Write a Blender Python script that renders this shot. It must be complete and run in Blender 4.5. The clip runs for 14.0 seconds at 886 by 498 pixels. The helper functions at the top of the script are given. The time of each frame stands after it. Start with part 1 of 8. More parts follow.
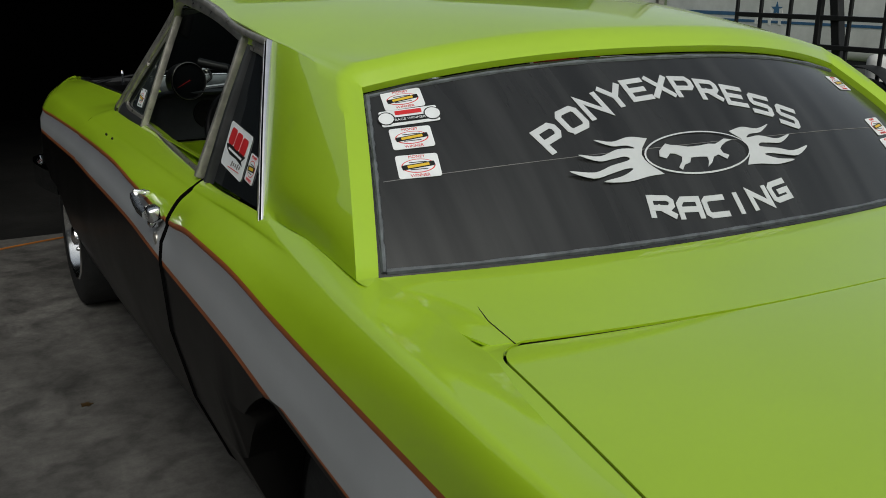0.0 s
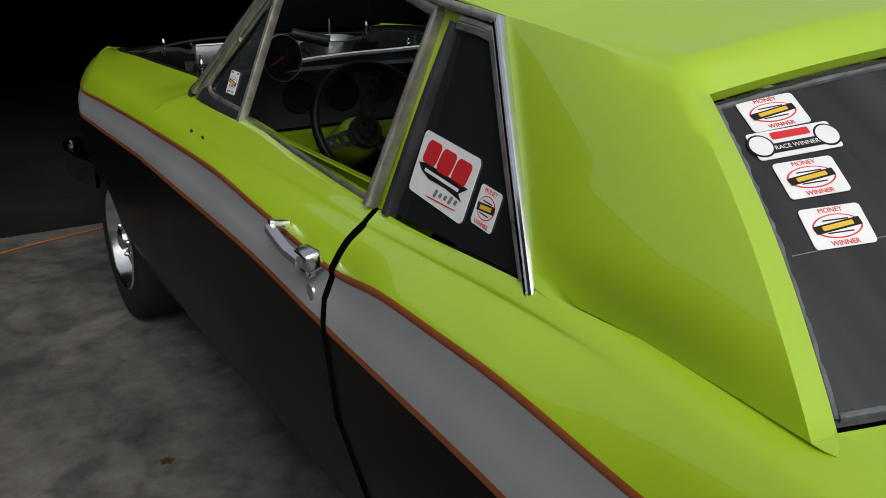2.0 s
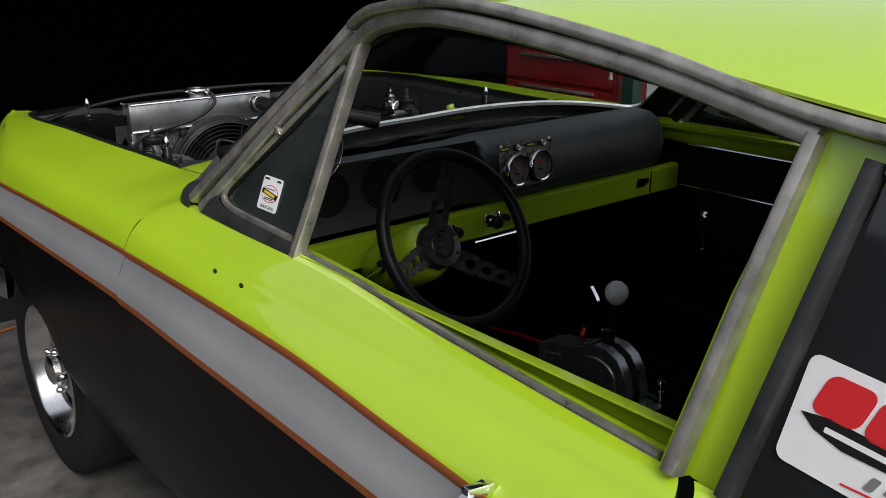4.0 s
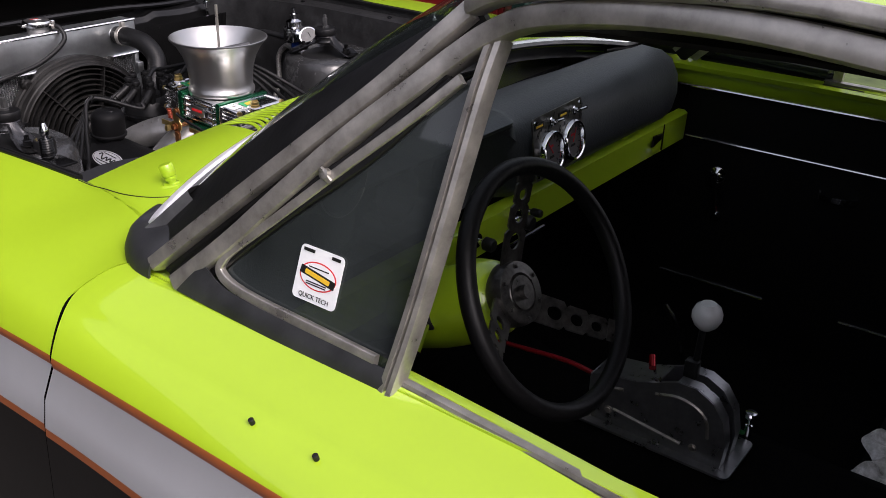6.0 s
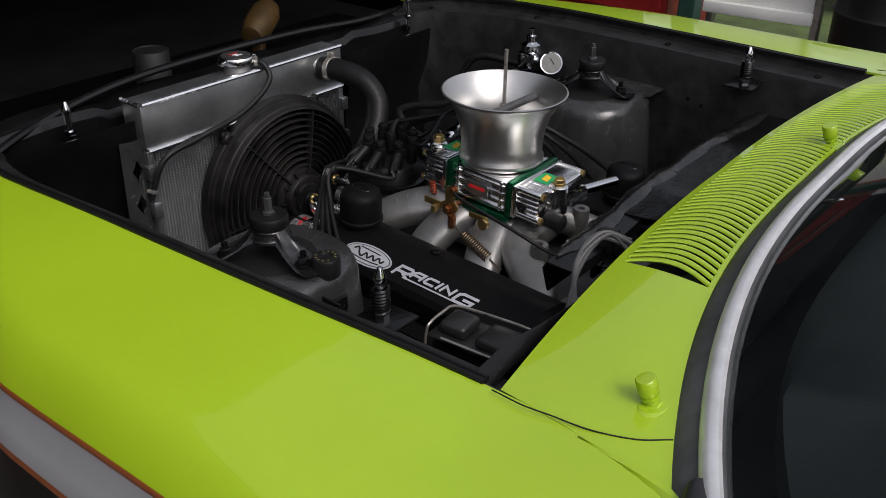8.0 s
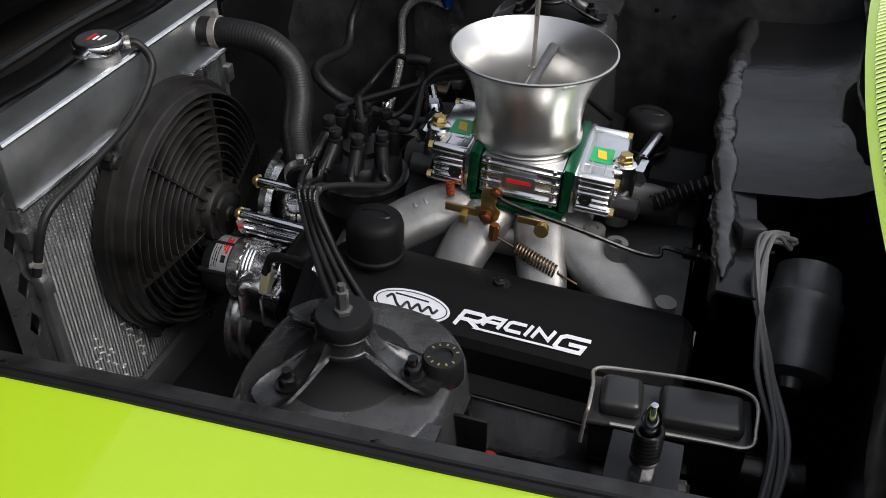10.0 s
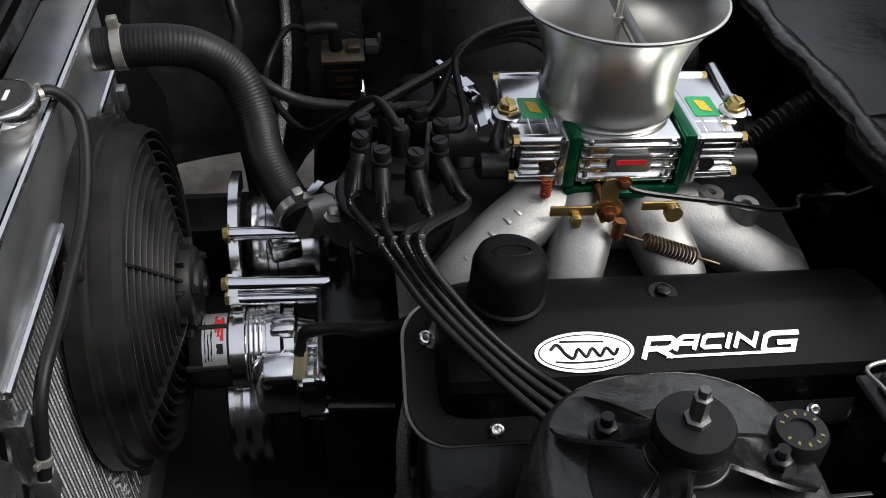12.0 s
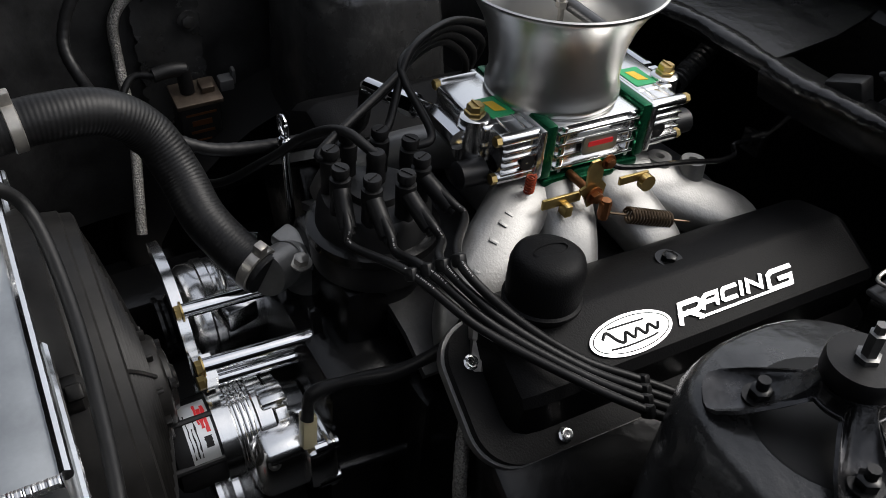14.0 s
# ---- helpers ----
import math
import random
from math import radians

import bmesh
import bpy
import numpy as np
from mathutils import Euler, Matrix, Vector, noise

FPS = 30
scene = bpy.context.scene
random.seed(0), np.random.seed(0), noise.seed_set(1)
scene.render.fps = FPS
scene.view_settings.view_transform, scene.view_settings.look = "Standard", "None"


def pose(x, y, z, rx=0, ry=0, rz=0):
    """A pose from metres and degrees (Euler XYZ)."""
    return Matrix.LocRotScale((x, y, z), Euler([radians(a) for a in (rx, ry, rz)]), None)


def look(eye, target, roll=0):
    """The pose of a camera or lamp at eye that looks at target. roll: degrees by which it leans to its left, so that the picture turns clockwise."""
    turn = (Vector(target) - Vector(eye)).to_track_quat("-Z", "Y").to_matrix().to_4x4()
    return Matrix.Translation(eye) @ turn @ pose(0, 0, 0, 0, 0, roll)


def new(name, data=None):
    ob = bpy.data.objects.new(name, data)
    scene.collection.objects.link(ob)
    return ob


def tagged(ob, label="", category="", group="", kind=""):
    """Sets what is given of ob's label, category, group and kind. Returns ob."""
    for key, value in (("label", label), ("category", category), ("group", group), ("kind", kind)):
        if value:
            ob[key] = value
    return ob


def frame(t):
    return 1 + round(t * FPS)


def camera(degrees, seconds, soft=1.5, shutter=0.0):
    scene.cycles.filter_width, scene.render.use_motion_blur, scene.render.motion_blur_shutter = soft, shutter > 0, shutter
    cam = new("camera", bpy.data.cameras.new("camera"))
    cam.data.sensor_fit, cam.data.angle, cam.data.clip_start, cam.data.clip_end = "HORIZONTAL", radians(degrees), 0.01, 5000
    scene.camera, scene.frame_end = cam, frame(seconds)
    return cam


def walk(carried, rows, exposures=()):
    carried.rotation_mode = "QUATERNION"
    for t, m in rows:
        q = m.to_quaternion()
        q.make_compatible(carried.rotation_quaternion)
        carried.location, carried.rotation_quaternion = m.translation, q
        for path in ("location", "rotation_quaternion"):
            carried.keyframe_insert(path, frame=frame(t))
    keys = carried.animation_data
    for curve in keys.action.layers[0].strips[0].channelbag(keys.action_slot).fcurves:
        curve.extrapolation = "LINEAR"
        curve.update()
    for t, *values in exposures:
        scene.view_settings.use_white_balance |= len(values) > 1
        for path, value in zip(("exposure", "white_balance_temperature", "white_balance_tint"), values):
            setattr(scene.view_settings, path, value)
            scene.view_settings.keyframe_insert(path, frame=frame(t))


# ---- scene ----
cam = camera(52.0, 14.0, soft=0.9)
EXPOSURES = ((0, -0.34, 6500, 3), (0.6, -0.26, 6500, 4), (1.0, 0.0, 6500, 6), (2.0, -0.05, 6500, 9), (3.2, 0.12, 6500, 6), (5.3, 0.95, 6500, 22), (6.7, 0.9, 6500, 20), (7.4, 0.40, 6500, 16), (8.2, 0.19, 6500, 14), (10.4, 0.78, 6500, 11), (14, 0.62, 6500, 10))
PATH = [
    (0, (-1.365, -2.056, 1.38), (-0.386, -0.405, 0.819), 0.7),
    (0.5, (-1.324, -1.874, 1.394), (-0.42, -0.177, 0.844), -0.1),
    (1, (-1.345, -1.678, 1.379), (-0.336, -0.053, 0.796), 1.0),
    (1.5, (-1.424, -1.478, 1.39), (-0.292, 0.05, 0.771), 0.0),
    (2, (-1.459, -1.286, 1.375), (-0.47, 0.322, 0.716), 0.0),
    (2.5, (-1.427, -1.089, 1.374), (-0.445, 0.532, 0.734), 1.0),
    (3, (-1.441, -0.842, 1.398), (-0.34, 0.697, 0.748), -1.5),
    (3.2, (-1.49, -0.746, 1.383), (-0.365, 0.797, 0.79), -1.2),
    (5.3, (-1.365, 0.061, 1.469), (0.072, 1.194, 0.663), 0.7),
    (5.5, (-1.372, 0.131, 1.469), (0.092, 1.215, 0.642), 1.1),
    (6, (-1.31, 0.31, 1.46), (0.132, 1.394, 0.596), 1.2),
    (6.5, (-1.205, 0.493, 1.489), (0.163, 1.674, 0.633), 0.9),
    (7, (-1.174, 0.707, 1.488), (0.185, 1.879, 0.605), 2.0),
    (7.5, (-1.207, 0.95, 1.506), (0.211, 2.024, 0.593), 0.3),
    (8, (-1.212, 1.109, 1.498), (0.158, 2.212, 0.546), 0.3),
    (8.2, (-1.189, 1.179, 1.496), (0.152, 2.306, 0.531), -0.4),
    (10.3, (-1.023, 1.831, 1.473), (0.496, 2.241, 0.238), 1.1),
    (10.5, (-0.993, 1.883, 1.457), (0.499, 2.274, 0.184), 1.3),
    (11, (-0.909, 1.99, 1.433), (0.555, 2.359, 0.122), 1.4),
    (11.5, (-0.833, 2.117, 1.419), (0.669, 2.201, 0.101), 1.6),
    (12, (-0.818, 2.261, 1.411), (0.675, 2.092, 0.09), 0.6),
    (12.5, (-0.788, 2.311, 1.409), (0.658, 2.076, 0.048), 2.2),
    (13, (-0.765, 2.344, 1.396), (0.734, 2.023, 0.112), 4.0),
    (13.5, (-0.716, 2.473, 1.384), (0.662, 1.866, 0.068), 3.0),
    (14, (-0.693, 2.526, 1.377), (0.641, 1.773, 0.09), 2.2),
]
walk(cam, [(t, look(eye, target, roll)) for t, eye, target, roll in PATH], EXPOSURES)

# ---- light ----
world = bpy.data.worlds.new("overcast_sky")
scene.world = world
world.use_nodes = True
_nt = world.node_tree
_sky = _nt.nodes.new("ShaderNodeTexSky")
_sky.sky_type = "NISHITA"
_sky.sun_disc = False
_sky.sun_elevation, _sky.sun_rotation = radians(46), radians(195)
_sky.dust_density, _sky.air_density = 4.0, 1.0
_grey = _nt.nodes.new("ShaderNodeHueSaturation")
_grey.inputs["Saturation"].default_value = 0.35
_nt.links.new(_sky.outputs[0], _grey.inputs["Color"])
_nt.links.new(_grey.outputs[0], _nt.nodes["Background"].inputs[0])
_nt.nodes["Background"].inputs[1].default_value = 0.15
sun = new("sun", bpy.data.lights.new("sun", "SUN"))
sun.data.energy, sun.data.angle, sun.data.color = 0.55, radians(25), (1.0, 0.98, 0.94)
sun.matrix_world = look((-2.2, -8.0, 8.5), (0, 0, 0))


# ---- materials ----
def shader(name, rgb, rough=0.5, metal=0.0, coat=0.0, var=0.0, scale=8.0, rvar=0.0, bump=0.0, bscale=60.0, spec=0.5):
    """Principled surface with two scales of mottling in colour, gloss and relief."""
    m = bpy.data.materials.new(name)
    m.use_nodes = True
    nt = m.node_tree
    b = nt.nodes["Principled BSDF"]
    b.inputs["Base Color"].default_value = (*rgb, 1)
    b.inputs["Roughness"].default_value = rough
    b.inputs["Metallic"].default_value = metal
    b.inputs["Specular IOR Level"].default_value = spec
    b.inputs["Coat Weight"].default_value = coat
    b.inputs["Coat Roughness"].default_value = 0.04
    if var or rvar or bump:
        tc = nt.nodes.new("ShaderNodeTexCoord")
        n1 = nt.nodes.new("ShaderNodeTexNoise")
        n1.inputs["Scale"].default_value = scale
        n1.inputs["Detail"].default_value = 8
        n1.inputs["Roughness"].default_value = 0.65
        nt.links.new(tc.outputs["Object"], n1.inputs["Vector"])
    if var:
        r = nt.nodes.new("ShaderNodeValToRGB")
        r.color_ramp.elements[0].position, r.color_ramp.elements[1].position = 0.3, 0.7
        r.color_ramp.elements[0].color = (*[c * (1 - var) for c in rgb], 1)
        r.color_ramp.elements[1].color = (*[min(1, c * (1 + var)) for c in rgb], 1)
        nt.links.new(n1.outputs["Fac"], r.inputs[0])
        nt.links.new(r.outputs[0], b.inputs["Base Color"])
    if rvar:
        mr = nt.nodes.new("ShaderNodeMapRange")
        mr.inputs["To Min"].default_value, mr.inputs["To Max"].default_value = max(0.02, rough - rvar), min(1, rough + rvar)
        nt.links.new(n1.outputs["Fac"], mr.inputs[0])
        nt.links.new(mr.outputs[0], b.inputs["Roughness"])
    if bump:
        n2 = nt.nodes.new("ShaderNodeTexNoise")
        n2.inputs["Scale"].default_value = bscale
        n2.inputs["Detail"].default_value = 5
        nt.links.new(tc.outputs["Object"], n2.inputs["Vector"])
        bp = nt.nodes.new("ShaderNodeBump")
        bp.inputs["Strength"].default_value = bump
        bp.inputs["Distance"].default_value = 0.004
        nt.links.new(n2.outputs["Fac"], bp.inputs["Height"])
        nt.links.new(bp.outputs[0], b.inputs["Normal"])
    return m


def glass(name, tint=(1, 1, 1), alpha=0.2, rough=0.03):
    """A tinted pane: part clear, part mirror by its gloss."""
    m = bpy.data.materials.new(name)
    m.use_nodes = True
    nt = m.node_tree
    out, b = nt.nodes["Material Output"], nt.nodes["Principled BSDF"]
    nt.nodes.remove(b)
    tr = nt.nodes.new("ShaderNodeBsdfTransparent")
    tr.inputs[0].default_value = (*tint, 1)
    gl = nt.nodes.new("ShaderNodeBsdfGlossy")
    gl.inputs["Roughness"].default_value = rough
    df = nt.nodes.new("ShaderNodeBsdfDiffuse")
    df.inputs[0].default_value = (0.05, 0.06, 0.06, 1)
    tc, dn = nt.nodes.new("ShaderNodeTexCoord"), nt.nodes.new("ShaderNodeTexNoise")
    dn.inputs["Scale"].default_value, dn.inputs["Detail"].default_value = 7, 9
    dr = nt.nodes.new("ShaderNodeMapRange")
    dr.inputs[1].default_value, dr.inputs[2].default_value = 0.35, 0.75
    dr.inputs[3].default_value, dr.inputs[4].default_value = alpha * .6, min(1, alpha * 1.7)
    nt.links.new(tc.outputs["Object"], dn.inputs[0])
    nt.links.new(dn.outputs[0], dr.inputs[0])
    lw, pw, fr = nt.nodes.new("ShaderNodeLayerWeight"), nt.nodes.new("ShaderNodeMath"), nt.nodes.new("ShaderNodeMath")
    pw.operation, fr.operation = "POWER", "MULTIPLY_ADD"
    pw.inputs[1].default_value, fr.inputs[1].default_value, fr.inputs[2].default_value = 5, .9, .05
    nt.links.new(lw.outputs["Facing"], pw.inputs[0])
    nt.links.new(pw.outputs[0], fr.inputs[0])
    mx, mx2 = nt.nodes.new("ShaderNodeMixShader"), nt.nodes.new("ShaderNodeMixShader")
    mx2.inputs[0].default_value = alpha
    nt.links.new(dr.outputs[0], mx2.inputs[0])
    nt.links.new(tr.outputs[0], mx2.inputs[1])
    nt.links.new(df.outputs[0], mx2.inputs[2])
    nt.links.new(fr.outputs[0], mx.inputs[0])
    nt.links.new(mx2.outputs[0], mx.inputs[1])
    nt.links.new(gl.outputs[0], mx.inputs[2])
    nt.links.new(mx.outputs[0], out.inputs[0])
    return m


def nodes_ramp(nt, at_, values):
    """A grey ramp between two places."""
    r = nt.nodes.new("ShaderNodeValToRGB")
    for el_, p, v in zip(r.color_ramp.elements, at_, values):
        el_.position, el_.color = p, (v, v, v, 1)
    return r


LIME = shader("lime_paint", (0.355, 0.54, 0.014), 0.40, coat=0.9, var=0.05, scale=2.5, rvar=0.05, bump=0.02, bscale=25)
GREY_STRIPE = shader("silver_grey_paint", (0.44, 0.45, 0.465), 0.4, metal=0.25, coat=0.3, var=0.06, scale=4, rvar=0.06)
ORANGE = shader("burnt_orange_pinstripe", (0.28, 0.075, 0.02), 0.45, var=0.1, scale=30)
BLACK_PAINT = shader("black_paint", (0.004, 0.0036, 0.0036), 0.33, coat=0.02, var=0.25, scale=3, rvar=0.08, spec=0.12)
BAY_BLACK = shader("satin_black_bay_paint", (0.0045, 0.0045, 0.0047), 0.24, var=0.4, scale=9, rvar=0.10, bump=0.34, bscale=34, spec=0.34)
TOWER_BLACK = shader("glossy_black_over_rough_steel", (0.027, 0.0272, 0.0275), 0.25, var=0.4, scale=14, rvar=0.12, bump=0.6, bscale=34, spec=0.75)
# bay paint again, raised for dust specks and for light on the aprons
APRON_BLACK = shader("dusty_lit_apron_black", (0.018, 0.018, 0.0183), 0.38, var=0.6, scale=22, rvar=0.15, bump=0.30, bscale=60, spec=0.4)
RUBBER = shader("black_rubber", (0.008, 0.008, 0.0083), 0.42, var=0.3, scale=20, rvar=0.1, bump=0.12, bscale=90, spec=0.24)
PLASTIC = shader("black_plastic", (0.010, 0.010, 0.0105), 0.38, var=0.25, scale=25, rvar=0.1, bump=0.08, bscale=120, spec=0.3)
CHROME = shader("chrome", (0.72, 0.73, 0.75), 0.1, metal=1.0, var=0.08, scale=40, rvar=0.06)
STAINLESS = shader("weathered_stainless", (0.40, 0.38, 0.345), 0.32, metal=0.72, var=0.35, scale=26, rvar=0.16, bump=0.04, bscale=50)
CASTALU = shader("cast_aluminium", (0.27, 0.267, 0.26), 0.47, metal=0.8, var=0.16, scale=35, rvar=0.10, bump=0.10, bscale=380)
BILLET = shader("polished_aluminium", (0.80, 0.80, 0.80), 0.20, metal=1.0, var=0.08, scale=25, rvar=0.08)
MACHINED = shader("machined_aluminium", (0.88, 0.88, 0.87), 0.17, metal=1.0, var=0.06, scale=40, rvar=0.06, bump=0.02, bscale=200)
SPUN = shader("spun_aluminium", (0.56, 0.555, 0.54), 0.34, metal=0.97, var=0.05, scale=9, rvar=0.03)
RADALU = shader("bare_radiator_aluminium", (0.38, 0.395, 0.40), 0.32, metal=0.92, var=0.35, scale=7, rvar=0.16, bump=0.06, bscale=30)
CONCRETE = shader("stained_concrete", (0.105, 0.099, 0.092), 0.75, var=0.5, scale=1.8, rvar=0.12, bump=0.3, bscale=40, spec=0.25)
_nt = CONCRETE.node_tree
_tc, _n, _s = (_nt.nodes.new(k) for k in ("ShaderNodeTexCoord", "ShaderNodeTexNoise", "ShaderNodeTexNoise"))
_n.inputs["Scale"].default_value, _n.inputs["Detail"].default_value, _n.inputs["Roughness"].default_value = 9, 12, .75
_s.inputs["Scale"].default_value, _s.inputs["Detail"].default_value, _s.inputs["Distortion"].default_value = 3.2, 6, 1.5
_ra, _rb = nodes_ramp(_nt, (.34, .66), (.62, 1.25)), nodes_ramp(_nt, (.32, .50), (.55, 1.0))
_m1, _m2 = _nt.nodes.new("ShaderNodeMix"), _nt.nodes.new("ShaderNodeMix")
for _m in (_m1, _m2):
    _m.data_type, _m.blend_type = "RGBA", "MULTIPLY"
    _m.inputs[0].default_value = 1
_base = _nt.nodes["Principled BSDF"].inputs["Base Color"]
_nt.links.new(_tc.outputs["Object"], _n.inputs[0])
_nt.links.new(_tc.outputs["Object"], _s.inputs[0])
_nt.links.new(_n.outputs[0], _ra.inputs[0])
_nt.links.new(_s.outputs[0], _rb.inputs[0])
_nt.links.new(_base.links[0].from_socket, _m1.inputs[6])
_nt.links.new(_ra.outputs[0], _m1.inputs[7])
_nt.links.new(_m1.outputs[2], _m2.inputs[6])
_nt.links.new(_rb.outputs[0], _m2.inputs[7])
_nt.links.new(_m2.outputs[2], _base)
# near-black colour stands in for the lack of light inside the shed
SHADE_BLACK = shader("shed_shade_black", (0.0016, 0.0016, 0.0017), 0.9, var=0.3, scale=2, spec=0.03)
SHUT_RUBBER = shader("soft_black_seal", (0.002, 0.002, 0.002), 0.9, var=0.2, scale=30, spec=0.02)
WHITE_VINYL = shader("white_vinyl", (0.78, 0.79, 0.80), 0.5, var=0.04, scale=30)
GREY_VINYL = shader("silver_vinyl", (0.55, 0.56, 0.57), 0.45, var=0.06, scale=12)
RED_VINYL = shader("red_vinyl", (0.62, 0.02, 0.025), 0.45)
YELLOW_VINYL = shader("yellow_vinyl", (0.75, 0.48, 0.03), 0.45)
BLACK_VINYL = shader("black_vinyl", (0.010, 0.010, 0.010), 0.5, spec=0.25)
BRAID = shader("steel_braid", (0.40, 0.385, 0.36), 0.34, metal=0.75, var=0.9, scale=420, bump=0.9, bscale=420)
GREEN_ANOD = shader("green_anodised", (0.01, 0.11, 0.05), 0.25, metal=0.8, var=0.15, scale=30)
BRASS = shader("brass_zinc", (0.52, 0.38, 0.15), 0.28, metal=0.9, var=0.2, scale=40)
COPPER = shader("copper_fitting", (0.33, 0.14, 0.06), 0.34, metal=0.9, var=0.2, scale=40)
TYRE = shader("tyre_rubber", (0.018, 0.018, 0.018), 0.75, var=0.2, scale=30, bump=0.25, bscale=80, spec=0.2)
DARK_GLASS = shader("black_tinted_window", (0.014, 0.016, 0.018), 0.06, var=0.2, scale=3, rvar=0.03, spec=0.5)
DIAL = shader("grey_print", (0.20, 0.19, 0.19), 0.5, var=0.1, scale=60)
CLEAR_GLASS = glass("clear_glass", (0.72, 0.78, 0.76), 0.20)
SMOKED_GLASS = glass("smoked_glass", (0.12, 0.13, 0.13), 0.45)


# ---- mesh tools ----
def finish(bm, smooth=True, angle=40):
    bmesh.ops.recalc_face_normals(bm, faces=bm.faces)
    if smooth:
        lim = radians(angle)
        for f in bm.faces:
            f.smooth = True
        for e in bm.edges:
            e.smooth = len(e.link_faces) == 2 and e.calc_face_angle(0) <= lim
    return bm


def part(name, bm, material, parent=None, label="", smooth=True, angle=40):
    finish(bm, smooth, angle)
    me = bpy.data.meshes.new(name)
    bm.to_mesh(me)
    bm.free()
    for m in material if isinstance(material, (list, tuple)) else (material,):
        me.materials.append(m)
    ob = new(name, me)
    ob.parent = parent
    if label:
        tagged(ob, label)
    return ob


def thing(name, label, category, group="", kind=""):
    return tagged(new(name), label, category, group, kind)


def thick(ob, depth, offset=-1):
    md = ob.modifiers.new("thickness", "SOLIDIFY")
    md.thickness, md.offset = depth, offset
    return ob


def curve_at(table, y):
    """Piecewise smooth reading of rows (y, a, b, ...) in falling or rising y."""
    rows = sorted(table)
    ys = [r[0] for r in rows]
    cols = []
    for k in range(1, len(rows[0])):
        vs = [r[k] for r in rows]
        i = max(0, min(len(ys) - 2, int(np.searchsorted(ys, y) - 1)))
        h = ys[i + 1] - ys[i]
        u = min(1.0, max(0.0, (y - ys[i]) / h))

        def slope(j):
            if j <= 0 or j >= len(ys) - 1:
                a, b = max(0, min(j, len(ys) - 2)), max(0, min(j, len(ys) - 2)) + 1
                return (vs[b] - vs[a]) / (ys[b] - ys[a])
            d0, d1 = (vs[j] - vs[j - 1]) / (ys[j] - ys[j - 1]), (vs[j + 1] - vs[j]) / (ys[j + 1] - ys[j])
            return 0.0 if d0 * d1 <= 0 else 2 * d0 * d1 / (d0 + d1)
        m0, m1 = slope(i) * h, slope(i + 1) * h
        cols.append((2 * u**3 - 3 * u**2 + 1) * vs[i] + (u**3 - 2 * u**2 + u) * m0 + (-2 * u**3 + 3 * u**2) * vs[i + 1] + (u**3 - u**2) * m1)
    return cols


def spline(pts, steps=8):
    """Catmull-Rom through the points."""
    p = [Vector(q) for q in pts]
    p = [2 * p[0] - p[1]] + p + [2 * p[-1] - p[-2]]
    out = []
    for i in range(1, len(p) - 2):
        for s in range(steps):
            t = s / steps
            out.append(0.5 * (2 * p[i] + (p[i + 1] - p[i - 1]) * t + (2 * p[i - 1] - 5 * p[i] + 4 * p[i + 1] - p[i + 2]) * t**2
                              + (3 * p[i] - p[i - 1] - 3 * p[i + 1] + p[i + 2]) * t**3))
    out.append(p[-2])
    return out


def grid(bm, rows, closed=False, mat=None):
    """Faces over rows of points."""
    vs = [[bm.verts.new(p) for p in r] for r in rows]
    fs = []
    for i in range(len(vs) - 1):
        n = len(vs[i])
        for j in range(n if closed else n - 1):
            k = (j + 1) % n
            fs.append(bm.faces.new((vs[i][j], vs[i][k], vs[i + 1][k], vs[i + 1][j])))
            if mat:
                fs[-1].material_index = mat(i, j)
    return vs


def sweep(bm, path, profile, up=(0, 0, 1), cap=True, scale=None):
    """A profile (a, b) carried along a path; b points towards up."""
    path = [Vector(p) for p in path]
    rows = []
    for i, p in enumerate(path):
        d = (path[min(i + 1, len(path) - 1)] - path[max(i - 1, 0)]).normalized()
        s = d.cross(Vector(up))
        s = s.normalized() if s.length > 1e-4 else Vector((1, 0, 0))
        u = s.cross(d).normalized()
        k = scale(i / (len(path) - 1)) if scale else 1
        rows.append([p + s * (a * k) + u * (b * k) for a, b in profile])
    vs = grid(bm, rows, closed=True)
    if cap:
        bm.faces.new(vs[0])
        bm.faces.new(list(reversed(vs[-1])))
    return bm


def tube(bm, path, r, n=10, scale=None):
    """A round hose; the frame is carried along without twisting."""
    path = [Vector(p) for p in path]
    d0 = (path[1] - path[0]).normalized()
    u = d0.orthogonal().normalized()
    rows = []
    for i, p in enumerate(path):
        d = (path[min(i + 1, len(path) - 1)] - path[max(i - 1, 0)]).normalized()
        u = (u - d * u.dot(d)).normalized()
        v = d.cross(u)
        k = r * (scale(i / (len(path) - 1)) if scale else 1)
        rows.append([p + (u * math.cos(2 * math.pi * j / n) + v * math.sin(2 * math.pi * j / n)) * k for j in range(n)])
    vs = grid(bm, rows, closed=True)
    bm.faces.new(vs[0])
    bm.faces.new(list(reversed(vs[-1])))
    return bm


def lathe(bm, profile, m=None, n=32):
    """Turns (radius, height) round the local z axis."""
    m = m or Matrix()
    rows = [[m @ Vector((r * math.cos(2 * math.pi * j / n), r * math.sin(2 * math.pi * j / n), h)) for j in range(n)] for r, h in profile]
    vs = grid(bm, rows, closed=True)
    lo, hi = min(h for _, h in profile), max(h for _, h in profile)
    if profile[0][0] > 1e-6 and profile[0][1] in (lo, hi):
        bm.faces.new(list(reversed(vs[0])))
    if profile[-1][0] > 1e-6 and profile[-1][1] in (lo, hi):
        bm.faces.new(vs[-1])
    bmesh.ops.remove_doubles(bm, verts=bm.verts, dist=1e-6)
    return bm


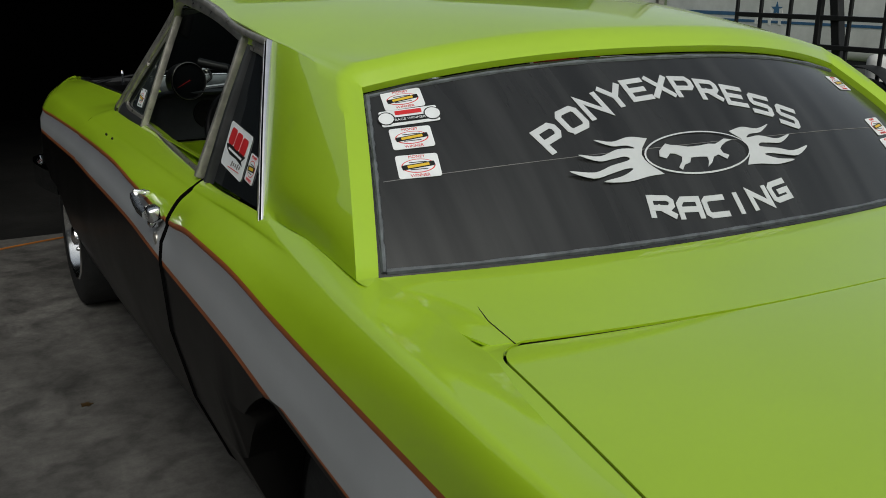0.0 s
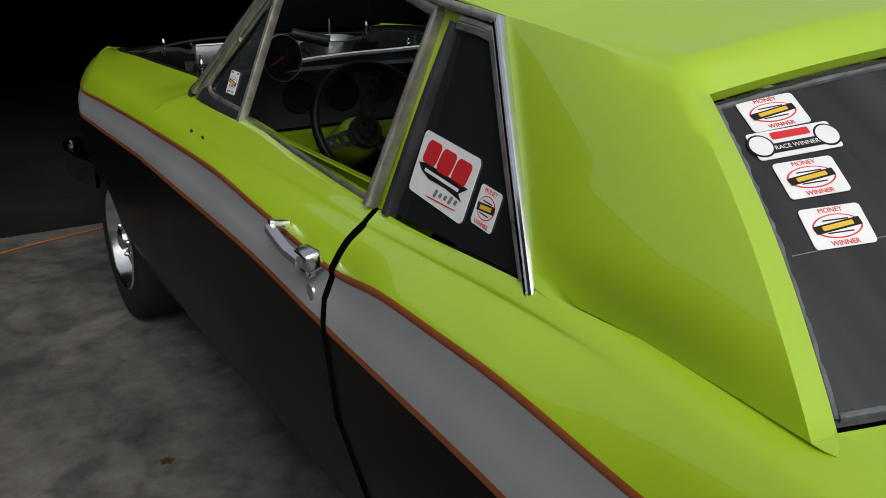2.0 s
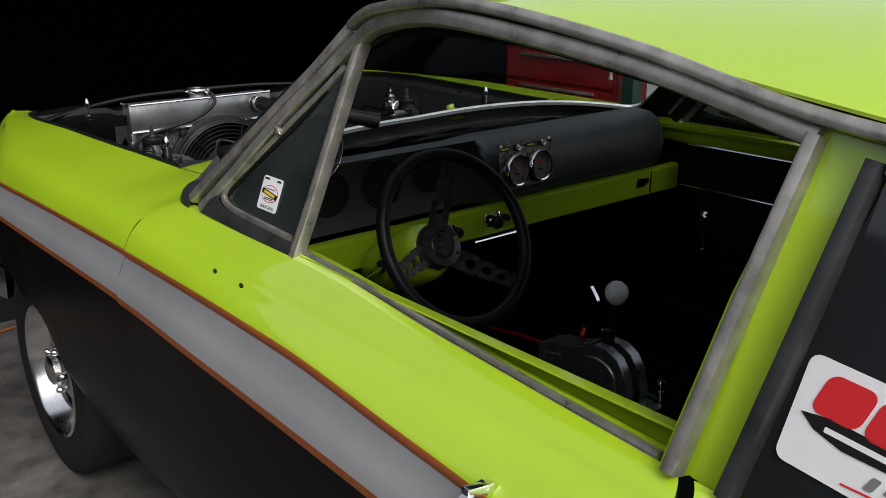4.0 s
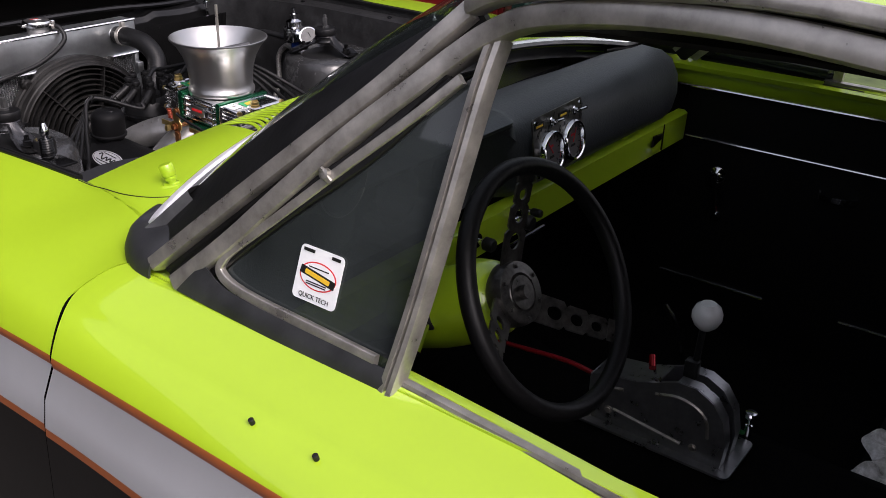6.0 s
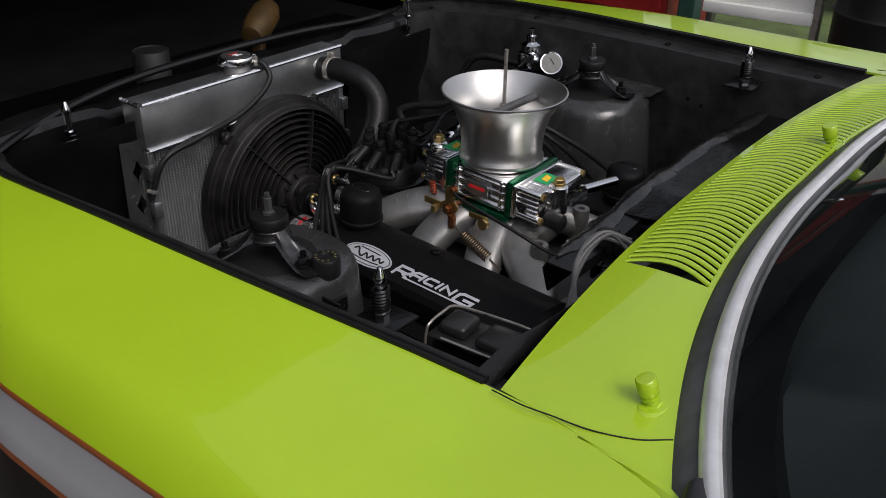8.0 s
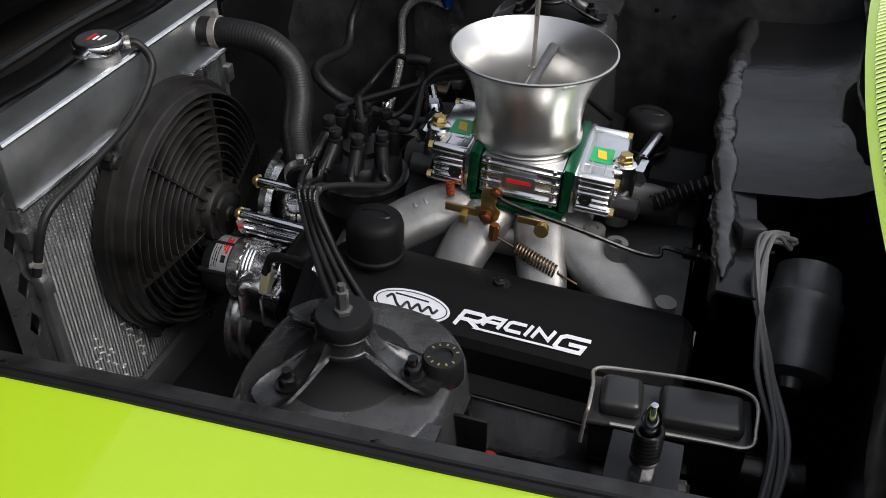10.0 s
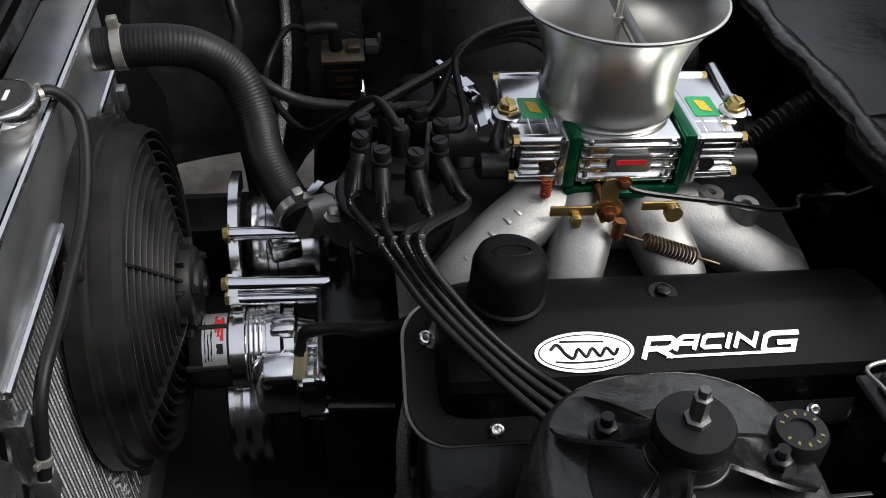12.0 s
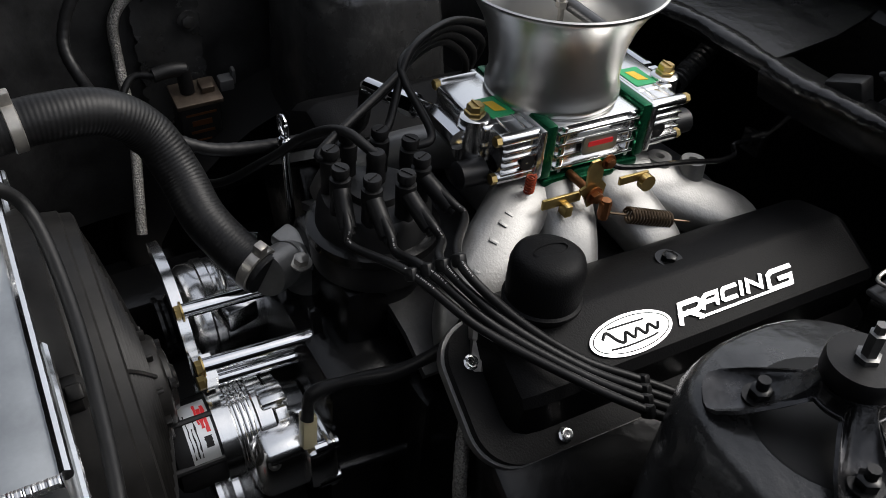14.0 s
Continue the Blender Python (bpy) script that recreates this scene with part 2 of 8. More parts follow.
def block(bm, size, m=None, bevel=0.0, seg=2):
    """A bevelled block of that size about its middle."""
    m = m or Matrix()
    r = bmesh.ops.create_cube(bm, size=1.0, matrix=m @ Matrix.Diagonal((*size, 1)))
    if bevel:
        es = list({e for v in r["verts"] for e in v.link_edges})
        bmesh.ops.bevel(bm, geom=es, offset=bevel, segments=seg, profile=0.5, affect="EDGES")
    return bm


def at(x, y, z, rx=0, ry=0, rz=0):
    return pose(x, y, z, rx, ry, rz)


def aim(a, b):
    """A frame at a whose z axis points to b."""
    return Matrix.Translation(a) @ (Vector(b) - Vector(a)).to_track_quat("Z", "Y").to_matrix().to_4x4()


def rod(bm, a, b, r, n=12, r2=None):
    d = (Vector(b) - Vector(a)).length
    return lathe(bm, [(r, 0), (r if r2 is None else r2, d)], aim(a, b), n)


def bolt(bm, m, r=0.008, h=0.006):
    """A hexagon head with washer, along local z."""
    lathe(bm, [(r * 1.45, 0), (r * 1.45, h * 0.25)], m, 16)
    lathe(bm, [(r, h * 0.25), (r, h), (r * 0.8, h * 1.12)], m, 6)


def words(name, text, m, size, material, parent, depth=0.0006, label="", shear=0.0, space=1.0, wide=1.0, bold=0.0):
    """Raised lettering in the built-in font; m puts its middle, x along the line, z out of the face."""
    cu = bpy.data.curves.new(name, "FONT")
    cu.body, cu.size, cu.extrude, cu.shear, cu.space_character = text, size, depth, shear, space
    cu.offset = bold
    cu.align_x, cu.align_y = "CENTER", "CENTER"
    tmp = bpy.data.objects.new(name, cu)
    scene.collection.objects.link(tmp)
    bpy.context.view_layer.update()
    me = bpy.data.meshes.new_from_object(tmp.evaluated_get(bpy.context.evaluated_depsgraph_get()))
    bpy.data.objects.remove(tmp)
    me.transform(m @ Matrix.Diagonal((wide, 1, 1, 1)))
    me.materials.clear()
    me.materials.append(material)
    ob = new(name, me)
    ob.parent = parent
    if label:
        tagged(ob, label)
    return ob


def plate(bm, outline, m, depth=0.0008):
    """A flat cut-out of that outline (x, y), laid on the frame m and raised by depth."""
    lo, hi = [bm.verts.new(m @ Vector((x, y, 0))) for x, y in outline], [bm.verts.new(m @ Vector((x, y, depth))) for x, y in outline]
    n = len(outline)
    bm.faces.new(hi)
    bm.faces.new(list(reversed(lo)))
    for i in range(n):
        bm.faces.new((lo[i], lo[(i + 1) % n], hi[(i + 1) % n], hi[i]))
    return bm


def rounded(w, h, r, n=4):
    out = []
    for cx, cy, a in ((w / 2 - r, h / 2 - r, 0), (-w / 2 + r, h / 2 - r, 90), (-w / 2 + r, -h / 2 + r, 180), (w / 2 - r, -h / 2 + r, 270)):
        out += [(cx + r * math.cos(radians(a + 90 * i / n)), cy + r * math.sin(radians(a + 90 * i / n))) for i in range(n + 1)]
    return out


def ellipse(a, b, n=32, cx=0, cy=0):
    return [(cx + a * math.cos(2 * math.pi * i / n), cy + b * math.sin(2 * math.pi * i / n)) for i in range(n)]


# ---- the shed and the yard ----
def slab(name, lo, hi, material, label, category):
    bm = bmesh.new()
    c = [(a + b) / 2 for a, b in zip(lo, hi)]
    block(bm, [b - a for a, b in zip(lo, hi)], at(*c))
    return tagged(part(name, bm, material, None, smooth=False), label, category, kind="structure")


slab("floor", (-3.5, -3.2, -0.12), (3.3, 3.3, 0.0), CONCRETE, "bare stained concrete floor", "floor")
# same concrete, its colour blackened for the shade deep in the shed
SHADE_FLOOR = shader("shade_blackened_concrete", (0.012, 0.0115, 0.011), 0.85, var=0.6, scale=1.5, bump=0.3, bscale=40, spec=0.08)
slab("floor_inner", (-3.5, 3.3, -0.12), (3.3, 8.0, 0.0), SHADE_FLOOR, "concrete floor deep in the shed, blackened for shade", "floor")
GRASS = shader("short_grass", (0.07, 0.10, 0.03), 0.9, var=0.5, scale=3, bump=0.6, bscale=30)
bm = bmesh.new()
block(bm, (600, 600, 0.1), at(0, 0, -0.20))
tagged(part("ground", bm, GRASS, None, smooth=False), "grassy yard reaching to the horizon", "ground", kind="structure")
slab("wall_front", (-3.5, 8.0, 0.0), (3.3, 8.15, 2.45), SHADE_BLACK, "end wall of the unlit shed, coloured near-black for shade", "wall")
slab("wall_right", (3.3, 3.4, 0.0), (3.45, 8.15, 2.45), SHADE_BLACK, "side wall of the shed, coloured near-black for shade", "wall")
slab("ceiling", (-3.65, 3.2, 2.45), (3.6, 8.15, 2.55), SHADE_BLACK, "underside of the shed roof, coloured near-black for shade", "ceiling")

# added strip, out of view: keeps sky light from leaking over the sheet wall
slab("wall_left_upper", (-3.62, 3.2, 2.08), (-3.53, 8.0, 2.45), SHADE_BLACK, "unseen strip above the sheet side wall, added to stop light", "wall")
# the side wall goes on in near-black where the shed falls into shade
slab("wall_left_inner", (-3.62, 3.2, 0.0), (-3.50, 8.0, 2.08), SHADE_BLACK, "side wall deep in the shed, coloured near-black for shade", "wall")
CORRUGATED = shader("galvanised_sheet", (0.17, 0.175, 0.18), 0.45, metal=0.4, var=0.2, scale=3, rvar=0.1)
bm = bmesh.new()
for side in (0.0, -0.02):
    rows = []
    for i in range(0, 174):
        z = i * 0.0121
        rows.append([(-3.5 + side + 0.020 * math.sin(z * 2 * math.pi / 0.076), y, z) for y in (-3.0, 3.2)])
    grid(bm, rows)
tagged(part("wall_left", bm, CORRUGATED, None, angle=80), "ribbed galvanised sheet side wall", "wall", kind="structure")


# ---- the car: side panels ----
INNER = ((-2.05, -.812, .853), (-1.45, -.806, .896), (-1.25, -.775, .903), (-1.12, -.742, .906), (-.88, -.765, .936), (-.44, -.80, .948), (-.05, -.788, .932), (.4, -.762, .938),
         (.8, -.738, .950), (1.21, -.738, .950), (1.32, -.64, .957), (1.52, -.611, .945), (1.88, -.629, .945), (2.14, -.641, .945), (2.41, -.650, .938), (2.56, -.628, .930), (2.69, -.57, .918), (2.80, -.53, .91))
CREASE = ((-2.05, -.85, .845), (-1.38, -.872, .900), (-1.07, -.856, .915), (-.78, -.842, .922), (-.43, -.824, .922), (0, -.822, .913), (.45, -.822, .913),
          (.9, -.822, .915), (1.5, -.818, .92), (2.08, -.824, .921), (2.5, -.836, .924), (2.80, -.840, .926))
UPPER = ((-2.05, -.865, .755), (-1.24, -.882, .804), (-.73, -.885, .841), (-.43, -.885, .866), (-.2, -.884, .868), (0, -.876, .846), (.32, -.877, .866),
         (.64, -.874, .884), (1.2, -.864, .873), (1.75, -.870, .864), (2.03, -.873, .856), (2.35, -.880, .864), (2.55, -.878, .882), (2.69, -.865, .906), (2.80, -.86, .910))
LOWER = ((-2.05, -.88, .585), (-.99, -.90, .676), (-.76, -.90, .699), (-.47, -.90, .730), (0, -.90, .757), (.39, -.898, .783), (.86, -.895, .79),
         (1.2, -.885, .785), (2.0, -.890, .776), (2.35, -.893, .782), (2.55, -.893, .795), (2.69, -.885, .815), (2.80, -.885, .82))
AXLE_F, AXLE_R = 2.05, -.86


def side_section(y):
    """Half section of the left side at y: from the inner top edge down to the sill."""
    i, c, u, l = (Vector((v[0], v[1])) for v in (curve_at(t, y) for t in (INNER, CREASE, UPPER, LOWER)))
    pin = Vector((0, .0125))
    pts = [i, i.lerp(c, .35) + Vector((0, .003)), i.lerp(c, .78) + Vector((0, .0035)), c, c.lerp(u, .40) + Vector((-.007, .004)), u + pin * .5, u - pin * .5,
           u.lerp(l, .5) + Vector((-.006, 0)), l + pin * .5, l - pin * .5, Vector((-.893, .60)), Vector((-.858, .44)), Vector((-.795, .29)), Vector((-.735, .215))]
    out = []
    for k, p in enumerate(pts):
        z = p.y
        for a, r in ((AXLE_F, .36), (AXLE_R, .45)):
            if abs(y - a) < r and k >= 9:
                z = max(z, .30 + math.sqrt(r * r - (y - a) ** 2) - .004 * (13 - k))
        z = min(z, pts[9].y - .002 * (k - 9)) if k > 9 else z
        nose = .205 * max(0, (y - 2.02) / .67) ** 1.5 * (1 if k >= 3 else k / 3)
        out.append((p.x + nose, z))
    return out


REAR_GAP = (.022, .012, .004, 0, 0, .002, .002, 0, -.004, -.006, -.03, -.07, -.11, -.12)
FRONT_GAP = (1.222, 1.240, 1.248, 1.243, 1.226, 1.214, 1.213, 1.214, 1.218, 1.220, 1.226, 1.23, 1.235, 1.24)
NOSE = (2.69, 2.69, 2.69, 2.692, 2.685, 2.668, 2.660, 2.63, 2.60, 2.59, 2.54, 2.51, 2.49, 2.48)
SIDE_MATS = (0, 0, 0, 0, 0, 1, 2, 2, 1, 3, 3, 3, 3)
car = thing("car", "lime green two-door sedan with grey and orange side stripe, hood removed", "car")


def eased(row, upto=6, steps=4):
    """The section with its upper part drawn as a smooth curve through the same points."""
    p = spline(row[:upto + 1], steps)
    return [tuple(v) for v in p] + list(row[upto + 1:])


def side_panel(name, y0, y1, n, sign, label):
    """A panel between two seams; y0 and y1 give the seam's place for each of the section's points."""
    bm = bmesh.new()
    rows = []
    for i in range(n + 1):
        row = []
        for k in range(14):
            y = y0[k] + (y1[k] - y0[k]) * i / n
            x, z = side_section(y)[k]
            row.append((sign * -x, y, z))
        rows.append(eased(row))
    grid(bm, rows, mat=lambda i, j: SIDE_MATS[j // 4 if j < 24 else j - 18])
    ob = part(name, bm, [LIME, ORANGE, GREY_STRIPE, BLACK_PAINT], car, label, angle=50)
    return thick(ob, .004, 1 if sign < 0 else 1)


for sign in (-1, 1):
    g, f = .0095, .0046
    side_panel("rear_quarter", [-2.05] * 14, [v - g for v in REAR_GAP], 60, sign, "lime rear quarter panel with grey stripe")
    side_panel("door", [v + g for v in REAR_GAP], [v - f for v in FRONT_GAP], 40, sign, "lime door with grey stripe and black lower half")
    side_panel("front_fender", [v + f for v in FRONT_GAP], NOSE, 60, sign, "lime front fender with grey stripe")

# ---- roof, pillars, deck ----
DRIP = ((-.56, 1.203), (-.19, 1.254), (.0, 1.281), (.2, 1.308), (.47, 1.344), (.64, 1.340), (.80, 1.310))


RIDGE = ((-.56, 1.273), (-.40, 1.317), (-.2, 1.349), (.0, 1.369), (.25, 1.384), (.5, 1.387), (.72, 1.377), (.85, 1.366))


def drip_z(y):
    return curve_at(DRIP, y)[0]


def roof_point(u, v):
    """u across from -1 to 1, v from the rear edge to the windscreen header."""
    a = abs(u)
    y_rear, y_front = -.548 - .075 * (1 - a * a), .80 + .10 * (1 - a * a)
    y = y_rear + (y_front - y_rear) * v
    half = .688 - .03 * max(0, -y) + .0 * v - .034 * max(0, v - .85) / .15
    ye = -.548 + (.82 + .548) * v
    edge_z = drip_z(min(.80, max(-.56, ye))) + .006
    return (half * u, y, edge_z + (curve_at(RIDGE, ye)[0] - edge_z) * (1 - a ** 2.8))


def glass_bottom(u):
    a = abs(u)
    return Vector((.765 * u, -.845 - .115 * (1 - a ** 2.2), .942 + .012 * (1 - a * a)))


def glass_top(u):
    a = abs(u)
    return Vector((.652 * u, -.558 - .085 * (1 - a * a), 1.192 + .062 * (1 - a ** 2.4)))


def rear_glass(u, v, lift=0.0):
    p = glass_bottom(u).lerp(glass_top(u), v)
    n = Vector((.25 * u, -.70, .68)).normalized()
    return p + n * (.018 * math.sin(math.pi * v) + lift)


bm = bmesh.new()
grid(bm, [[rear_glass(u, v, -.012) for u in np.linspace(-1, 1, 33)] for v in np.linspace(0, 1, 13)])
STREAKED = shader("streaked_black_tint", (.020, .0215, .0225), .10, spec=.5)
_nt = STREAKED.node_tree
_tc, _map, _n = (_nt.nodes.new(k) for k in ("ShaderNodeTexCoord", "ShaderNodeMapping", "ShaderNodeTexNoise"))
_map.inputs["Scale"].default_value = (16, 1.2, 1.2)
_n.inputs["Scale"].default_value, _n.inputs["Detail"].default_value = 1.0, 5
_nt.links.new(_tc.outputs["Object"], _map.inputs[0])
_nt.links.new(_map.outputs[0], _n.inputs[0])
for _k, (_lo, _hi) in (("Base Color", (.013, .034)), ("Roughness", (.06, .22))):
    _r = nodes_ramp(_nt, (.35, .68), (_lo, _hi))
    _nt.links.new(_n.outputs[0], _r.inputs[0])
    _nt.links.new(_r.outputs[0], _nt.nodes["Principled BSDF"].inputs[_k])
back_window = part("rear_window", bm, STREAKED, car, "black-tinted rear window with vinyl lettering")
thick(back_window, .005)

# ---- one continuous shell: window surround, roof pillars, roof and deck ----
V0 = .262
TRUNK = lambda u: Vector((.672 * u, -1.112 - .090 * (1 - abs(u) ** 2.2), .908 + .014 * (1 - u * u)))


def smooth_step(a, b, x):
    t = min(1, max(0, (x - a) / (b - a)))
    return t * t * (3 - 2 * t)


def quad(a, c, b, s):
    return a * (1 - s) ** 2 + c * (2 * s * (1 - s)) + b * (s * s)


def shell_columns(sign):
    """Columns from the glass lip outwards, round the left half of the rear window: deck, corner, pillar, roof."""
    cols = []
    S = 14

    def column(e, crease, ctrl, outer):
        lip = e + Vector((0, .008, -.012))
        pts = [lip, e, e.lerp(crease, .5), crease] + [quad(crease, ctrl, outer, k / S) for k in range(1, S + 1)]
        cols.append([Vector((-sign * p.x, p.y, p.z)) for p in pts])
    for u in np.linspace(0, -1, 15):
        e = rear_glass(u, -.02, .003)
        o = TRUNK(u)
        column(e, e.lerp(o, .15), e.lerp(o, .5) + Vector((0, 0, -.006)), o)
    corner = rear_glass(-1, -.02, .003)
    for k in range(1, 15):
        t = k / 15
        y = -1.112 + (-.445 + 1.112) * t
        o = TRUNK(-1).lerp(Vector((-.735, -1.10, .906)), min(1, t * 6)) if t < 1 / 6 else Vector((curve_at(INNER, y)[0] * .68 + curve_at(CREASE, y)[0] * .32, y, curve_at(INNER, y)[1] * .68 + curve_at(CREASE, y)[1] * .32 + .0048))
        out = Vector((-.036 * math.sin(t * math.pi / 2), -.038 * math.cos(t * math.pi / 2), -.005 * math.cos(t * math.pi / 2) + .004 * t))
        c = corner + out
        low = Vector((o.x + .075, c.y + (o.y - c.y) * .75, o.z + .001))
        column(corner, c, c.lerp(o, .55).lerp(low, smooth_step(.0, .8, t)), o)
    for v in np.linspace(0, 1, 17):
        e = rear_glass(-1, -.02 + 1.04 * v, .003)
        f = Vector((-.803, -.440, .952)).lerp(Vector(roof_point(-1, V0)), v)
        c = e + Vector((-.036, .008 * v, .004 + .010 * v))
        bulge = Vector((-.020 * (1 - v) ** .7 - .008, 0, .004 + .010 * v))
        low = Vector((-.765, c.y + (f.y - c.y) * .75, .952))
        column(e, c, (c.lerp(f, .45) + bulge).lerp(low, (1 - smooth_step(0, .25, v)) * .8), f)
    for a in np.linspace(1, 0, 22)[1:]:
        u = -math.sin(a * math.pi / 2)
        e = rear_glass(u, 1.02, .003)
        w = 1 - a
        c = e + Vector((-.036 * a ** 8, .008 + .026 * min(1, w * 7), .014 + .020 * min(1, w * 7)))
        o, o2 = Vector(roof_point(u, V0)), Vector(roof_point(u, V0 + .06))
        back = (o - o2).normalized() * (.17 * min(1, w * 4) + .06)
        column(e, c, o + back, o)
    return cols


bm = bmesh.new()
for sign in (-1, 1):
    grid(bm, [c[:] for c in shell_columns(sign)])
us = [math.sin(t * math.pi / 2) for t in np.linspace(-1, 1, 43)]
grid(bm, [[roof_point(u, v) for u in us] for v in np.linspace(V0, 1, 31)])
for v in bm.verts:  # the roof narrows towards the windscreen
    v.co.x *= 1 - .100 * smooth_step(.30, .85, v.co.y)
    v.co.z -= .012 * smooth_step(.45, .85, v.co.y) * (abs(v.co.x) / .62) ** 3
bmesh.ops.remove_doubles(bm, verts=bm.verts, dist=.0015)
bmesh.ops.recalc_face_normals(bm, faces=bm.faces)
thick(part("roof", bm, LIME, car, "lime steel roof flowing into pillars and rear deck", angle=62), .004, 0)

# trunk lid with rounded corners, quarter tops beside it


LID_R = .050


def lid_half(y):
    """Half width of the lid before its front corners are rounded."""
    return .7255 + .16 * min(.45, max(0, -1.112 - y))


def lid_inset(y):
    """How far the rounded corner draws the lid's side edge in at y."""
    b = min(LID_R, max(0, -1.115 - y))
    return LID_R - math.sqrt(LID_R ** 2 - (LID_R - b) ** 2)


bm = bmesh.new()
rows = []
ends = [1 - .075 * (1 - k / 8) for k in range(9)]
for v in [.0012 * k * k for k in range(9)] + list(np.linspace(.1, 1, 22)):
    row = []
    for u in [-w for w in reversed(ends)] + list(np.linspace(-.9, .9, 31)) + ends:
        y0 = -1.1142 - .090 * (1 - abs(u) ** 2.2)
        y = y0 + (-2.0 - y0) * v
        half = lid_half(y)
        x, z = half * u, .909 + .014 * (1 - u * u) - .06 * v ** 1.54
        pa, pb = 1 - (half - abs(x)) / LID_R, 1 - (y0 - y) / LID_R
        if pa > 0 and pb > 0:
            x = math.copysign(half - LID_R * (1 - pa * math.sqrt(1 - pb * pb / 2)), x)
            y = y0 - LID_R * (1 - pb * math.sqrt(1 - pa * pa / 2))
        row.append((x, y, z))
    rows.append(row)
grid(bm, rows)
thick(part("trunk_lid", bm, LIME, car, "lime painted trunk lid"), .004)
for sign in (-1, 1):
    bm = bmesh.new()
    rows = []
    for y in list(np.linspace(-1.098, -1.175, 18)) + list(np.linspace(-1.19, -2.03, 34)):
        i = -(lid_half(y) + .0045 - lid_inset(y))
        zi = .909 - .06 * max(0, (-1.115 - y) / .885) ** 1.54
        o = curve_at(INNER, y)
        o = (min(o[0], i - .015), o[1])
        rows.append([(-sign * (i + (o[0] - i) * s), y, zi + (o[1] - zi) * s) for s in (0, .5, 1)])
    grid(bm, rows)
    thick(part("quarter_top", bm, LIME, car, "lime top of the rear quarter"), .004)
    bm = bmesh.new()
    rows = [[(-sign * -(lid_half(y) + dx), y, .894 - .06 * max(0, (-1.115 - y) / .885) ** 1.54) for dx in (-.03, .03)] for y in np.linspace(-1.10, -2.0, 20)]
    grid(bm, rows)
    part("trunk_gutter", bm, BLACK_VINYL, car)
    bm = bmesh.new()
    grid(bm, [[(-sign * x, y, z) for x in (-.692, -.720, curve_at(INNER, y)[0] - .004)] for y, z in ((-1.02, .9145), (-1.05, .9095), (-1.08, .9035), (-1.13, .9025))])
    part("deck_corner", bm, LIME, car)
    bm = bmesh.new()
    tube(bm, [(-sign * p[0], p[1], p[2]) for p in ((-.640, -.885, .9362), (-.668, -.96, .9272), (-.686, -1.04, .9172), (-.690, -1.115, .9092))], .0009, 5)
    part("deck_seam", bm, BLACK_VINYL, car)
bm = bmesh.new()
grid(bm, [[TRUNK(u) + Vector((0, dy, -.010)) for u in np.linspace(-1.03, 1.03, 21)] for dy in (.03, -.03)])
part("trunk_gutter", bm, BLACK_VINYL, car)
bm = bmesh.new()
grid(bm, [[(.86 * u, -2.05, z) for u in np.linspace(-1, 1, 9)] for z in (.30, .86)])
thick(part("tail_panel", bm, LIME, car), .01)

# windscreen, cowl
def screen_bottom(u):
    a = abs(u)
    return Vector((.690 * u, 1.255 + .155 * (1 - a ** 2.6), .958 + .039 * (1 - a * a)))


def screen_top(u):
    a = abs(u)
    return Vector((.588 * u, .812 + .10 * (1 - a * a), 1.298 + .048 * (1 - a ** 2.4)))


def screen(u, v, lift=0.0):
    return screen_bottom(u).lerp(screen_top(u), v) + Vector((.2 * u, .62, .75)).normalized() * (.02 * math.sin(math.pi * v) + lift)




def corner_v(u):
    """Height at which the rounded lower corner of the glass starts."""
    k = max(0, (abs(u) - .945) / .055)
    return .075 * (1 - math.sqrt(max(0, 1 - k * k)))


bm = bmesh.new()
grid(bm, [[screen(u, corner_v(u) + (1 - corner_v(u)) * v) for u in list(np.linspace(-1, -.94, 9)) + list(np.linspace(-.9, .9, 27)) + list(np.linspace(.94, 1, 9))] for v in np.linspace(0, 1, 11)])
ws = part("windscreen", bm, CLEAR_GLASS, car, "dusty curved clear windscreen")
ws.visible_shadow = False
us = [-1 + .055 * (1 - math.cos(t * math.pi / 2)) for t in np.linspace(0, 1, 10)]
edge = [screen(-1, v) for v in np.linspace(1, .075, 14)] + [screen(u, corner_v(u)) for u in us[1:]] + [screen(u, 0) for u in np.linspace(-.92, .92, 40)]
edge += [screen(-u, corner_v(u)) for u in reversed(us[1:])] + [screen(1, v) for v in np.linspace(.075, 1, 14)]


def edging(name, profile, material, label, skip=0):
    """A strip along the windscreen's edge: profile as (outwards, lift)."""
    bm = bmesh.new()
    rows = []
    for i, p in enumerate(edge):
        t = (edge[min(len(edge) - 1, i + 1)] - edge[max(0, i - 1)]).normalized()
        n = Vector((.2 * p.x / .65, .62, .75)).normalized()
        o = n.cross(t).normalized()
        k = smooth_step(8, 21, min(i, len(edge) - 1 - i))
        rows.append([p + o * (a * (.22 + .78 * k) if a > 0 else a) + n * (b * (.5 + .5 * k)) for a, b in profile])
    grid(bm, rows[skip:len(rows) - skip])
    return part(name, bm, material, car, label, angle=50)


TRIM = shader("bright_anodised_trim", (.86, .87, .88), .38, metal=.5, var=.1, scale=30, rvar=.1)
edging("windscreen_gasket", [(-.012, -.004), (-.012, .004), (-.006, .008), (.008, .011), (.022, .0125), (.034, .0115), (.044, .008), (.049, .000), (.050, -.012)], shader("dusty_rubber", (.085, .087, .091), .5, var=.45, scale=14, rvar=.1, bump=.1, bscale=60, spec=.3), "dusty black rubber windscreen gasket", 11)
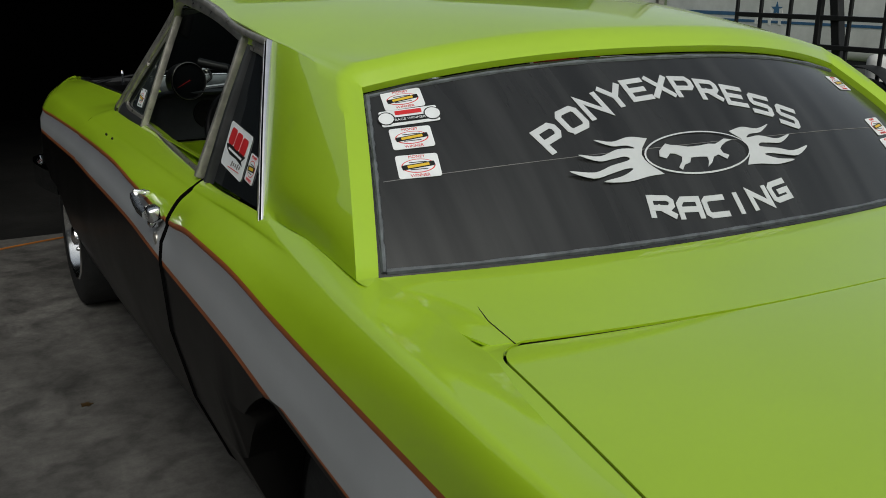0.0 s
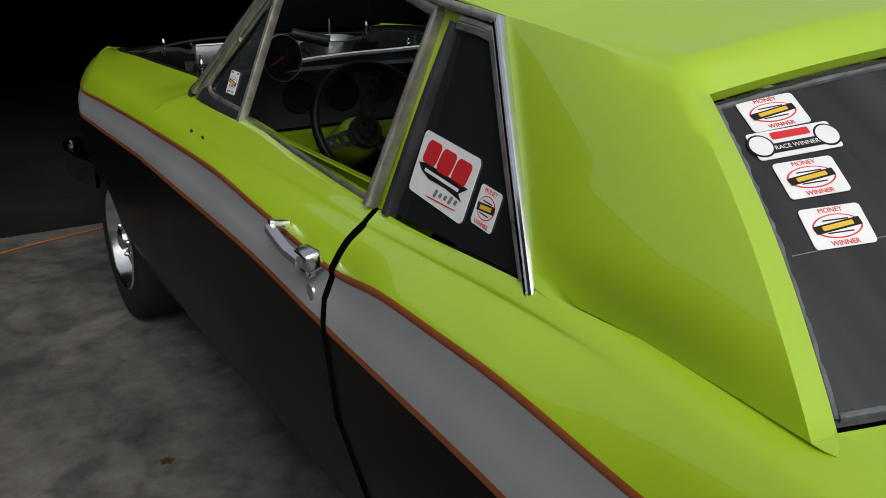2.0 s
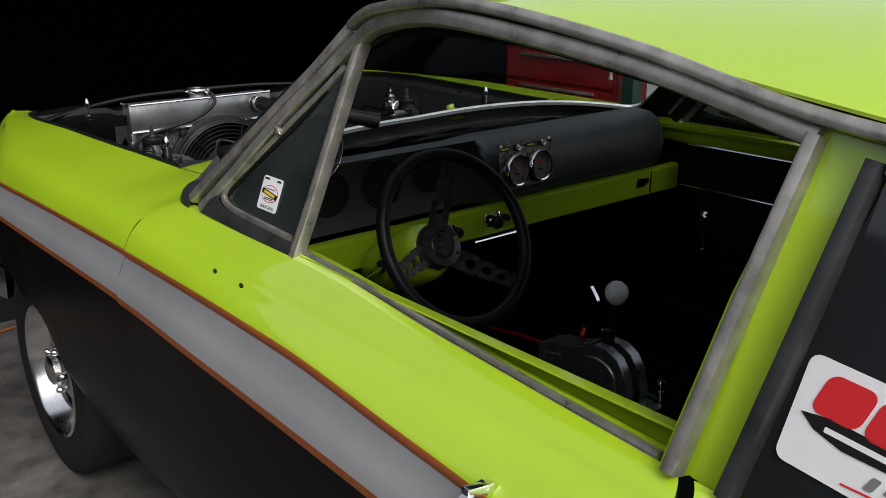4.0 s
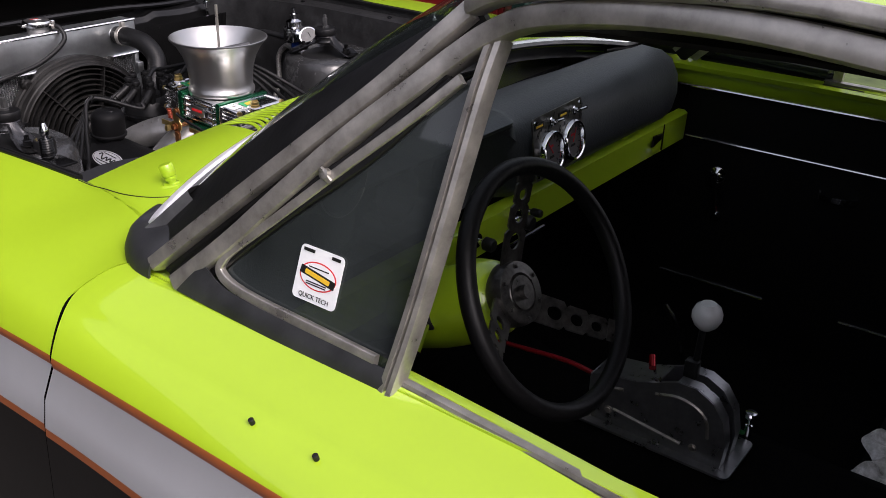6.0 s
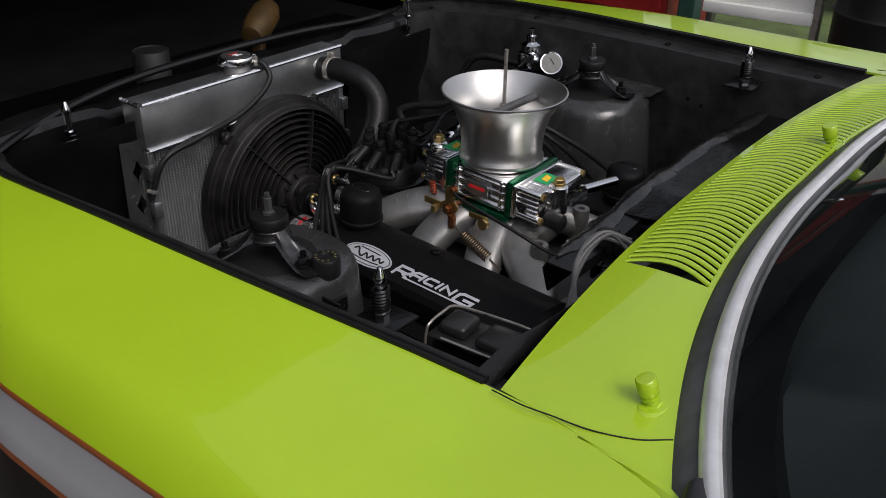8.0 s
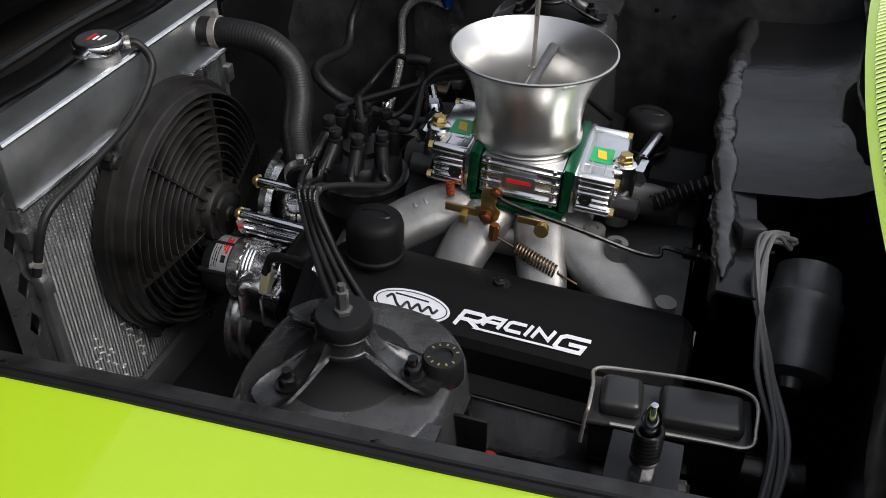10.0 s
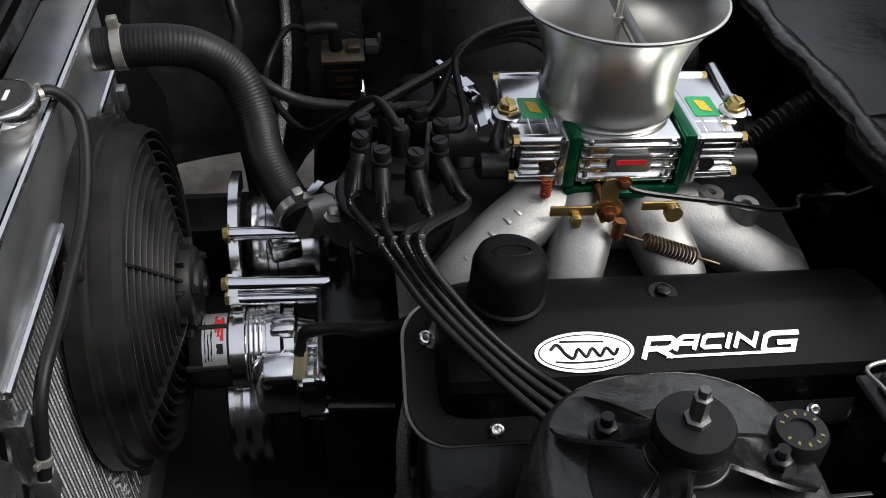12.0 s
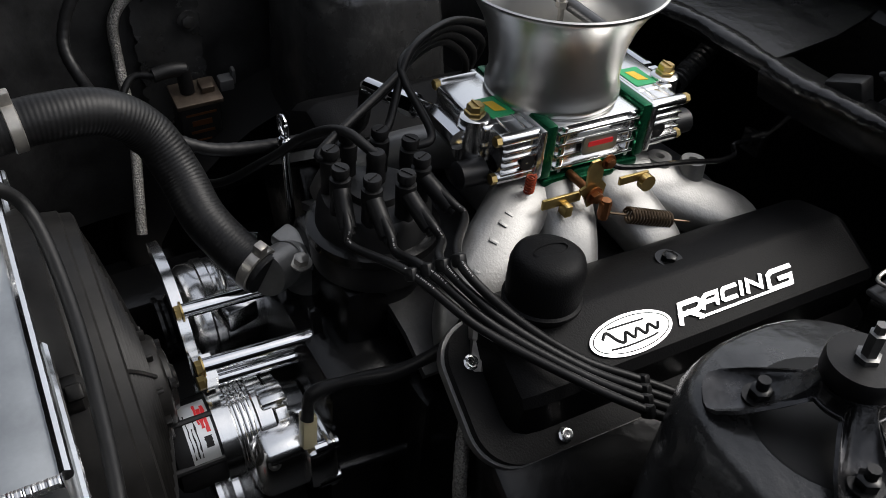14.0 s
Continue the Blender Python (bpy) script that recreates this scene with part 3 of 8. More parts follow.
edging("windscreen_trim", [(-.011, .003), (-.0105, .010), (-.004, .0145), (.005, .0140), (.009, .011), (.010, .006)], TRIM, "bright metal windscreen trim", 13)

# lime corner between the fender top and the windscreen edge
for sign in (-1, 1):
    rows = []
    n = 11
    for k in range(2, n + 1):
        i = 14 + k
        p = edge[i]
        t = (edge[i + 1] - edge[i - 1]).normalized()
        nn = Vector((.2 * p.x / .65, .62, .75)).normalized()
        o = nn.cross(t).normalized()
        q = p + o * .047 + nn * .002
        y = 1.235 + (1.42 - 1.235) * k / n
        x, z = curve_at(INNER, y)
        r = Vector((x - .008, y, z - .0003))
        rows.append([(-sign * v.x, v.y, v.z) for v in (q.lerp(r, s) - Vector((0, 0, .0025 * math.sin(math.pi * s))) for s in np.linspace(0, 1, 6))])
    bm = bmesh.new()
    grid(bm, rows)
    thick(part("cowl_corner", bm, LIME, car, "lime cowl corner at the windscreen"), .003, 0)
# cowl: two plain ends and a slotted middle
def cowl_point(u, v):
    """v: 0 at the windscreen, 1 at the front edge."""
    b = screen_bottom(u * .93) + Vector((0, .036, -.013))
    f = Vector((.606 * u, 1.522 + .045 * (1 - u * u), .943 + .020 * (1 - u * u)))
    return b.lerp(f, v) + Vector((0, 0, .004 * math.sin(math.pi * v)))


SLOT0, SLOT1, SLOTS = -.53, .86, 62
bm = bmesh.new()


def strip(us, v0, v1, n):
    grid(bm, [[cowl_point(u, v) for u in us] for v in np.linspace(v0, v1, n)])


strip(np.linspace(-1, SLOT0, 12), 0, 1, 9)
strip(np.linspace(SLOT1, 1, 5), 0, 1, 9)
strip(np.linspace(SLOT0, SLOT1, 60), .90, 1, 3)
strip(np.linspace(SLOT0, SLOT1, 60), 0, .05, 3)
bmesh.ops.remove_doubles(bm, verts=bm.verts, dist=.0004)
cowl = thick(part("cowl_panel", bm, LIME, car, "lime cowl panel with rows of curved air slots"), .003)
step = (SLOT1 - SLOT0) / SLOTS
for k in range(SLOTS):
    a = SLOT0 + step * k
    bm = bmesh.new()
    rows = []
    for v in np.linspace(.045, .905, 11):
        bend = .030 * math.sin(math.pi * (v - .05) / .85)
        rows.append([cowl_point(a + step * w + bend, v) for w in (0, .14, .56, .70)])
        rows[-1][1].z += .0016
        rows[-1][2].z += .0016
    grid(bm, rows)
    thick(part("louvre_bar", bm, LIME, cowl), .003)
bm = bmesh.new()
block(bm, (1.15, .16, .01), at(.0, 1.46, .90))
part("cowl_plenum", bm, BAY_BLACK, car)

# dark joint between the fenders and the cowl
for sign in (-1, 1):
    bm = bmesh.new()
    tube(bm, spline([(sign * x, y, z) for x, y, z in ((.6185, 1.524, .9492), (.6210, 1.486, .9508), (.6190, 1.456, .9526), (.6140, 1.415, .9530), (.6010, 1.375, .9548), (.582, 1.348, .9566))], 5), .0008, 6)
    part("cowl_seam", bm, BLACK_VINYL, car)
# wiper posts
for x, y, z in ((-.547, 1.385, .972), (.155, 1.455, .995)):
    bm = bmesh.new()
    m = at(x, y, z - .022, -14, -10, 0) @ Matrix.Diagonal((.84, .84, .84, 1))
    lathe(bm, [(.026, -.003), (.022, .0015), (.018, .004), (.015, .0055), (.013, .004)], at(x, y, z - .0185, -3, 0, 0) @ Matrix.Diagonal((1.25, .9, 1, 1)), 28)
    foot = part("wiper_post", bm, LIME, car, "overpainted lime wiper post")
    bm = bmesh.new()
    lathe(bm, [(.008, -.008), (.008, .004)], m, 16)
    lathe(bm, [(.0120, .003), (.0125, .004), (.0125, .010), (.0115, .011)], m, 6)
    lathe(bm, [(.0075, .010), (.0075, .017), (.0105, .0175), (.0110, .019), (.0110, .022), (.0095, .0225), (.0095, .025), (.0120, .0255), (.0125, .027), (.0125, .0445), (.0110, .0465), (0, .047)], m, 24)
    part("spindle", bm, LIME, foot)


# ---- frames round the side windows ----
def belt(y):
    x, z = curve_at(INNER, y)
    return Vector((x, y, z))


def bar(name, path, w, d, material, label="", up=(-1, 0, .3), steps=6, parent=None, flat=False):
    """A metal bar, w across and d deep: ribbed like a channel, or flat with rounded edges."""
    bm = bmesh.new()
    pts = spline(path, steps) if steps else path
    level = [(-w / 2, -d / 2), (w / 2, -d / 2), (w / 2, d * .28), (w * .42, d * .44), (w * .22, d * .5), (-w * .22, d * .5), (-w * .42, d * .44), (-w / 2, d * .28)]
    sweep(bm, pts, level if flat else [(-w / 2, -d / 2), (w / 2, -d / 2), (w / 2, d * .30), (w * .43, d * .46), (w * .14, d * .50), (w * .06, d * .24), (-w * .02, d * .22), (-w * .10, d * .46), (-w * .42, d * .42), (-w / 2, d * .24)], up=up)
    return part(name, bm, material, parent or car, label, angle=32)


def mirrored(pts, sign):
    return [(-sign * p[0], p[1], p[2]) for p in pts]


ARCH = [(-.742, 1.126, .957), (-.719, 1.057, 1.020), (-.694, .990, 1.089), (-.664, .914, 1.165), (-.642, .848, 1.222), (-.630, .812, 1.254), (-.624, .772, 1.283), (-.634, .715, 1.306), (-.656, .60, 1.325), (-.676, .46, 1.327), (-.679, .2, 1.298), (-.679, -.012, 1.253)]
FADED_RUBBER = shader("faded_grey_rubber", (.026, .027, .029), .48, var=.5, scale=16, rvar=.12, bump=.12, bscale=70, spec=.35)
PILLAR = [(-.740, 1.170, .967), (-.704, 1.067, 1.060), (-.671, .967, 1.148), (-.644, .886, 1.219), (-.616, .805, 1.297)]
for sign in (-1, 1):
    up = (sign, 0, .3)
    bar("drip_rail", mirrored([(-.617, .803, 1.300), (-.626, .76, 1.318), (-.646, .68, 1.334), (-.680, .477, 1.351), (-.689, .206, 1.320), (-.689, .0, 1.277), (-.690, -.19, 1.256)], sign),
        .015, .020, STAINLESS, "dull stainless drip rail along the roof edge", up, flat=True)
    bar("door_window_frame", mirrored(ARCH, sign), .022, .020, STAINLESS, "scuffed metal upper door window frame", up, flat=True)
    bar("door_window_rear_frame", mirrored([(-.680, -.010, 1.256), (-.734, .014, 1.10), (-.794, .034, .938)], sign), .016, .022, STAINLESS, "scuffed metal rear edge of the door window", up, flat=True)
    bar("vent_divider", mirrored([(-.748, .798, .940), (-.718, .788, 1.022), (-.686, .781, 1.110), (-.642, .774, 1.226), (-.622, .768, 1.278)], sign), .019, .020, STAINLESS, "scuffed metal vent window divider", up)
    bar("quarter_window_front_frame", mirrored([(-.684, -.068, 1.242), (-.736, -.048, 1.10), (-.788, -.022, .936)], sign), .017, .022, FADED_RUBBER, "dull dark front frame of the quarter window", up, flat=True)
    bar("quarter_window_top_frame", mirrored([(-.682, -.080, 1.243), (-.684, -.140, 1.238), (-.687, -.192, 1.230)], sign), .024, .020, STAINLESS, "metal top frame of the quarter window", up)
    bar("quarter_trim", mirrored([(-.690, -.190, 1.258), (-.748, -.312, 1.105), (-.806, -.440, .940)], sign), .016, .018, CHROME, "bright chrome trim down the roof pillar edge", up)
    bar("quarter_window_rear_frame", mirrored([(-.688, -.176, 1.240), (-.745, -.296, 1.095), (-.800, -.418, .955)], sign), .016, .016, STAINLESS, "", up)
    # lock pillar between the two windows
    bm = bmesh.new()
    grid(bm, [[(-sign * x, y, z) for x, y, z in ((-.668, -.086, 1.26), (-.672, -.004, 1.265))], [(-sign * x, y, z) for x, y, z in ((-.72, -.05, 1.10), (-.722, .034, 1.10))],
              [(-sign * x, y, z) for x, y, z in ((-.776, -.012, .925), (-.778, .06, .925))]])
    thick(part("lock_pillar", bm, LIME, car), .02)
    # inner sill rail, felt strip
    bar("belt_moulding", mirrored([belt(y) + Vector((.006, 0, .002)) for y in (.06, .3, .55, .82)], sign), .014, .012, STAINLESS, "worn metal belt moulding", up)
    bar("window_felt", mirrored([belt(y) + Vector((.018, 0, -.006)) for y in (.06, .3, .55, .82)], sign), .012, .010, RUBBER, "", up)
    bar("door_sill", mirrored([belt(y) + Vector((.029, 0, -.008)) for y in (.05, .3, .55, .85, 1.2)], sign), .012, .018, LIME, "lime inner door sill", up)
    # vent window
    bm = bmesh.new()
    bm.faces.new([bm.verts.new(p) for p in mirrored([(-.738, .80, .958), (-.733, 1.070, .972), (-.684, .958, 1.098), (-.630, .782, 1.246)], sign)])
    part("vent_glass", bm, SMOKED_GLASS, car, "dirty vent window glass", smooth=False)
    bar("vent_inner_frame", mirrored([(-.740, .818, .972), (-.739, .92, .975), (-.738, .99, .977), (-.736, 1.035, .981), (-.732, 1.058, .990), (-.727, 1.055, 1.004), (-.720, 1.040, 1.021), (-.701, .984, 1.070), (-.677, .914, 1.133), (-.654, .844, 1.194), (-.638, .797, 1.238)], sign), .011, .008, STAINLESS, "grey scuffed vent window frame", up, flat=True)
    bar("vent_base", mirrored([(-.746, .80, .945), (-.746, .95, .947), (-.745, 1.105, .950)], sign), .020, .012, RUBBER, "black rubber vent window base", up)
    bm = bmesh.new()
    low = [(-.750, 1.118, .953), (-.751, 1.047, .951), (-.752, .941, .949), (-.752, .80, .946)]
    high = [(-.736, 1.082, .993), (-.741, 1.040, .977), (-.743, .945, .972), (-.743, .80, .969)]
    grid(bm, [mirrored([Vector(a).lerp(Vector(b), s) + Vector((-.002 * math.sin(math.pi * s), 0, 0)) for s in (0, .25, .5, .75, 1)], sign) for a, b in zip(spline(low, 6), spline(high, 6))])
    thick(part("vent_skirt", bm, FADED_RUBBER, car, "faded grey rubber skirt under the vent window"), .003, 0)
    bar("vent_filler", mirrored([(-.731, 1.090, .974), (-.697, .985, 1.072), (-.665, .890, 1.152), (-.636, .812, 1.236)], sign), .024, .010, RUBBER, "", up)
    bm = bmesh.new()
    lathe(bm, [(.0065, 0), (.006, .006), (.003, .007), (0, .007)], at(sign * .684, .932, 1.124, 0, sign * 70, 0), 14)
    block(bm, (.005, .020, .008), at(sign * .688, .930, 1.124, 40, 0, 0), .002)
    part("vent_pivot", bm, STAINLESS, car, "small vent window pivot")
    # windscreen pillar
    bar("windscreen_pillar", mirrored(PILLAR, sign), .019, .018, STAINLESS, "dull weathered metal windscreen pillar trim", up, flat=True)
    bar("pillar_seam", mirrored([(x + .010, y - .016, z - .012) for x, y, z in PILLAR], sign), .030, .012, RUBBER, "", up)
    bm = bmesh.new()
    rows = []
    for k in range(15):
        v = k / 14
        q = screen(-1, 1 - v * .98, .006) + Vector((.010, 0, 0))
        i = v * 4
        j = min(3, int(i))
        p = Vector(PILLAR[4 - j]).lerp(Vector(PILLAR[3 - j]), i - j)
        mid = q.lerp(p, .5) + Vector((-.006, .006, .006))
        rows.append([(-sign * c.x, c.y, c.z) for c in (quad(q, mid, p, t) for t in (0, .2, .4, .6, .8, 1))])
    grid(bm, rows)
    thick(part("pillar_cover", bm, RUBBER, car, "weathered dark rubber moulding between windscreen and pillar"), .004)
    # rubber lobe round the foot of the pillar
    bm = bmesh.new()
    outer = spline([(-.640, 1.308, .957), (-.662, 1.303, .9545), (-.682, 1.294, .954), (-.700, 1.281, .953), (-.725, 1.252, .952), (-.740, 1.225, .951), (-.748, 1.199, .951), (-.750, 1.170, .951)], 5)
    inner = spline([(-.622, 1.290, .964), (-.634, 1.280, .967), (-.652, 1.264, .969), (-.672, 1.243, .974), (-.686, 1.216, .988), (-.700, 1.190, .996), (-.715, 1.166, .994), (-.735, 1.158, .976)], 5)
    rows = []
    for a, b in zip(outer, inner):
        a, b = Vector(a) + Vector((0, 0, .005)), Vector(b)
        rows.append(mirrored([a - Vector((0, 0, .010)), a] + [a.lerp(b, s) + Vector((0, 0, .011 * math.sin(math.pi * s ** .6))) for s in (.08, .2, .36, .55, .78, 1)], sign))
    grid(bm, rows)
    thick(part("pillar_boot", bm, FADED_RUBBER, car, "rounded dark rubber boot at the pillar foot", angle=60), .003, 0)
    bm = bmesh.new()
    bm.faces.new([bm.verts.new(p) for p in mirrored([(-.776, -.008, .938), (-.796, -.40, .952), (-.690, -.178, 1.236), (-.686, -.082, 1.236)], sign)])
    part("quarter_window", bm, DARK_GLASS, car, "black-tinted rear quarter window", smooth=False)
    # black rubber in the door gaps
    for name, gap in (("rear_door_seal", REAR_GAP), ("front_door_seal", FRONT_GAP)):
        pts = []
        for k in range(14):
            x, z = side_section(gap[k])[k]
            pts.append((-sign * (x + (.0012 if gap is REAR_GAP else .0042)), gap[k], z - (.005 if k < 3 else 0)))
        bm = bmesh.new()
        tube(bm, eased(pts), .0108 if gap is REAR_GAP else .0060, 6)
        part(name, bm, SHUT_RUBBER, car)


def side_x(y, z):
    """Outer x of the left side at that height."""
    sec = side_section(y)
    for (x0, z0), (x1, z1) in zip(sec, sec[1:]):
        if z1 <= z <= z0:
            return x0 + (x1 - x0) * (z0 - z) / max(1e-6, z0 - z1)
    return sec[8][0]


for sign in (-1, 1):
    handle = part("door_handle", block(bmesh.new(), (.034, .052, .036), at(sign * .900, .052, .858, 0, sign * 12, 0), .008, 3), BILLET, car, "chrome pull-out door handle")
    bm = bmesh.new()
    sweep(bm, [(sign * x, y, z) for x, y, z in ((.912, .200, .872), (.917, .15, .866), (.920, .10, .860), (.918, .050, .857))],
          [(-.010, -.008), (.010, -.008), (.010, .003), (.006, .008), (-.006, .008), (-.010, .003)], up=(sign, 0, 0))
    block(bm, (.040, .012, .020), at(sign * .894, .197, .876, 0, -sign * 10, 0), .003)
    part("grip", bm, BILLET, handle)
    bm = bmesh.new()
    block(bm, (.020, .030, .016), at(sign * .902, .056, .834), .004)
    part("push_button", bm, CHROME, handle)
    bm = bmesh.new()
    lathe(bm, [(.010, 0), (.009, .010), (.006, .012), (0, .012)], at(sign * .884, .200, .876, 0, sign * 90, 0), 16)
    part("escutcheon", bm, CHROME, handle)
    bm = bmesh.new()
    lathe(bm, [(.016, 0), (.015, .004), (.010, .006), (.009, .005), (0, .005)], at(sign * (.002 - side_x(.054, .797)), .054, .797, 0, sign * 90, 0), 24)
    part("door_lock", bm, STAINLESS, car, "round metal door lock")
for y in (.905, .813):
    bm = bmesh.new()
    lathe(bm, [(.0045, 0), (.004, .002), (0, .002)], at(-.829, y, .9095, 0, -60, 0), 10)
    part("trim_hole", bm, BLACK_VINYL, car)

# gutter shadow lip under the roof edge
bm = bmesh.new()
grid(bm, [[(x, y, z - .05) for x, y, z in (roof_point(u, v) for u in np.linspace(-.93, .93, 13))] for v in np.linspace(.04, .97, 15)])
thick(part("headliner", bm, BLACK_PAINT, car, "black headliner"), .004)

# ---- writing and stickers on the glass ----
def glass_frame(u, v, lift=.0):
    """Frame on the rear window: x to the car's right, y up the glass."""
    e = .01
    o = rear_glass(u, v, -.0115 + lift)
    x = (rear_glass(u + e, v) - rear_glass(u - e, v)).normalized()
    y = (rear_glass(u, v + e) - rear_glass(u, v - e)).normalized()
    z = x.cross(y).normalized()
    y = z.cross(x)
    return Matrix.Translation(o) @ Matrix((x, y, z)).transposed().to_4x4()


def glass_uv(x, z):
    """Finds u, v of the point of the rear window with that x and z."""
    u, v = x / .70, .5
    for _ in range(12):
        p = rear_glass(u, v)
        u += (x - p.x) / .70
        v += (z - p.z) / .27
    return u, v


GLYPHS = {"P": (((0, 0), (0, 1), (.84, 1), (1, .84), (1, .58), (.84, .42), (0, .42)),), "O": (((.16, 0), (.84, 0), (1, .16), (1, .84), (.84, 1), (.16, 1), (0, .84), (0, .16), (.16, 0), (.5, 0)),),
          "N": (((0, 0), (0, 1), (1, 0), (1, 1)),), "Y": (((0, 1), (.5, .48), (1, 1)), ((.5, .5), (.5, 0))), "E": (((1, 1), (0, 1), (0, 0), (1, 0)), ((0, .5), (.85, .5))),
          "X": (((0, 0), (1, 1)), ((0, 1), (1, 0))), "S": (((1, 1), (.1, 1), (0, .9), (0, .62), (.1, .52), (.9, .48), (1, .38), (1, .1), (.9, 0), (0, 0)),),
          "A": (((0, 0), (0, .72), (.22, 1), (1, 1), (1, 0)), ((0, .4), (1, .4))), "C": (((1, 1), (.16, 1), (0, .84), (0, .16), (.16, 0), (1, 0)),), "I": (((.5, 0), (.5, 1)),),
          "G": (((1, 1), (.16, 1), (0, .84), (0, .16), (.16, 0), (1, 0), (1, .46), (.5, .46)),)}
GLYPHS["R"] = GLYPHS["P"] + (((.42, .42), (1, 0)),)


def block_letter(c, m, w, h, stroke, material, parent, label, lean=0.0):
    """A squared sign-maker's letter cut from vinyl, centred on m."""
    bm = bmesh.new()
    z = 0
    for line in GLYPHS[c]:
        p = [Vector(((x - .5) * (w - stroke) + lean * (y - .5) * h, (y - .5) * (h - stroke))) for x, y in line]
        side = []
        for i, q in enumerate(p):
            d0 = (q - p[i - 1]).normalized() if i else (p[1] - q).normalized()
            d1 = (p[i + 1] - q).normalized() if i + 1 < len(p) else d0
            n0, n1 = Vector((-d0.y, d0.x)), Vector((-d1.y, d1.x))
            mid = (n0 + n1).normalized()
            reach = mid * (stroke / 2 / max(.45, mid.dot(n0)))
            ext = -d0 * stroke / 2 if i == 0 else d1 * stroke / 2 if i == len(p) - 1 else Vector((0, 0))
            side.append((q + reach + ext, q - reach + ext))
        for (a, b), (c1, d) in zip(side, side[1:]):
            plate(bm, [tuple(a), tuple(b), tuple(d), tuple(c1)], m, .0007 + z)
            z += .00004
    return part("letter", bm, material, parent, label, smooth=False)


CX = -.074
letters = "PONYEXPRESS"
for i, c in enumerate(letters):
    a = -1 + 2 * i / (len(letters) - 1)
    x = CX + .302 * a
    z = 1.197 - .070 * a * a + .002 * a
    u, v = glass_uv(x, z)
    block_letter(c, glass_frame(u, v) @ pose(0, 0, 0, 0, 0, -24 * a), .056, .060, .0125, GREY_VINYL, back_window, "silver vinyl letter")
for i, c in enumerate("RACING"):
    a = -1 + 2 * i / 5
    u, v = glass_uv(CX - .002 + .149 * a, 1.000 + .010 * a * a)
    block_letter(c, glass_frame(u, v) @ pose(0, 0, 0, 0, 0, 8 * a), .056, .046, .0115, GREY_VINYL, back_window, "silver vinyl letter")


def glass_plate(name, outline, x, z, material, label="", rot=0, lift=0.0, parent=None):
    u, v = glass_uv(x, z)
    bm = bmesh.new()
    plate(bm, outline, glass_frame(u, v, lift) @ pose(0, 0, 0, 0, 0, rot))
    return part(name, bm, material, parent or back_window, label, smooth=False)


ov, iv = ellipse(.132, .048, 40), ellipse(.1285, .0445, 40)
EX = -.080
u, v = glass_uv(EX, 1.087)
bm = bmesh.new()
mo = glass_frame(u, v)
grid(bm, [[mo @ Vector((x, y, .0005)) for x, y in ov], [mo @ Vector((x, y, .0012)) for x, y in iv]], closed=True)
part("oval_ring", bm, GREY_VINYL, back_window, "thin silver oval")
EMBLEM = [(-.098, .000), (-.092, .012), (-.080, .020), (-.070, .026), (-.060, .022), (-.045, .020), (-.020, .014), (.010, .014), (.034, .016), (.050, .014), (.062, .018), (.078, .024), (.098, .020), (.080, .016), (.066, .010), (.056, .002), (.058, -.008),
          (.070, -.014), (.060, -.022), (.052, -.016), (.044, -.010), (.030, -.014), (.018, -.026), (.004, -.034), (.012, -.022), (.014, -.012), (-.010, -.010), (-.026, -.010), (-.034, -.020), (-.050, -.024), (-.060, -.034), (-.066, -.028), (-.052, -.016), (-.046, -.006), (-.058, .002), (-.070, .004), (-.084, -.006)]
glass_plate("emblem", EMBLEM, EX, 1.087, GREY_VINYL, "plain silver emblem shape in the oval")
FLAME = [(.105, .040), (.145, .047), (.185, .040), (.222, .048), (.190, .031), (.158, .029), (.143, .021), (.180, .023), (.225, .012), (.268, .020), (.232, .002), (.197, .004), (.172, .006), (.166, -.002), (.210, -.010),
         (.250, -.020), (.300, -.012), (.258, -.032), (.216, -.026), (.182, -.020), (.167, -.022), (.196, -.034), (.240, -.041), (.190, -.047), (.140, -.041), (.105, -.040)]
for side in (-1, 1):
    smooth_line = [(p.x, p.y) for p in spline([(x, y, 0) for x, y in FLAME], 4)] + [(.124, -.020), (.133, -.006), (.134, .006), (.126, .020)]
    out = [(side * x - side * .11, y) for x, y in smooth_line]
    glass_plate("flame", out if side < 0 else list(reversed(out)), EX + side * .11, 1.087, GREY_VINYL, "silver vinyl flame with curling tongues")


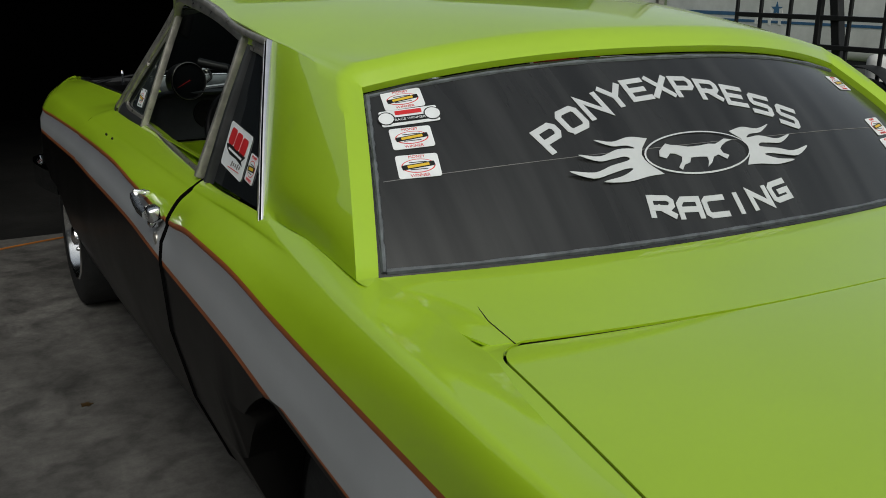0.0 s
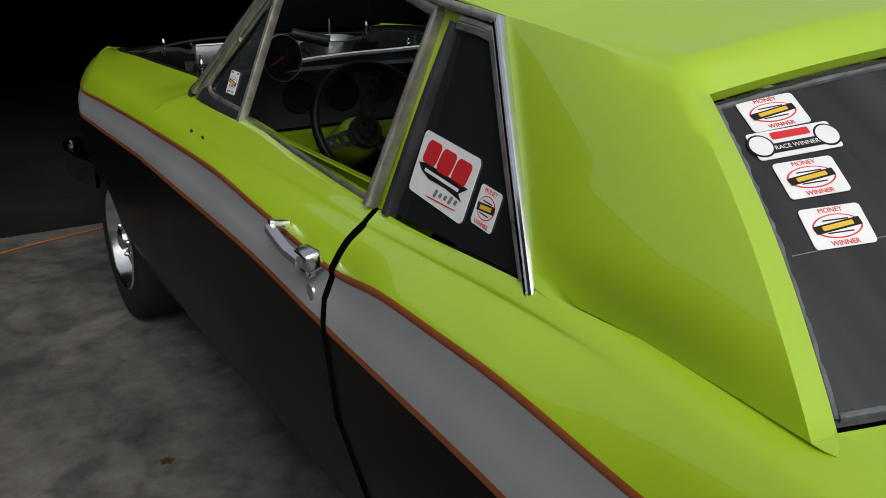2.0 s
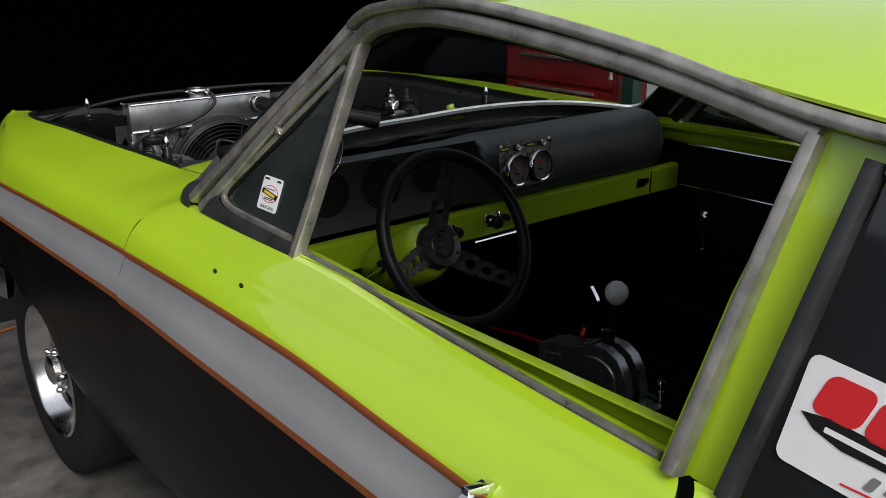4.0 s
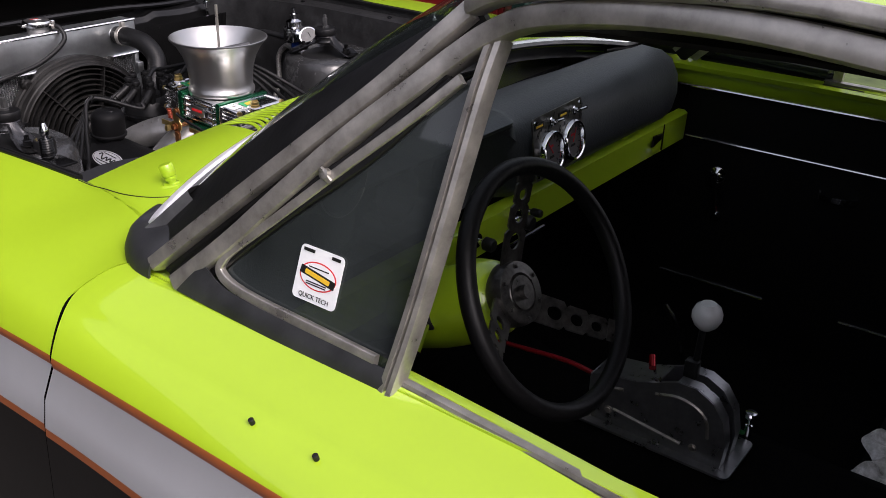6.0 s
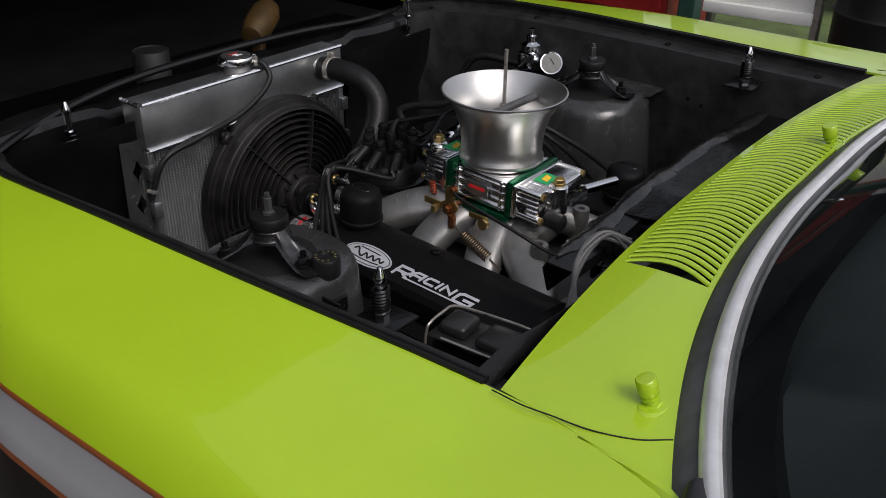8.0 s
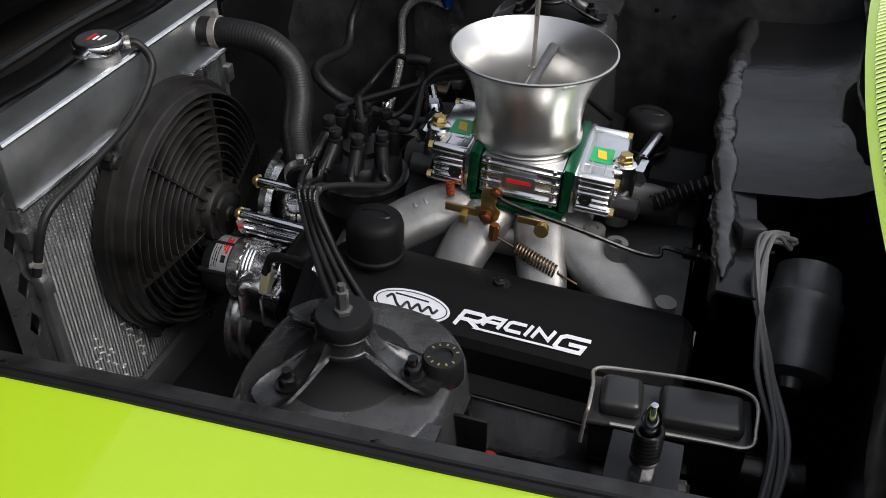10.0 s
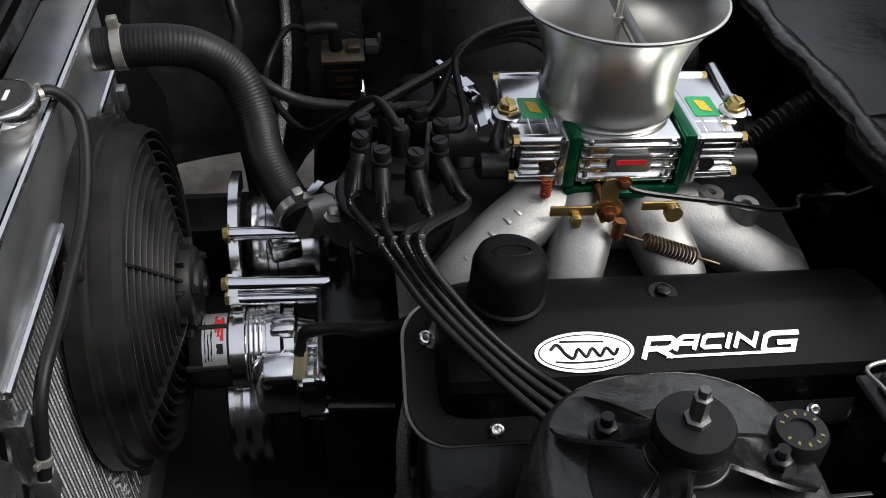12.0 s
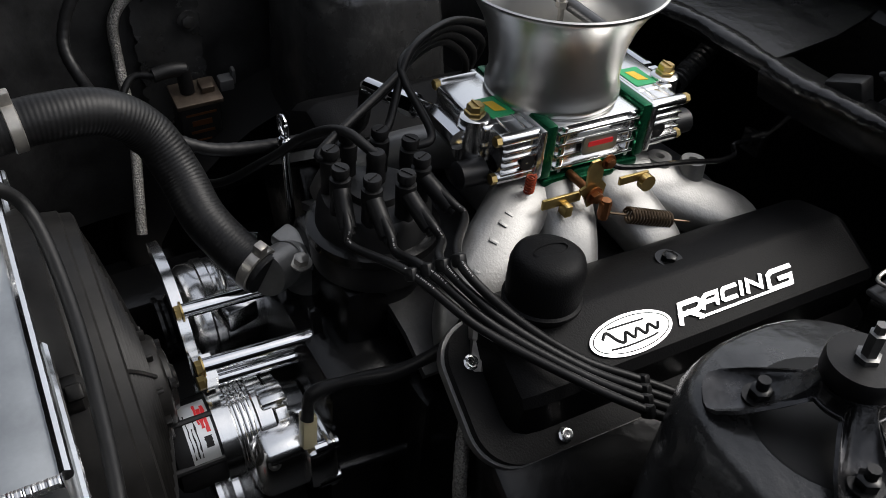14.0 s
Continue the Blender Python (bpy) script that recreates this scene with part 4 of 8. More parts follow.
def badge(name, m, w, h, parent, label, style):
    """A printed white sticker with plain shapes for its print."""
    bm = bmesh.new()
    plate(bm, rounded(w, h, min(w, h) * .10), m, .0008)
    st = part(name, bm, WHITE_VINYL, parent, label, smooth=False)

    def ink(outline, col, z=.0009, rot=0):
        b2 = bmesh.new()
        plate(b2, outline, m @ pose(0, 0, z, 0, 0, rot), .0003)
        part("print", b2, col, st, smooth=False)
    if style == "winner":
        ink(ellipse(w * .40, h * .30, 28), RED_VINYL)
        ink(ellipse(w * .37, h * .27, 28), WHITE_VINYL, .0012)
        ink(rounded(w * .78, h * .20, h * .03), BLACK_VINYL, .0015, 6)
        ink(rounded(w * .52, h * .11, h * .02), YELLOW_VINYL, .0019, 6)
        for yy in (.15, -.16):
            ink([(x, y + h * yy) for x, y in rounded(w * .42, h * .03, h * .01)], BLACK_VINYL, .0016)
        words("print", "WINNER", m @ pose(0, -h * .41, .0012), h * .17, RED_VINYL, st, .0002)
        words("print", "MONEY", m @ pose(0, h * .40, .0012), h * .17, RED_VINYL, st, .0002)
    if style == "tech":
        ink(ellipse(w * .42, h * .26, 28), RED_VINYL)
        ink(ellipse(w * .39, h * .235, 28), WHITE_VINYL, .0012)
        ink(rounded(w * .82, h * .15, h * .02), BLACK_VINYL, .0015, -8)
        ink(rounded(w * .58, h * .085, h * .02), YELLOW_VINYL, .0019, -8)
        for yy in (.14, -.13, -.17):
            ink([(x, y + h * yy) for x, y in rounded(w * .46, h * .022, h * .008)], BLACK_VINYL, .0016)
        words("print", "QUICK TECH", m @ pose(0, -h * .40, .0012), h * .125, BLACK_VINYL, st, .0002)
        for xx, ww in ((-.30, .26), (.32, .20)):
            ink([(x + w * xx, y + h * .42) for x, y in rounded(w * ww, h * .06, h * .01)], BLACK_VINYL, .0012)
    if style == "maker":
        for k, xx in enumerate((-.27, .0, .27)):
            ink([(x + w * xx + .22 * y, y + h * (.21 - .015 * k)) for x, y in rounded(w * .25, h * .38, h * .10)], RED_VINYL, .0012)
        ink([(-w * .45, -.02 * h), (-w * .30, .03 * h), (w * .44, .02 * h), (w * .32, -.12 * h), (w * .40, -.20 * h), (w * .1, -.16 * h), (-w * .2, -.18 * h), (-w * .36, -.12 * h)], BLACK_VINYL, .0012)
        ink([(x, y - h * .075) for x, y in rounded(w * .62, h * .05, h * .01)], WHITE_VINYL, .0016)
        for k in range(5):
            ink([(x + w * (-.02 + .085 * k) + .4 * y, y - h * (.31 - .012 * k)) for x, y in rounded(w * .045, h * (.13 if k in (0, 3) else .08), h * .02)], DIAL, .0012)
        ink([(x + w * .08, y - h * .41) for x, y in rounded(w * .50, h * .018, h * .006)], RED_VINYL, .0012, 4)
    if style == "race":
        for xx in (-.40, .40):
            ink([(x + w * xx, y) for x, y in ellipse(h * .40, h * .42, 20)], BLACK_VINYL, .0010)
            ink([(x + w * xx, y) for x, y in ellipse(h * .34, h * .36, 20)], WHITE_VINYL, .0013)
        ink([(x, y + h * .28) for x, y in rounded(w * .46, h * .26, h * .05)], RED_VINYL, .0012)
        ink([(x, y - h * .16) for x, y in rounded(w * .66, h * .34, h * .05)], BLACK_VINYL, .0012)
        words("print", "RACE WINNER", m @ pose(0, -h * .16, .0016), h * .21, WHITE_VINYL, st, .0002)
    return st


for px, pz, st in ((-.592, 1.186, "winner"), (-.599, 1.161, "race"), (-.616, 1.130, "winner"), (-.630, 1.090, "winner"), (.580, 1.168, "winner"), (.572, 1.082, "winner"), (.572, 1.042, "winner")):
    u, v = glass_uv(px, pz)
    lab = "white sticker with red oval and black band" if st == "winner" else "white and black race sticker with round ends"
    badge("sticker", glass_frame(u, v) @ pose(0, 0, 0, 0, 0, -4 if px < 0 else 4), .074 if st == "winner" else .105, .050 if st == "winner" else .040, back_window, lab, st)


def pane_frame(a, b, c, at_point):
    """Frame on a plane: x from a to b, normal to the outside (car's left)."""
    a, b, c = Vector(a), Vector(b), Vector(c)
    x = (b - a).normalized()
    z = x.cross(c - a).normalized()
    if z.x > 0:
        z = -z
    y = z.cross(x)
    p = Vector(at_point)
    p = p - z * (p - a).dot(z)
    return Matrix.Translation(p + z * .001) @ Matrix((x, y, z)).transposed().to_4x4()


qa, qb, qc = (-.776, -.008, .938), (-.796, -.40, .952), (-.690, -.178, 1.236)
qm = pane_frame(qa, qb, qc, (-.737, -.147, 1.020))
badge("sticker", qm @ pose(0, 0, 0, 0, 0, -6), .182, .100, car, "large white sticker with red initials shape", "maker")
qm = pane_frame(qa, qb, qc, (-.757, -.284, 1.006))
badge("sticker", qm @ pose(0, 0, 0, 0, 0, -6), .058, .058, car, "small white class winner sticker", "winner")
vm = pane_frame((-.733, 1.070, .964), (-.733, .80, .964), (-.630, .80, 1.238), (-.718, .919, 1.0225)) @ pose(0, 0, .0025)
badge("sticker", vm, .062, .058, car, "white inspection sticker on the vent window", "tech")
# faint seam scratched across the rear window
bm = bmesh.new()
tube(bm, [rear_glass(u, .45, -.0118) for u in np.linspace(-.97, .97, 30)], .0006, 5)
part("window_seam", bm, DIAL, back_window)
# grey sealant round the glass
for k, (a, b) in enumerate((((-.985, .02), (-.985, .98)), ((-.98, .025), (.98, .025)), ((-.98, .975), (.98, .975)))):
    bm = bmesh.new()
    n = 40
    pts = [rear_glass(a[0] + (b[0] - a[0]) * i / n, a[1] + (b[1] - a[1]) * i / n, -.0118) for i in range(n + 1)]
    random.seed(5 + k)
    tube(bm, pts, .006, 6, lambda t: .55 + .45 * random.random())
    part("sealant", bm, shader("grey_sealant", (.10, .11, .12), .6, var=.5, scale=30, bump=.4, bscale=90), back_window, "smeared grey sealant")

# two empty screw holes on the driver's door
for y in (.809, .897):
    bm = bmesh.new()
    lathe(bm, [(.0030, -.006), (.0030, .0050), (.0026, .0053), (0, .0053)], at(-.836, y, .9155, 0, -18, 0), 12)
    part("screw_hole", bm, BLACK_VINYL, car)

# ---- wheels, bumper, under-body ----
for y in (AXLE_F, AXLE_R):
    for sign in (-1, 1):
        w = .19 if y > 0 else .27
        r = .305 if y > 0 else .335
        m = at(sign * ((.815 if y > 0 else .79) - w / 2), y, r, 0, sign * 90, 0)
        bm = bmesh.new()
        lathe(bm, [(.17, -w / 2), (r - .03, -w / 2), (r, -w / 2 + .02), (r, w / 2 - .025), (r - .012, w / 2 - .008), (r - .04, w / 2), (.20, w / 2 - .004), (.188, w / 2 - .012), (.186, -w / 2)], m, 56)
        wheel = part("wheel", bm, TYRE, car, "black racing tyre on a polished slotted wheel")
        bm = bmesh.new()
        lathe(bm, [(.193, w / 2 - .006), (.187, w / 2 - .001), (.180, w / 2 - .008), (.172, w / 2 - .070), (.168, w / 2 - .075)], m, 56)
        rim = part("rim", bm, BILLET, wheel, "polished aluminium rim")
        bm = bmesh.new()
        lathe(bm, [(.169, w / 2 - .072), (.05, w / 2 - .070), (0, w / 2 - .070)], m, 40)
        part("barrel_back", bm, BLACK_VINYL, rim)
        bm = bmesh.new()
        lathe(bm, [(.060, w / 2 - .060), (.056, w / 2 - .030), (.045, w / 2 - .024), (.042, w / 2 - .008), (.030, w / 2 - .002), (0, w / 2)], m, 32)
        part("hub_cap", bm, BILLET, rim)
        for k in range(5):
            a = 2 * math.pi * k / 5 + .3
            bm = bmesh.new()
            rot = m @ Matrix.Rotation(a, 4, "Z")
            grid(bm, [[rot @ Vector((r, hw * s_, w / 2 - d - (.010 if abs(s_) == 1 else 0))) for s_ in (-1, -.55, .55, 1)] for r, hw, d in ((.045, .026, .030), (.08, .024, .030), (.12, .026, .042), (.155, .034, .060), (.174, .044, .068))])
            thick(part("spoke", bm, BILLET, rim, angle=30), .006)
            bm = bmesh.new()
            lathe(bm, [(.010, w / 2 - .034), (.010, w / 2 - .018), (.006, w / 2 - .012), (0, w / 2 - .012)], m @ pose(.060 * math.cos(a + .63), .060 * math.sin(a + .63), 0), 8)
            part("lug_nut", bm, CHROME, rim)
        bm = bmesh.new()
        arch_r = .37 if y > 0 else .46
        rows = []
        for a in np.linspace(0, math.pi, 21):
            rows.append([(sign * x, y + arch_r * math.cos(a), .30 + arch_r * math.sin(a)) for x in (.45, .78)])
        grid(bm, rows)
        part("wheel_arch", bm, BLACK_VINYL, car)
bm = bmesh.new()
block(bm, (1.55, 1.9, .03), at(0, .30, .26), .01)
part("floor_pan", bm, BLACK_PAINT, car, "black floor pan")
bm = bmesh.new()
sweep(bm, spline([(-.80, 2.38, .47), (-.845, 2.52, .48), (-.86, 2.66, .49), (-.80, 2.76, .50), (-.5, 2.82, .50), (0, 2.84, .50), (.5, 2.82, .50), (.80, 2.76, .50), (.86, 2.66, .49), (.845, 2.52, .48), (.80, 2.38, .47)], 6),
      [(-.01, -.05), (.008, -.05), (.016, -.02), (.016, .03), (.006, .05), (-.01, .05)])
part("front_bumper", bm, CHROME, car, "chrome front bumper with wrapped ends")
bm = bmesh.new()
grid(bm, [[(.70 * u, 2.68 + .02 * (1 - u * u), z) for u in np.linspace(-1, 1, 15)] for z in (.35, .60, .885)])
thick(part("front_panel", bm, BLACK_PAINT, car, "black front panel"), .01)

# ---- engine bay shell ----
for sign in (-1, 1):
    # flange along the fender, with rubber edge
    bm = bmesh.new()
    rows = []
    for y in np.linspace(1.53, 2.68, 26):
        x, z = curve_at(INNER, y)
        rows.append([(-sign * a, y, b) for a, b in ((x + .002, z - .004), (x + .006, z - .020), (x + .045, z - .026), (x + .052, z - .05), (x + .06, z - .16), (x + .065, .62), (x + .04, .40))])
    grid(bm, rows)
    thick(part("inner_fender", bm, APRON_BLACK, car, "satin black inner fender apron", angle=30), .003)
    bar("hood_edge_rubber", [(-sign * (curve_at(INNER, y)[0] + .004), y, curve_at(INNER, y)[1] + .001) for y in np.linspace(1.54, 2.67, 14)], .012, .008, RUBBER, "black rubber hood seal strip", (0, 0, 1), 0)
    for k, y in enumerate((1.62, 1.95, 2.30, 2.60)):
        x, z = curve_at(INNER, y)
        bm = bmesh.new()
        bolt(bm, at(-sign * (x + .026), y, z - .024), .007, .006)
        part("fender_bolt", bm, BAY_BLACK, car)
    # shock tower
    bm = bmesh.new()
    rows = []
    cx, cy = .455, 2.04
    prof = [(.098, .848, 0), (.105, .842, 0), (.112, .825, .004), (.118, .76, .010), (.125, .66, .020), (.130, .52, .03), (.13, .40, .03)]
    for r, z, o in prof:
        rows.append([(sign * (cx + o * .2 + r * 1.05 * math.copysign(abs(math.cos(a)) ** .75, math.cos(a))), cy + r * 1.0 * math.copysign(abs(math.sin(a)) ** .8, math.sin(a)), z) for a in np.linspace(0, 2 * math.pi, 36, endpoint=False)])
    vs = grid(bm, rows, closed=True)
    bm.faces.new(vs[0])
    part("shock_tower", bm, TOWER_BLACK, car, "satin black shock tower dome", angle=50)
    bm = bmesh.new()
    rows = [[(sign * x, y, z) for y in np.linspace(1.93, 2.13, 9)] for x, z in ((.50, .846), (.56, .842), (.61, .836), (.63, .80))]
    grid(bm, rows)
    thick(part("tower_plate", bm, TOWER_BLACK, car, "black reinforcing plate"), .004)
    bm = bmesh.new()
    lathe(bm, [(.066, .8480), (.064, .8492), (0, .8494)], at(sign * .452, 2.045, 0), 40)
    part("tower_opening", bm, BLACK_VINYL, car)
    # three-legged shock mount
    bm = bmesh.new()
    top = Vector((sign * .452, 2.045, .884))
    legs = [math.atan2(ey - top.y, ex - top.x) for ex, ey in ((sign * .512, 2.085), (sign * .455, 1.970), (sign * .410, 2.095))]
    rows = []
    for q in np.linspace(0, 1, 16):
        row = []
        for a in np.linspace(0, 2 * math.pi, 120, endpoint=False):
            off = min((abs((a - l + math.pi) % (2 * math.pi) - math.pi) for l in legs))
            lobe = math.exp(-(off / .33) ** 6)
            rb = .031 + .070 * lobe
            zb = .8565 + .026 * (1 - lobe)
            rim = .004 * math.exp(-((off - .27) / .05) ** 2) * math.sin(math.pi * min(1, q * 1.1))
            zt = .897 - (.897 - zb) * (1 - (1 - q) ** 3.0) + rim
            row.append((top.x + (.026 + (rb - .026) * q) * math.cos(a), top.y + (.026 + (rb - .026) * q) * math.sin(a), zt))
        rows.append(row)
    grid(bm, rows, closed=True)
    lathe(bm, [(.026, .888), (.027, .896), (.025, .899), (.018, .900)], at(top.x, top.y, 0), 28)
    mount = part("shock_mount", bm, BAY_BLACK if sign > 0 else shader("worn_black_steel", (.05, .05, .052), .26, metal=.75, var=.7, scale=30, rvar=.14, bump=.25, bscale=60), car, "worn three-legged shock absorber mount", angle=40)
    thick(mount, .003)
    bm = bmesh.new()
    lathe(bm, [(.027, .898), (.0285, .900), (.0285, .913), (.027, .916), (.012, .917)], at(top.x, top.y, 0), 32)
    part("bushing", bm, RUBBER, mount)
    bm = bmesh.new()
    lathe(bm, [(.0095, .914), (.0095, .921), (.0062, .922), (.0065, .942), (.0042, .943), (.0042, .950)], at(top.x, top.y, 0), 6)
    part("stud", bm, shader("dull_stud_steel", (.15, .15, .148), .36, metal=.8, var=.3, scale=60), mount, "bare steel threaded stud")
    for ex, ey in ((sign * .508, 2.082), (sign * .455, 1.974), (sign * .414, 2.092)):
        bm = bmesh.new()
        bolt(bm, at(ex, ey, .860), .009, .010)
        lathe(bm, [(.005, .008), (.005, .020)], at(ex, ey, .860), 10)
        part("mount_nut", bm, BAY_BLACK, mount)
    # hood pin at the rear
    bm = bmesh.new()
    block(bm, (.07, .06, .004), at(sign * .54, 1.745, .900, 0, 0, 0), .001)
    block(bm, (.004, .06, .05), at(sign * .575, 1.745, .877), .001)
    pin = part("hood_pin", bm, BAY_BLACK, car, "hood pin on a small bracket")
    bm = bmesh.new()
    lathe(bm, [(.0105, .902), (.0105, .912)], at(sign * .54, 1.745, 0), 6)
    rod(bm, (sign * .54, 1.745, .902), (sign * .54, 1.745, .955), .006, 12)
    lathe(bm, [(.0065, .952), (.0085, .957), (.0075, .963), (.003, .974), (0, .975)], at(sign * .54, 1.745, 0), 14)
    part("pin", bm, CHROME, pin)
    bm = bmesh.new()
    tube(bm, [(sign * .54 + .010 * math.cos(a), 1.745 + .010 * math.sin(a), .912 + .034 * a / 50) for a in np.linspace(0, 50, 160)], .0022, 6)
    part("spring", bm, BAY_BLACK, pin)
    # front pin
    bm = bmesh.new()
    px, py = (.520, 2.620) if sign > 0 else (-.432, 2.605)
    rod(bm, (px, py, .865), (px, py, .935), .006, 12)
    lathe(bm, [(.0065, .932), (.0085, .937), (.0075, .943), (.003, .956), (0, .957)], at(px, py, 0), 14)
    lathe(bm, [(.011, .893), (.011, .901)], at(px, py, 0), 6)
    part("hood_pin", bm, CHROME, car, "front hood pin")

# firewall, front support, bay floor
bm = bmesh.new()
rows = []
for z, y in ((.94, 1.545), (.925, 1.53), (.90, 1.535), (.885, 1.55), (.70, 1.545), (.52, 1.56), (.40, 1.66), (.34, 1.80)):
    rows.append([(x, y + .02 * math.sin(x * 9), z + .004 * math.sin(x * 31)) for x in np.linspace(-.63, .63, 33)])
grid(bm, rows)
thick(part("firewall", bm, BAY_BLACK, car, "satin black firewall with seam sealer"), .004)
rows = [[(x, y + .010 * math.sin(x * 7), z + .003 * math.sin(x * 23)) for x in np.linspace(-.02, .60, 26)] for y, z in ((1.53, .905), (1.56, .885), (1.60, .872), (1.66, .866), (1.715, .862), (1.722, .850), (1.712, .835))]
bm = bmesh.new()
grid(bm, rows)
thick(part("firewall_shelf", bm, BAY_BLACK, car, "satin black shelf along the firewall", angle=50), .004)
bm = bmesh.new()
grid(bm, [[(x, y + .010 * math.sin(x * 7), z + .003 * math.sin(x * 23)) for x in np.linspace(-.235, -.02, 12)] for y, z in ((1.668, .846), (1.672, .860), (1.715, .862), (1.722, .850), (1.712, .815))])
thick(part("firewall_lip", bm, BAY_BLACK, car, "black folded lip along the firewall", angle=50), .004)
bm = bmesh.new()
random.seed(3)
rows = []
for i, x in enumerate(np.linspace(-.215, .58, 120)):
    fade = min(1, .12 + (x + .215) / .07)
    w = (.013 + .003 * math.sin(i * .37) + .002 * random.random()) * fade
    y0, z0 = 1.710 + .010 * math.sin(x * 7) + random.uniform(-.0012, .0012), .865 + .003 * math.sin(x * 23)
    rows.append([(x, y0 - w, z0 - .003), (x, y0 - w * .5, z0 + (.0025 + .0012 * random.random()) * fade), (x, y0 + w * .2, z0 + (.0025 + .0012 * random.random()) * fade), (x, y0 + w, z0 + .002), (x, y0 + w * 1.1, z0 - .010)])
grid(bm, rows)
part("seam_sealer", bm, shader("painted_seam_sealer", (.012, .012, .012), .20, var=.5, scale=40, bump=.5, bscale=45, spec=.6), car, "rough black-painted seam sealer along the firewall", angle=180)
bm = bmesh.new()
rows = []
for y, z in ((2.62, .80), (2.625, .885), (2.635, .900), (2.65, .896), (2.67, .905), (2.69, .906), (2.70, .89)):
    rows.append([(x, y + .03 * math.cos(x * 2.2), z + (.012 if abs(x) > .34 else 0) + .003 * math.sin(x * 25)) for x in np.linspace(-.64, .64, 45)])
grid(bm, rows)
thick(part("radiator_support", bm, BAY_BLACK, car, "satin black radiator support panel", angle=30), .004)
bm = bmesh.new()
tube(bm, spline([(-.62, 2.60, .885), (-.45, 2.66, .912), (-.25, 2.69, .932), (.0, 2.70, .935), (.22, 2.69, .934), (.40, 2.68, .925), (.6, 2.70, .92)], 6), .008, 8)
part("support_tube", bm, BAY_BLACK, car)
bm = bmesh.new()
grid(bm, [[(x, y, .33 + .01 * math.sin(x * 8 + y * 5)) for x in np.linspace(-.62, .62, 9)] for y in np.linspace(1.6, 2.8, 9)])
part("bay_floor", bm, BLACK_VINYL, car)
for sign in (-1, 1):
    bm = bmesh.new()
    block(bm, (.09, 1.2, .12), at(sign * .36, 2.2, .42), .01)
    part("frame_rail", bm, BAY_BLACK, car)
    bm = bmesh.new()
    grid(bm, [[(sign * x, 2.60 + .015 * math.sin(z * 20), z) for x in np.linspace(.27, .62, 6)] for z in np.linspace(.35, .89, 8)])
    thick(part("support_side", bm, BAY_BLACK, car), .004)

# ---- radiator and fan ----
RX, RY = -.048, 2.59
radiator = thing("radiator", "bare aluminium racing radiator with welded top tank", "radiator")
bm = bmesh.new()
block(bm, (.53, .062, .092), at(RX, RY, .879), .004)
part("top_tank", bm, RADALU, radiator, "dull aluminium top tank", angle=30)
bm = bmesh.new()
block(bm, (.53, .062, .07), at(RX, RY, .365), .004)
part("bottom_tank", bm, RADALU, radiator)
for k, (a, b) in enumerate((((RX - .262, RY - .032, .9255), (RX + .262, RY - .032, .9255)), ((RX - .262, RY - .033, .8335), (RX + .262, RY - .033, .8335)), ((RX - .265, RY - .03, .925), (RX - .265, RY + .03, .925)))):
    bm = bmesh.new()
    random.seed(k)
    n = 120
    tube(bm, [Vector(a).lerp(Vector(b), i / n) for i in range(n + 1)], .0045, 8, lambda t: .95 + .1 * random.random())
    part("weld_bead", bm, BILLET, radiator, "bright weld bead")
bm = bmesh.new()
n = 74
block(bm, (.0026, .044, .43), at(0, RY, .617))
first = part("core_tube", bm, RADALU, radiator)
first.location.x = RX - .25
for k in range(1, n + 1):
    tb = new("core_tube", first.data)
    tb.parent = radiator
    tb.location.x = RX - .25 + .50 * k / n
bm = bmesh.new()
rows = []
for i in range(141):
    z = .405 + .425 * i / 140
    o = .0035 * (1 if i % 2 else -1)
    rows.append([(RX - .25 + .50 * j / n, RY - .018 + .003 * (1 if (j + i) % 2 else -1), z + .001 * (1 if j % 2 else -1)) for j in range(n + 1)])
grid(bm, rows)
FINS = shader("radiator_fins", (.46, .46, .47), .42, metal=.6, var=.35, scale=60)
part("fin_core", bm, FINS, radiator, "fine grey cooling fins", smooth=False)
random.seed(21)
bm = bmesh.new()
for cx, cz in ((-.245, .53), (-.225, .50), (-.235, .465), (-.165, .52), (-.15, .47), (-.20, .44)):
    for k in range(8):
        block(bm, (.004 + .003 * random.random(), .002, .002), at(cx + random.gauss(0, .006), RY - .0235, cz + .012 * (k - 4) * .6 + random.gauss(0, .003), 0, 25, 0))
# bent fin ends; the glint off their metal is put in as near-white colour
tagged(part("bent_fins", bm, shader("glint_white_fins", (.85, .85, .86), .5, metal=.1), radiator), "bright bent fin ends", kind="stuff")
for sx in (-1, 1):
    bm = bmesh.new()
    block(bm, (.014, .062, .43), at(RX + sx * .258, RY, .617), .002)
    for z in (.79, .71, .5, .45):
        block(bm, (.020, .02, .03), at(RX + sx * .262, RY - .03, z), .003)
    part("side_channel", bm, RADALU, radiator)
bm = bmesh.new()
m = at(-.054, 2.592, .924)
lathe(bm, [(.028, 0), (.026, .012), (.027, .013), (.027, .018)], m, 28)
cap = part("filler_neck", bm, CASTALU, radiator, "welded filler neck")
bm = bmesh.new()
lathe(bm, [(.030, .017), (.035, .019), (.036, .022), (.036, .029), (.034, .0325), (.031, .033), (0, .0334)], m, 36)
for sx in (-1, 1):
    block(bm, (.020, .022, .008), m @ pose(sx * .036, 0, .026, 0, sx * 14, 0), .003)
part("cap", bm, BILLET, radiator, "radiator pressure cap with black label")
bm = bmesh.new()
lathe(bm, [(.0305, .0334), (.0300, .0342), (0, .0345)], m, 32)
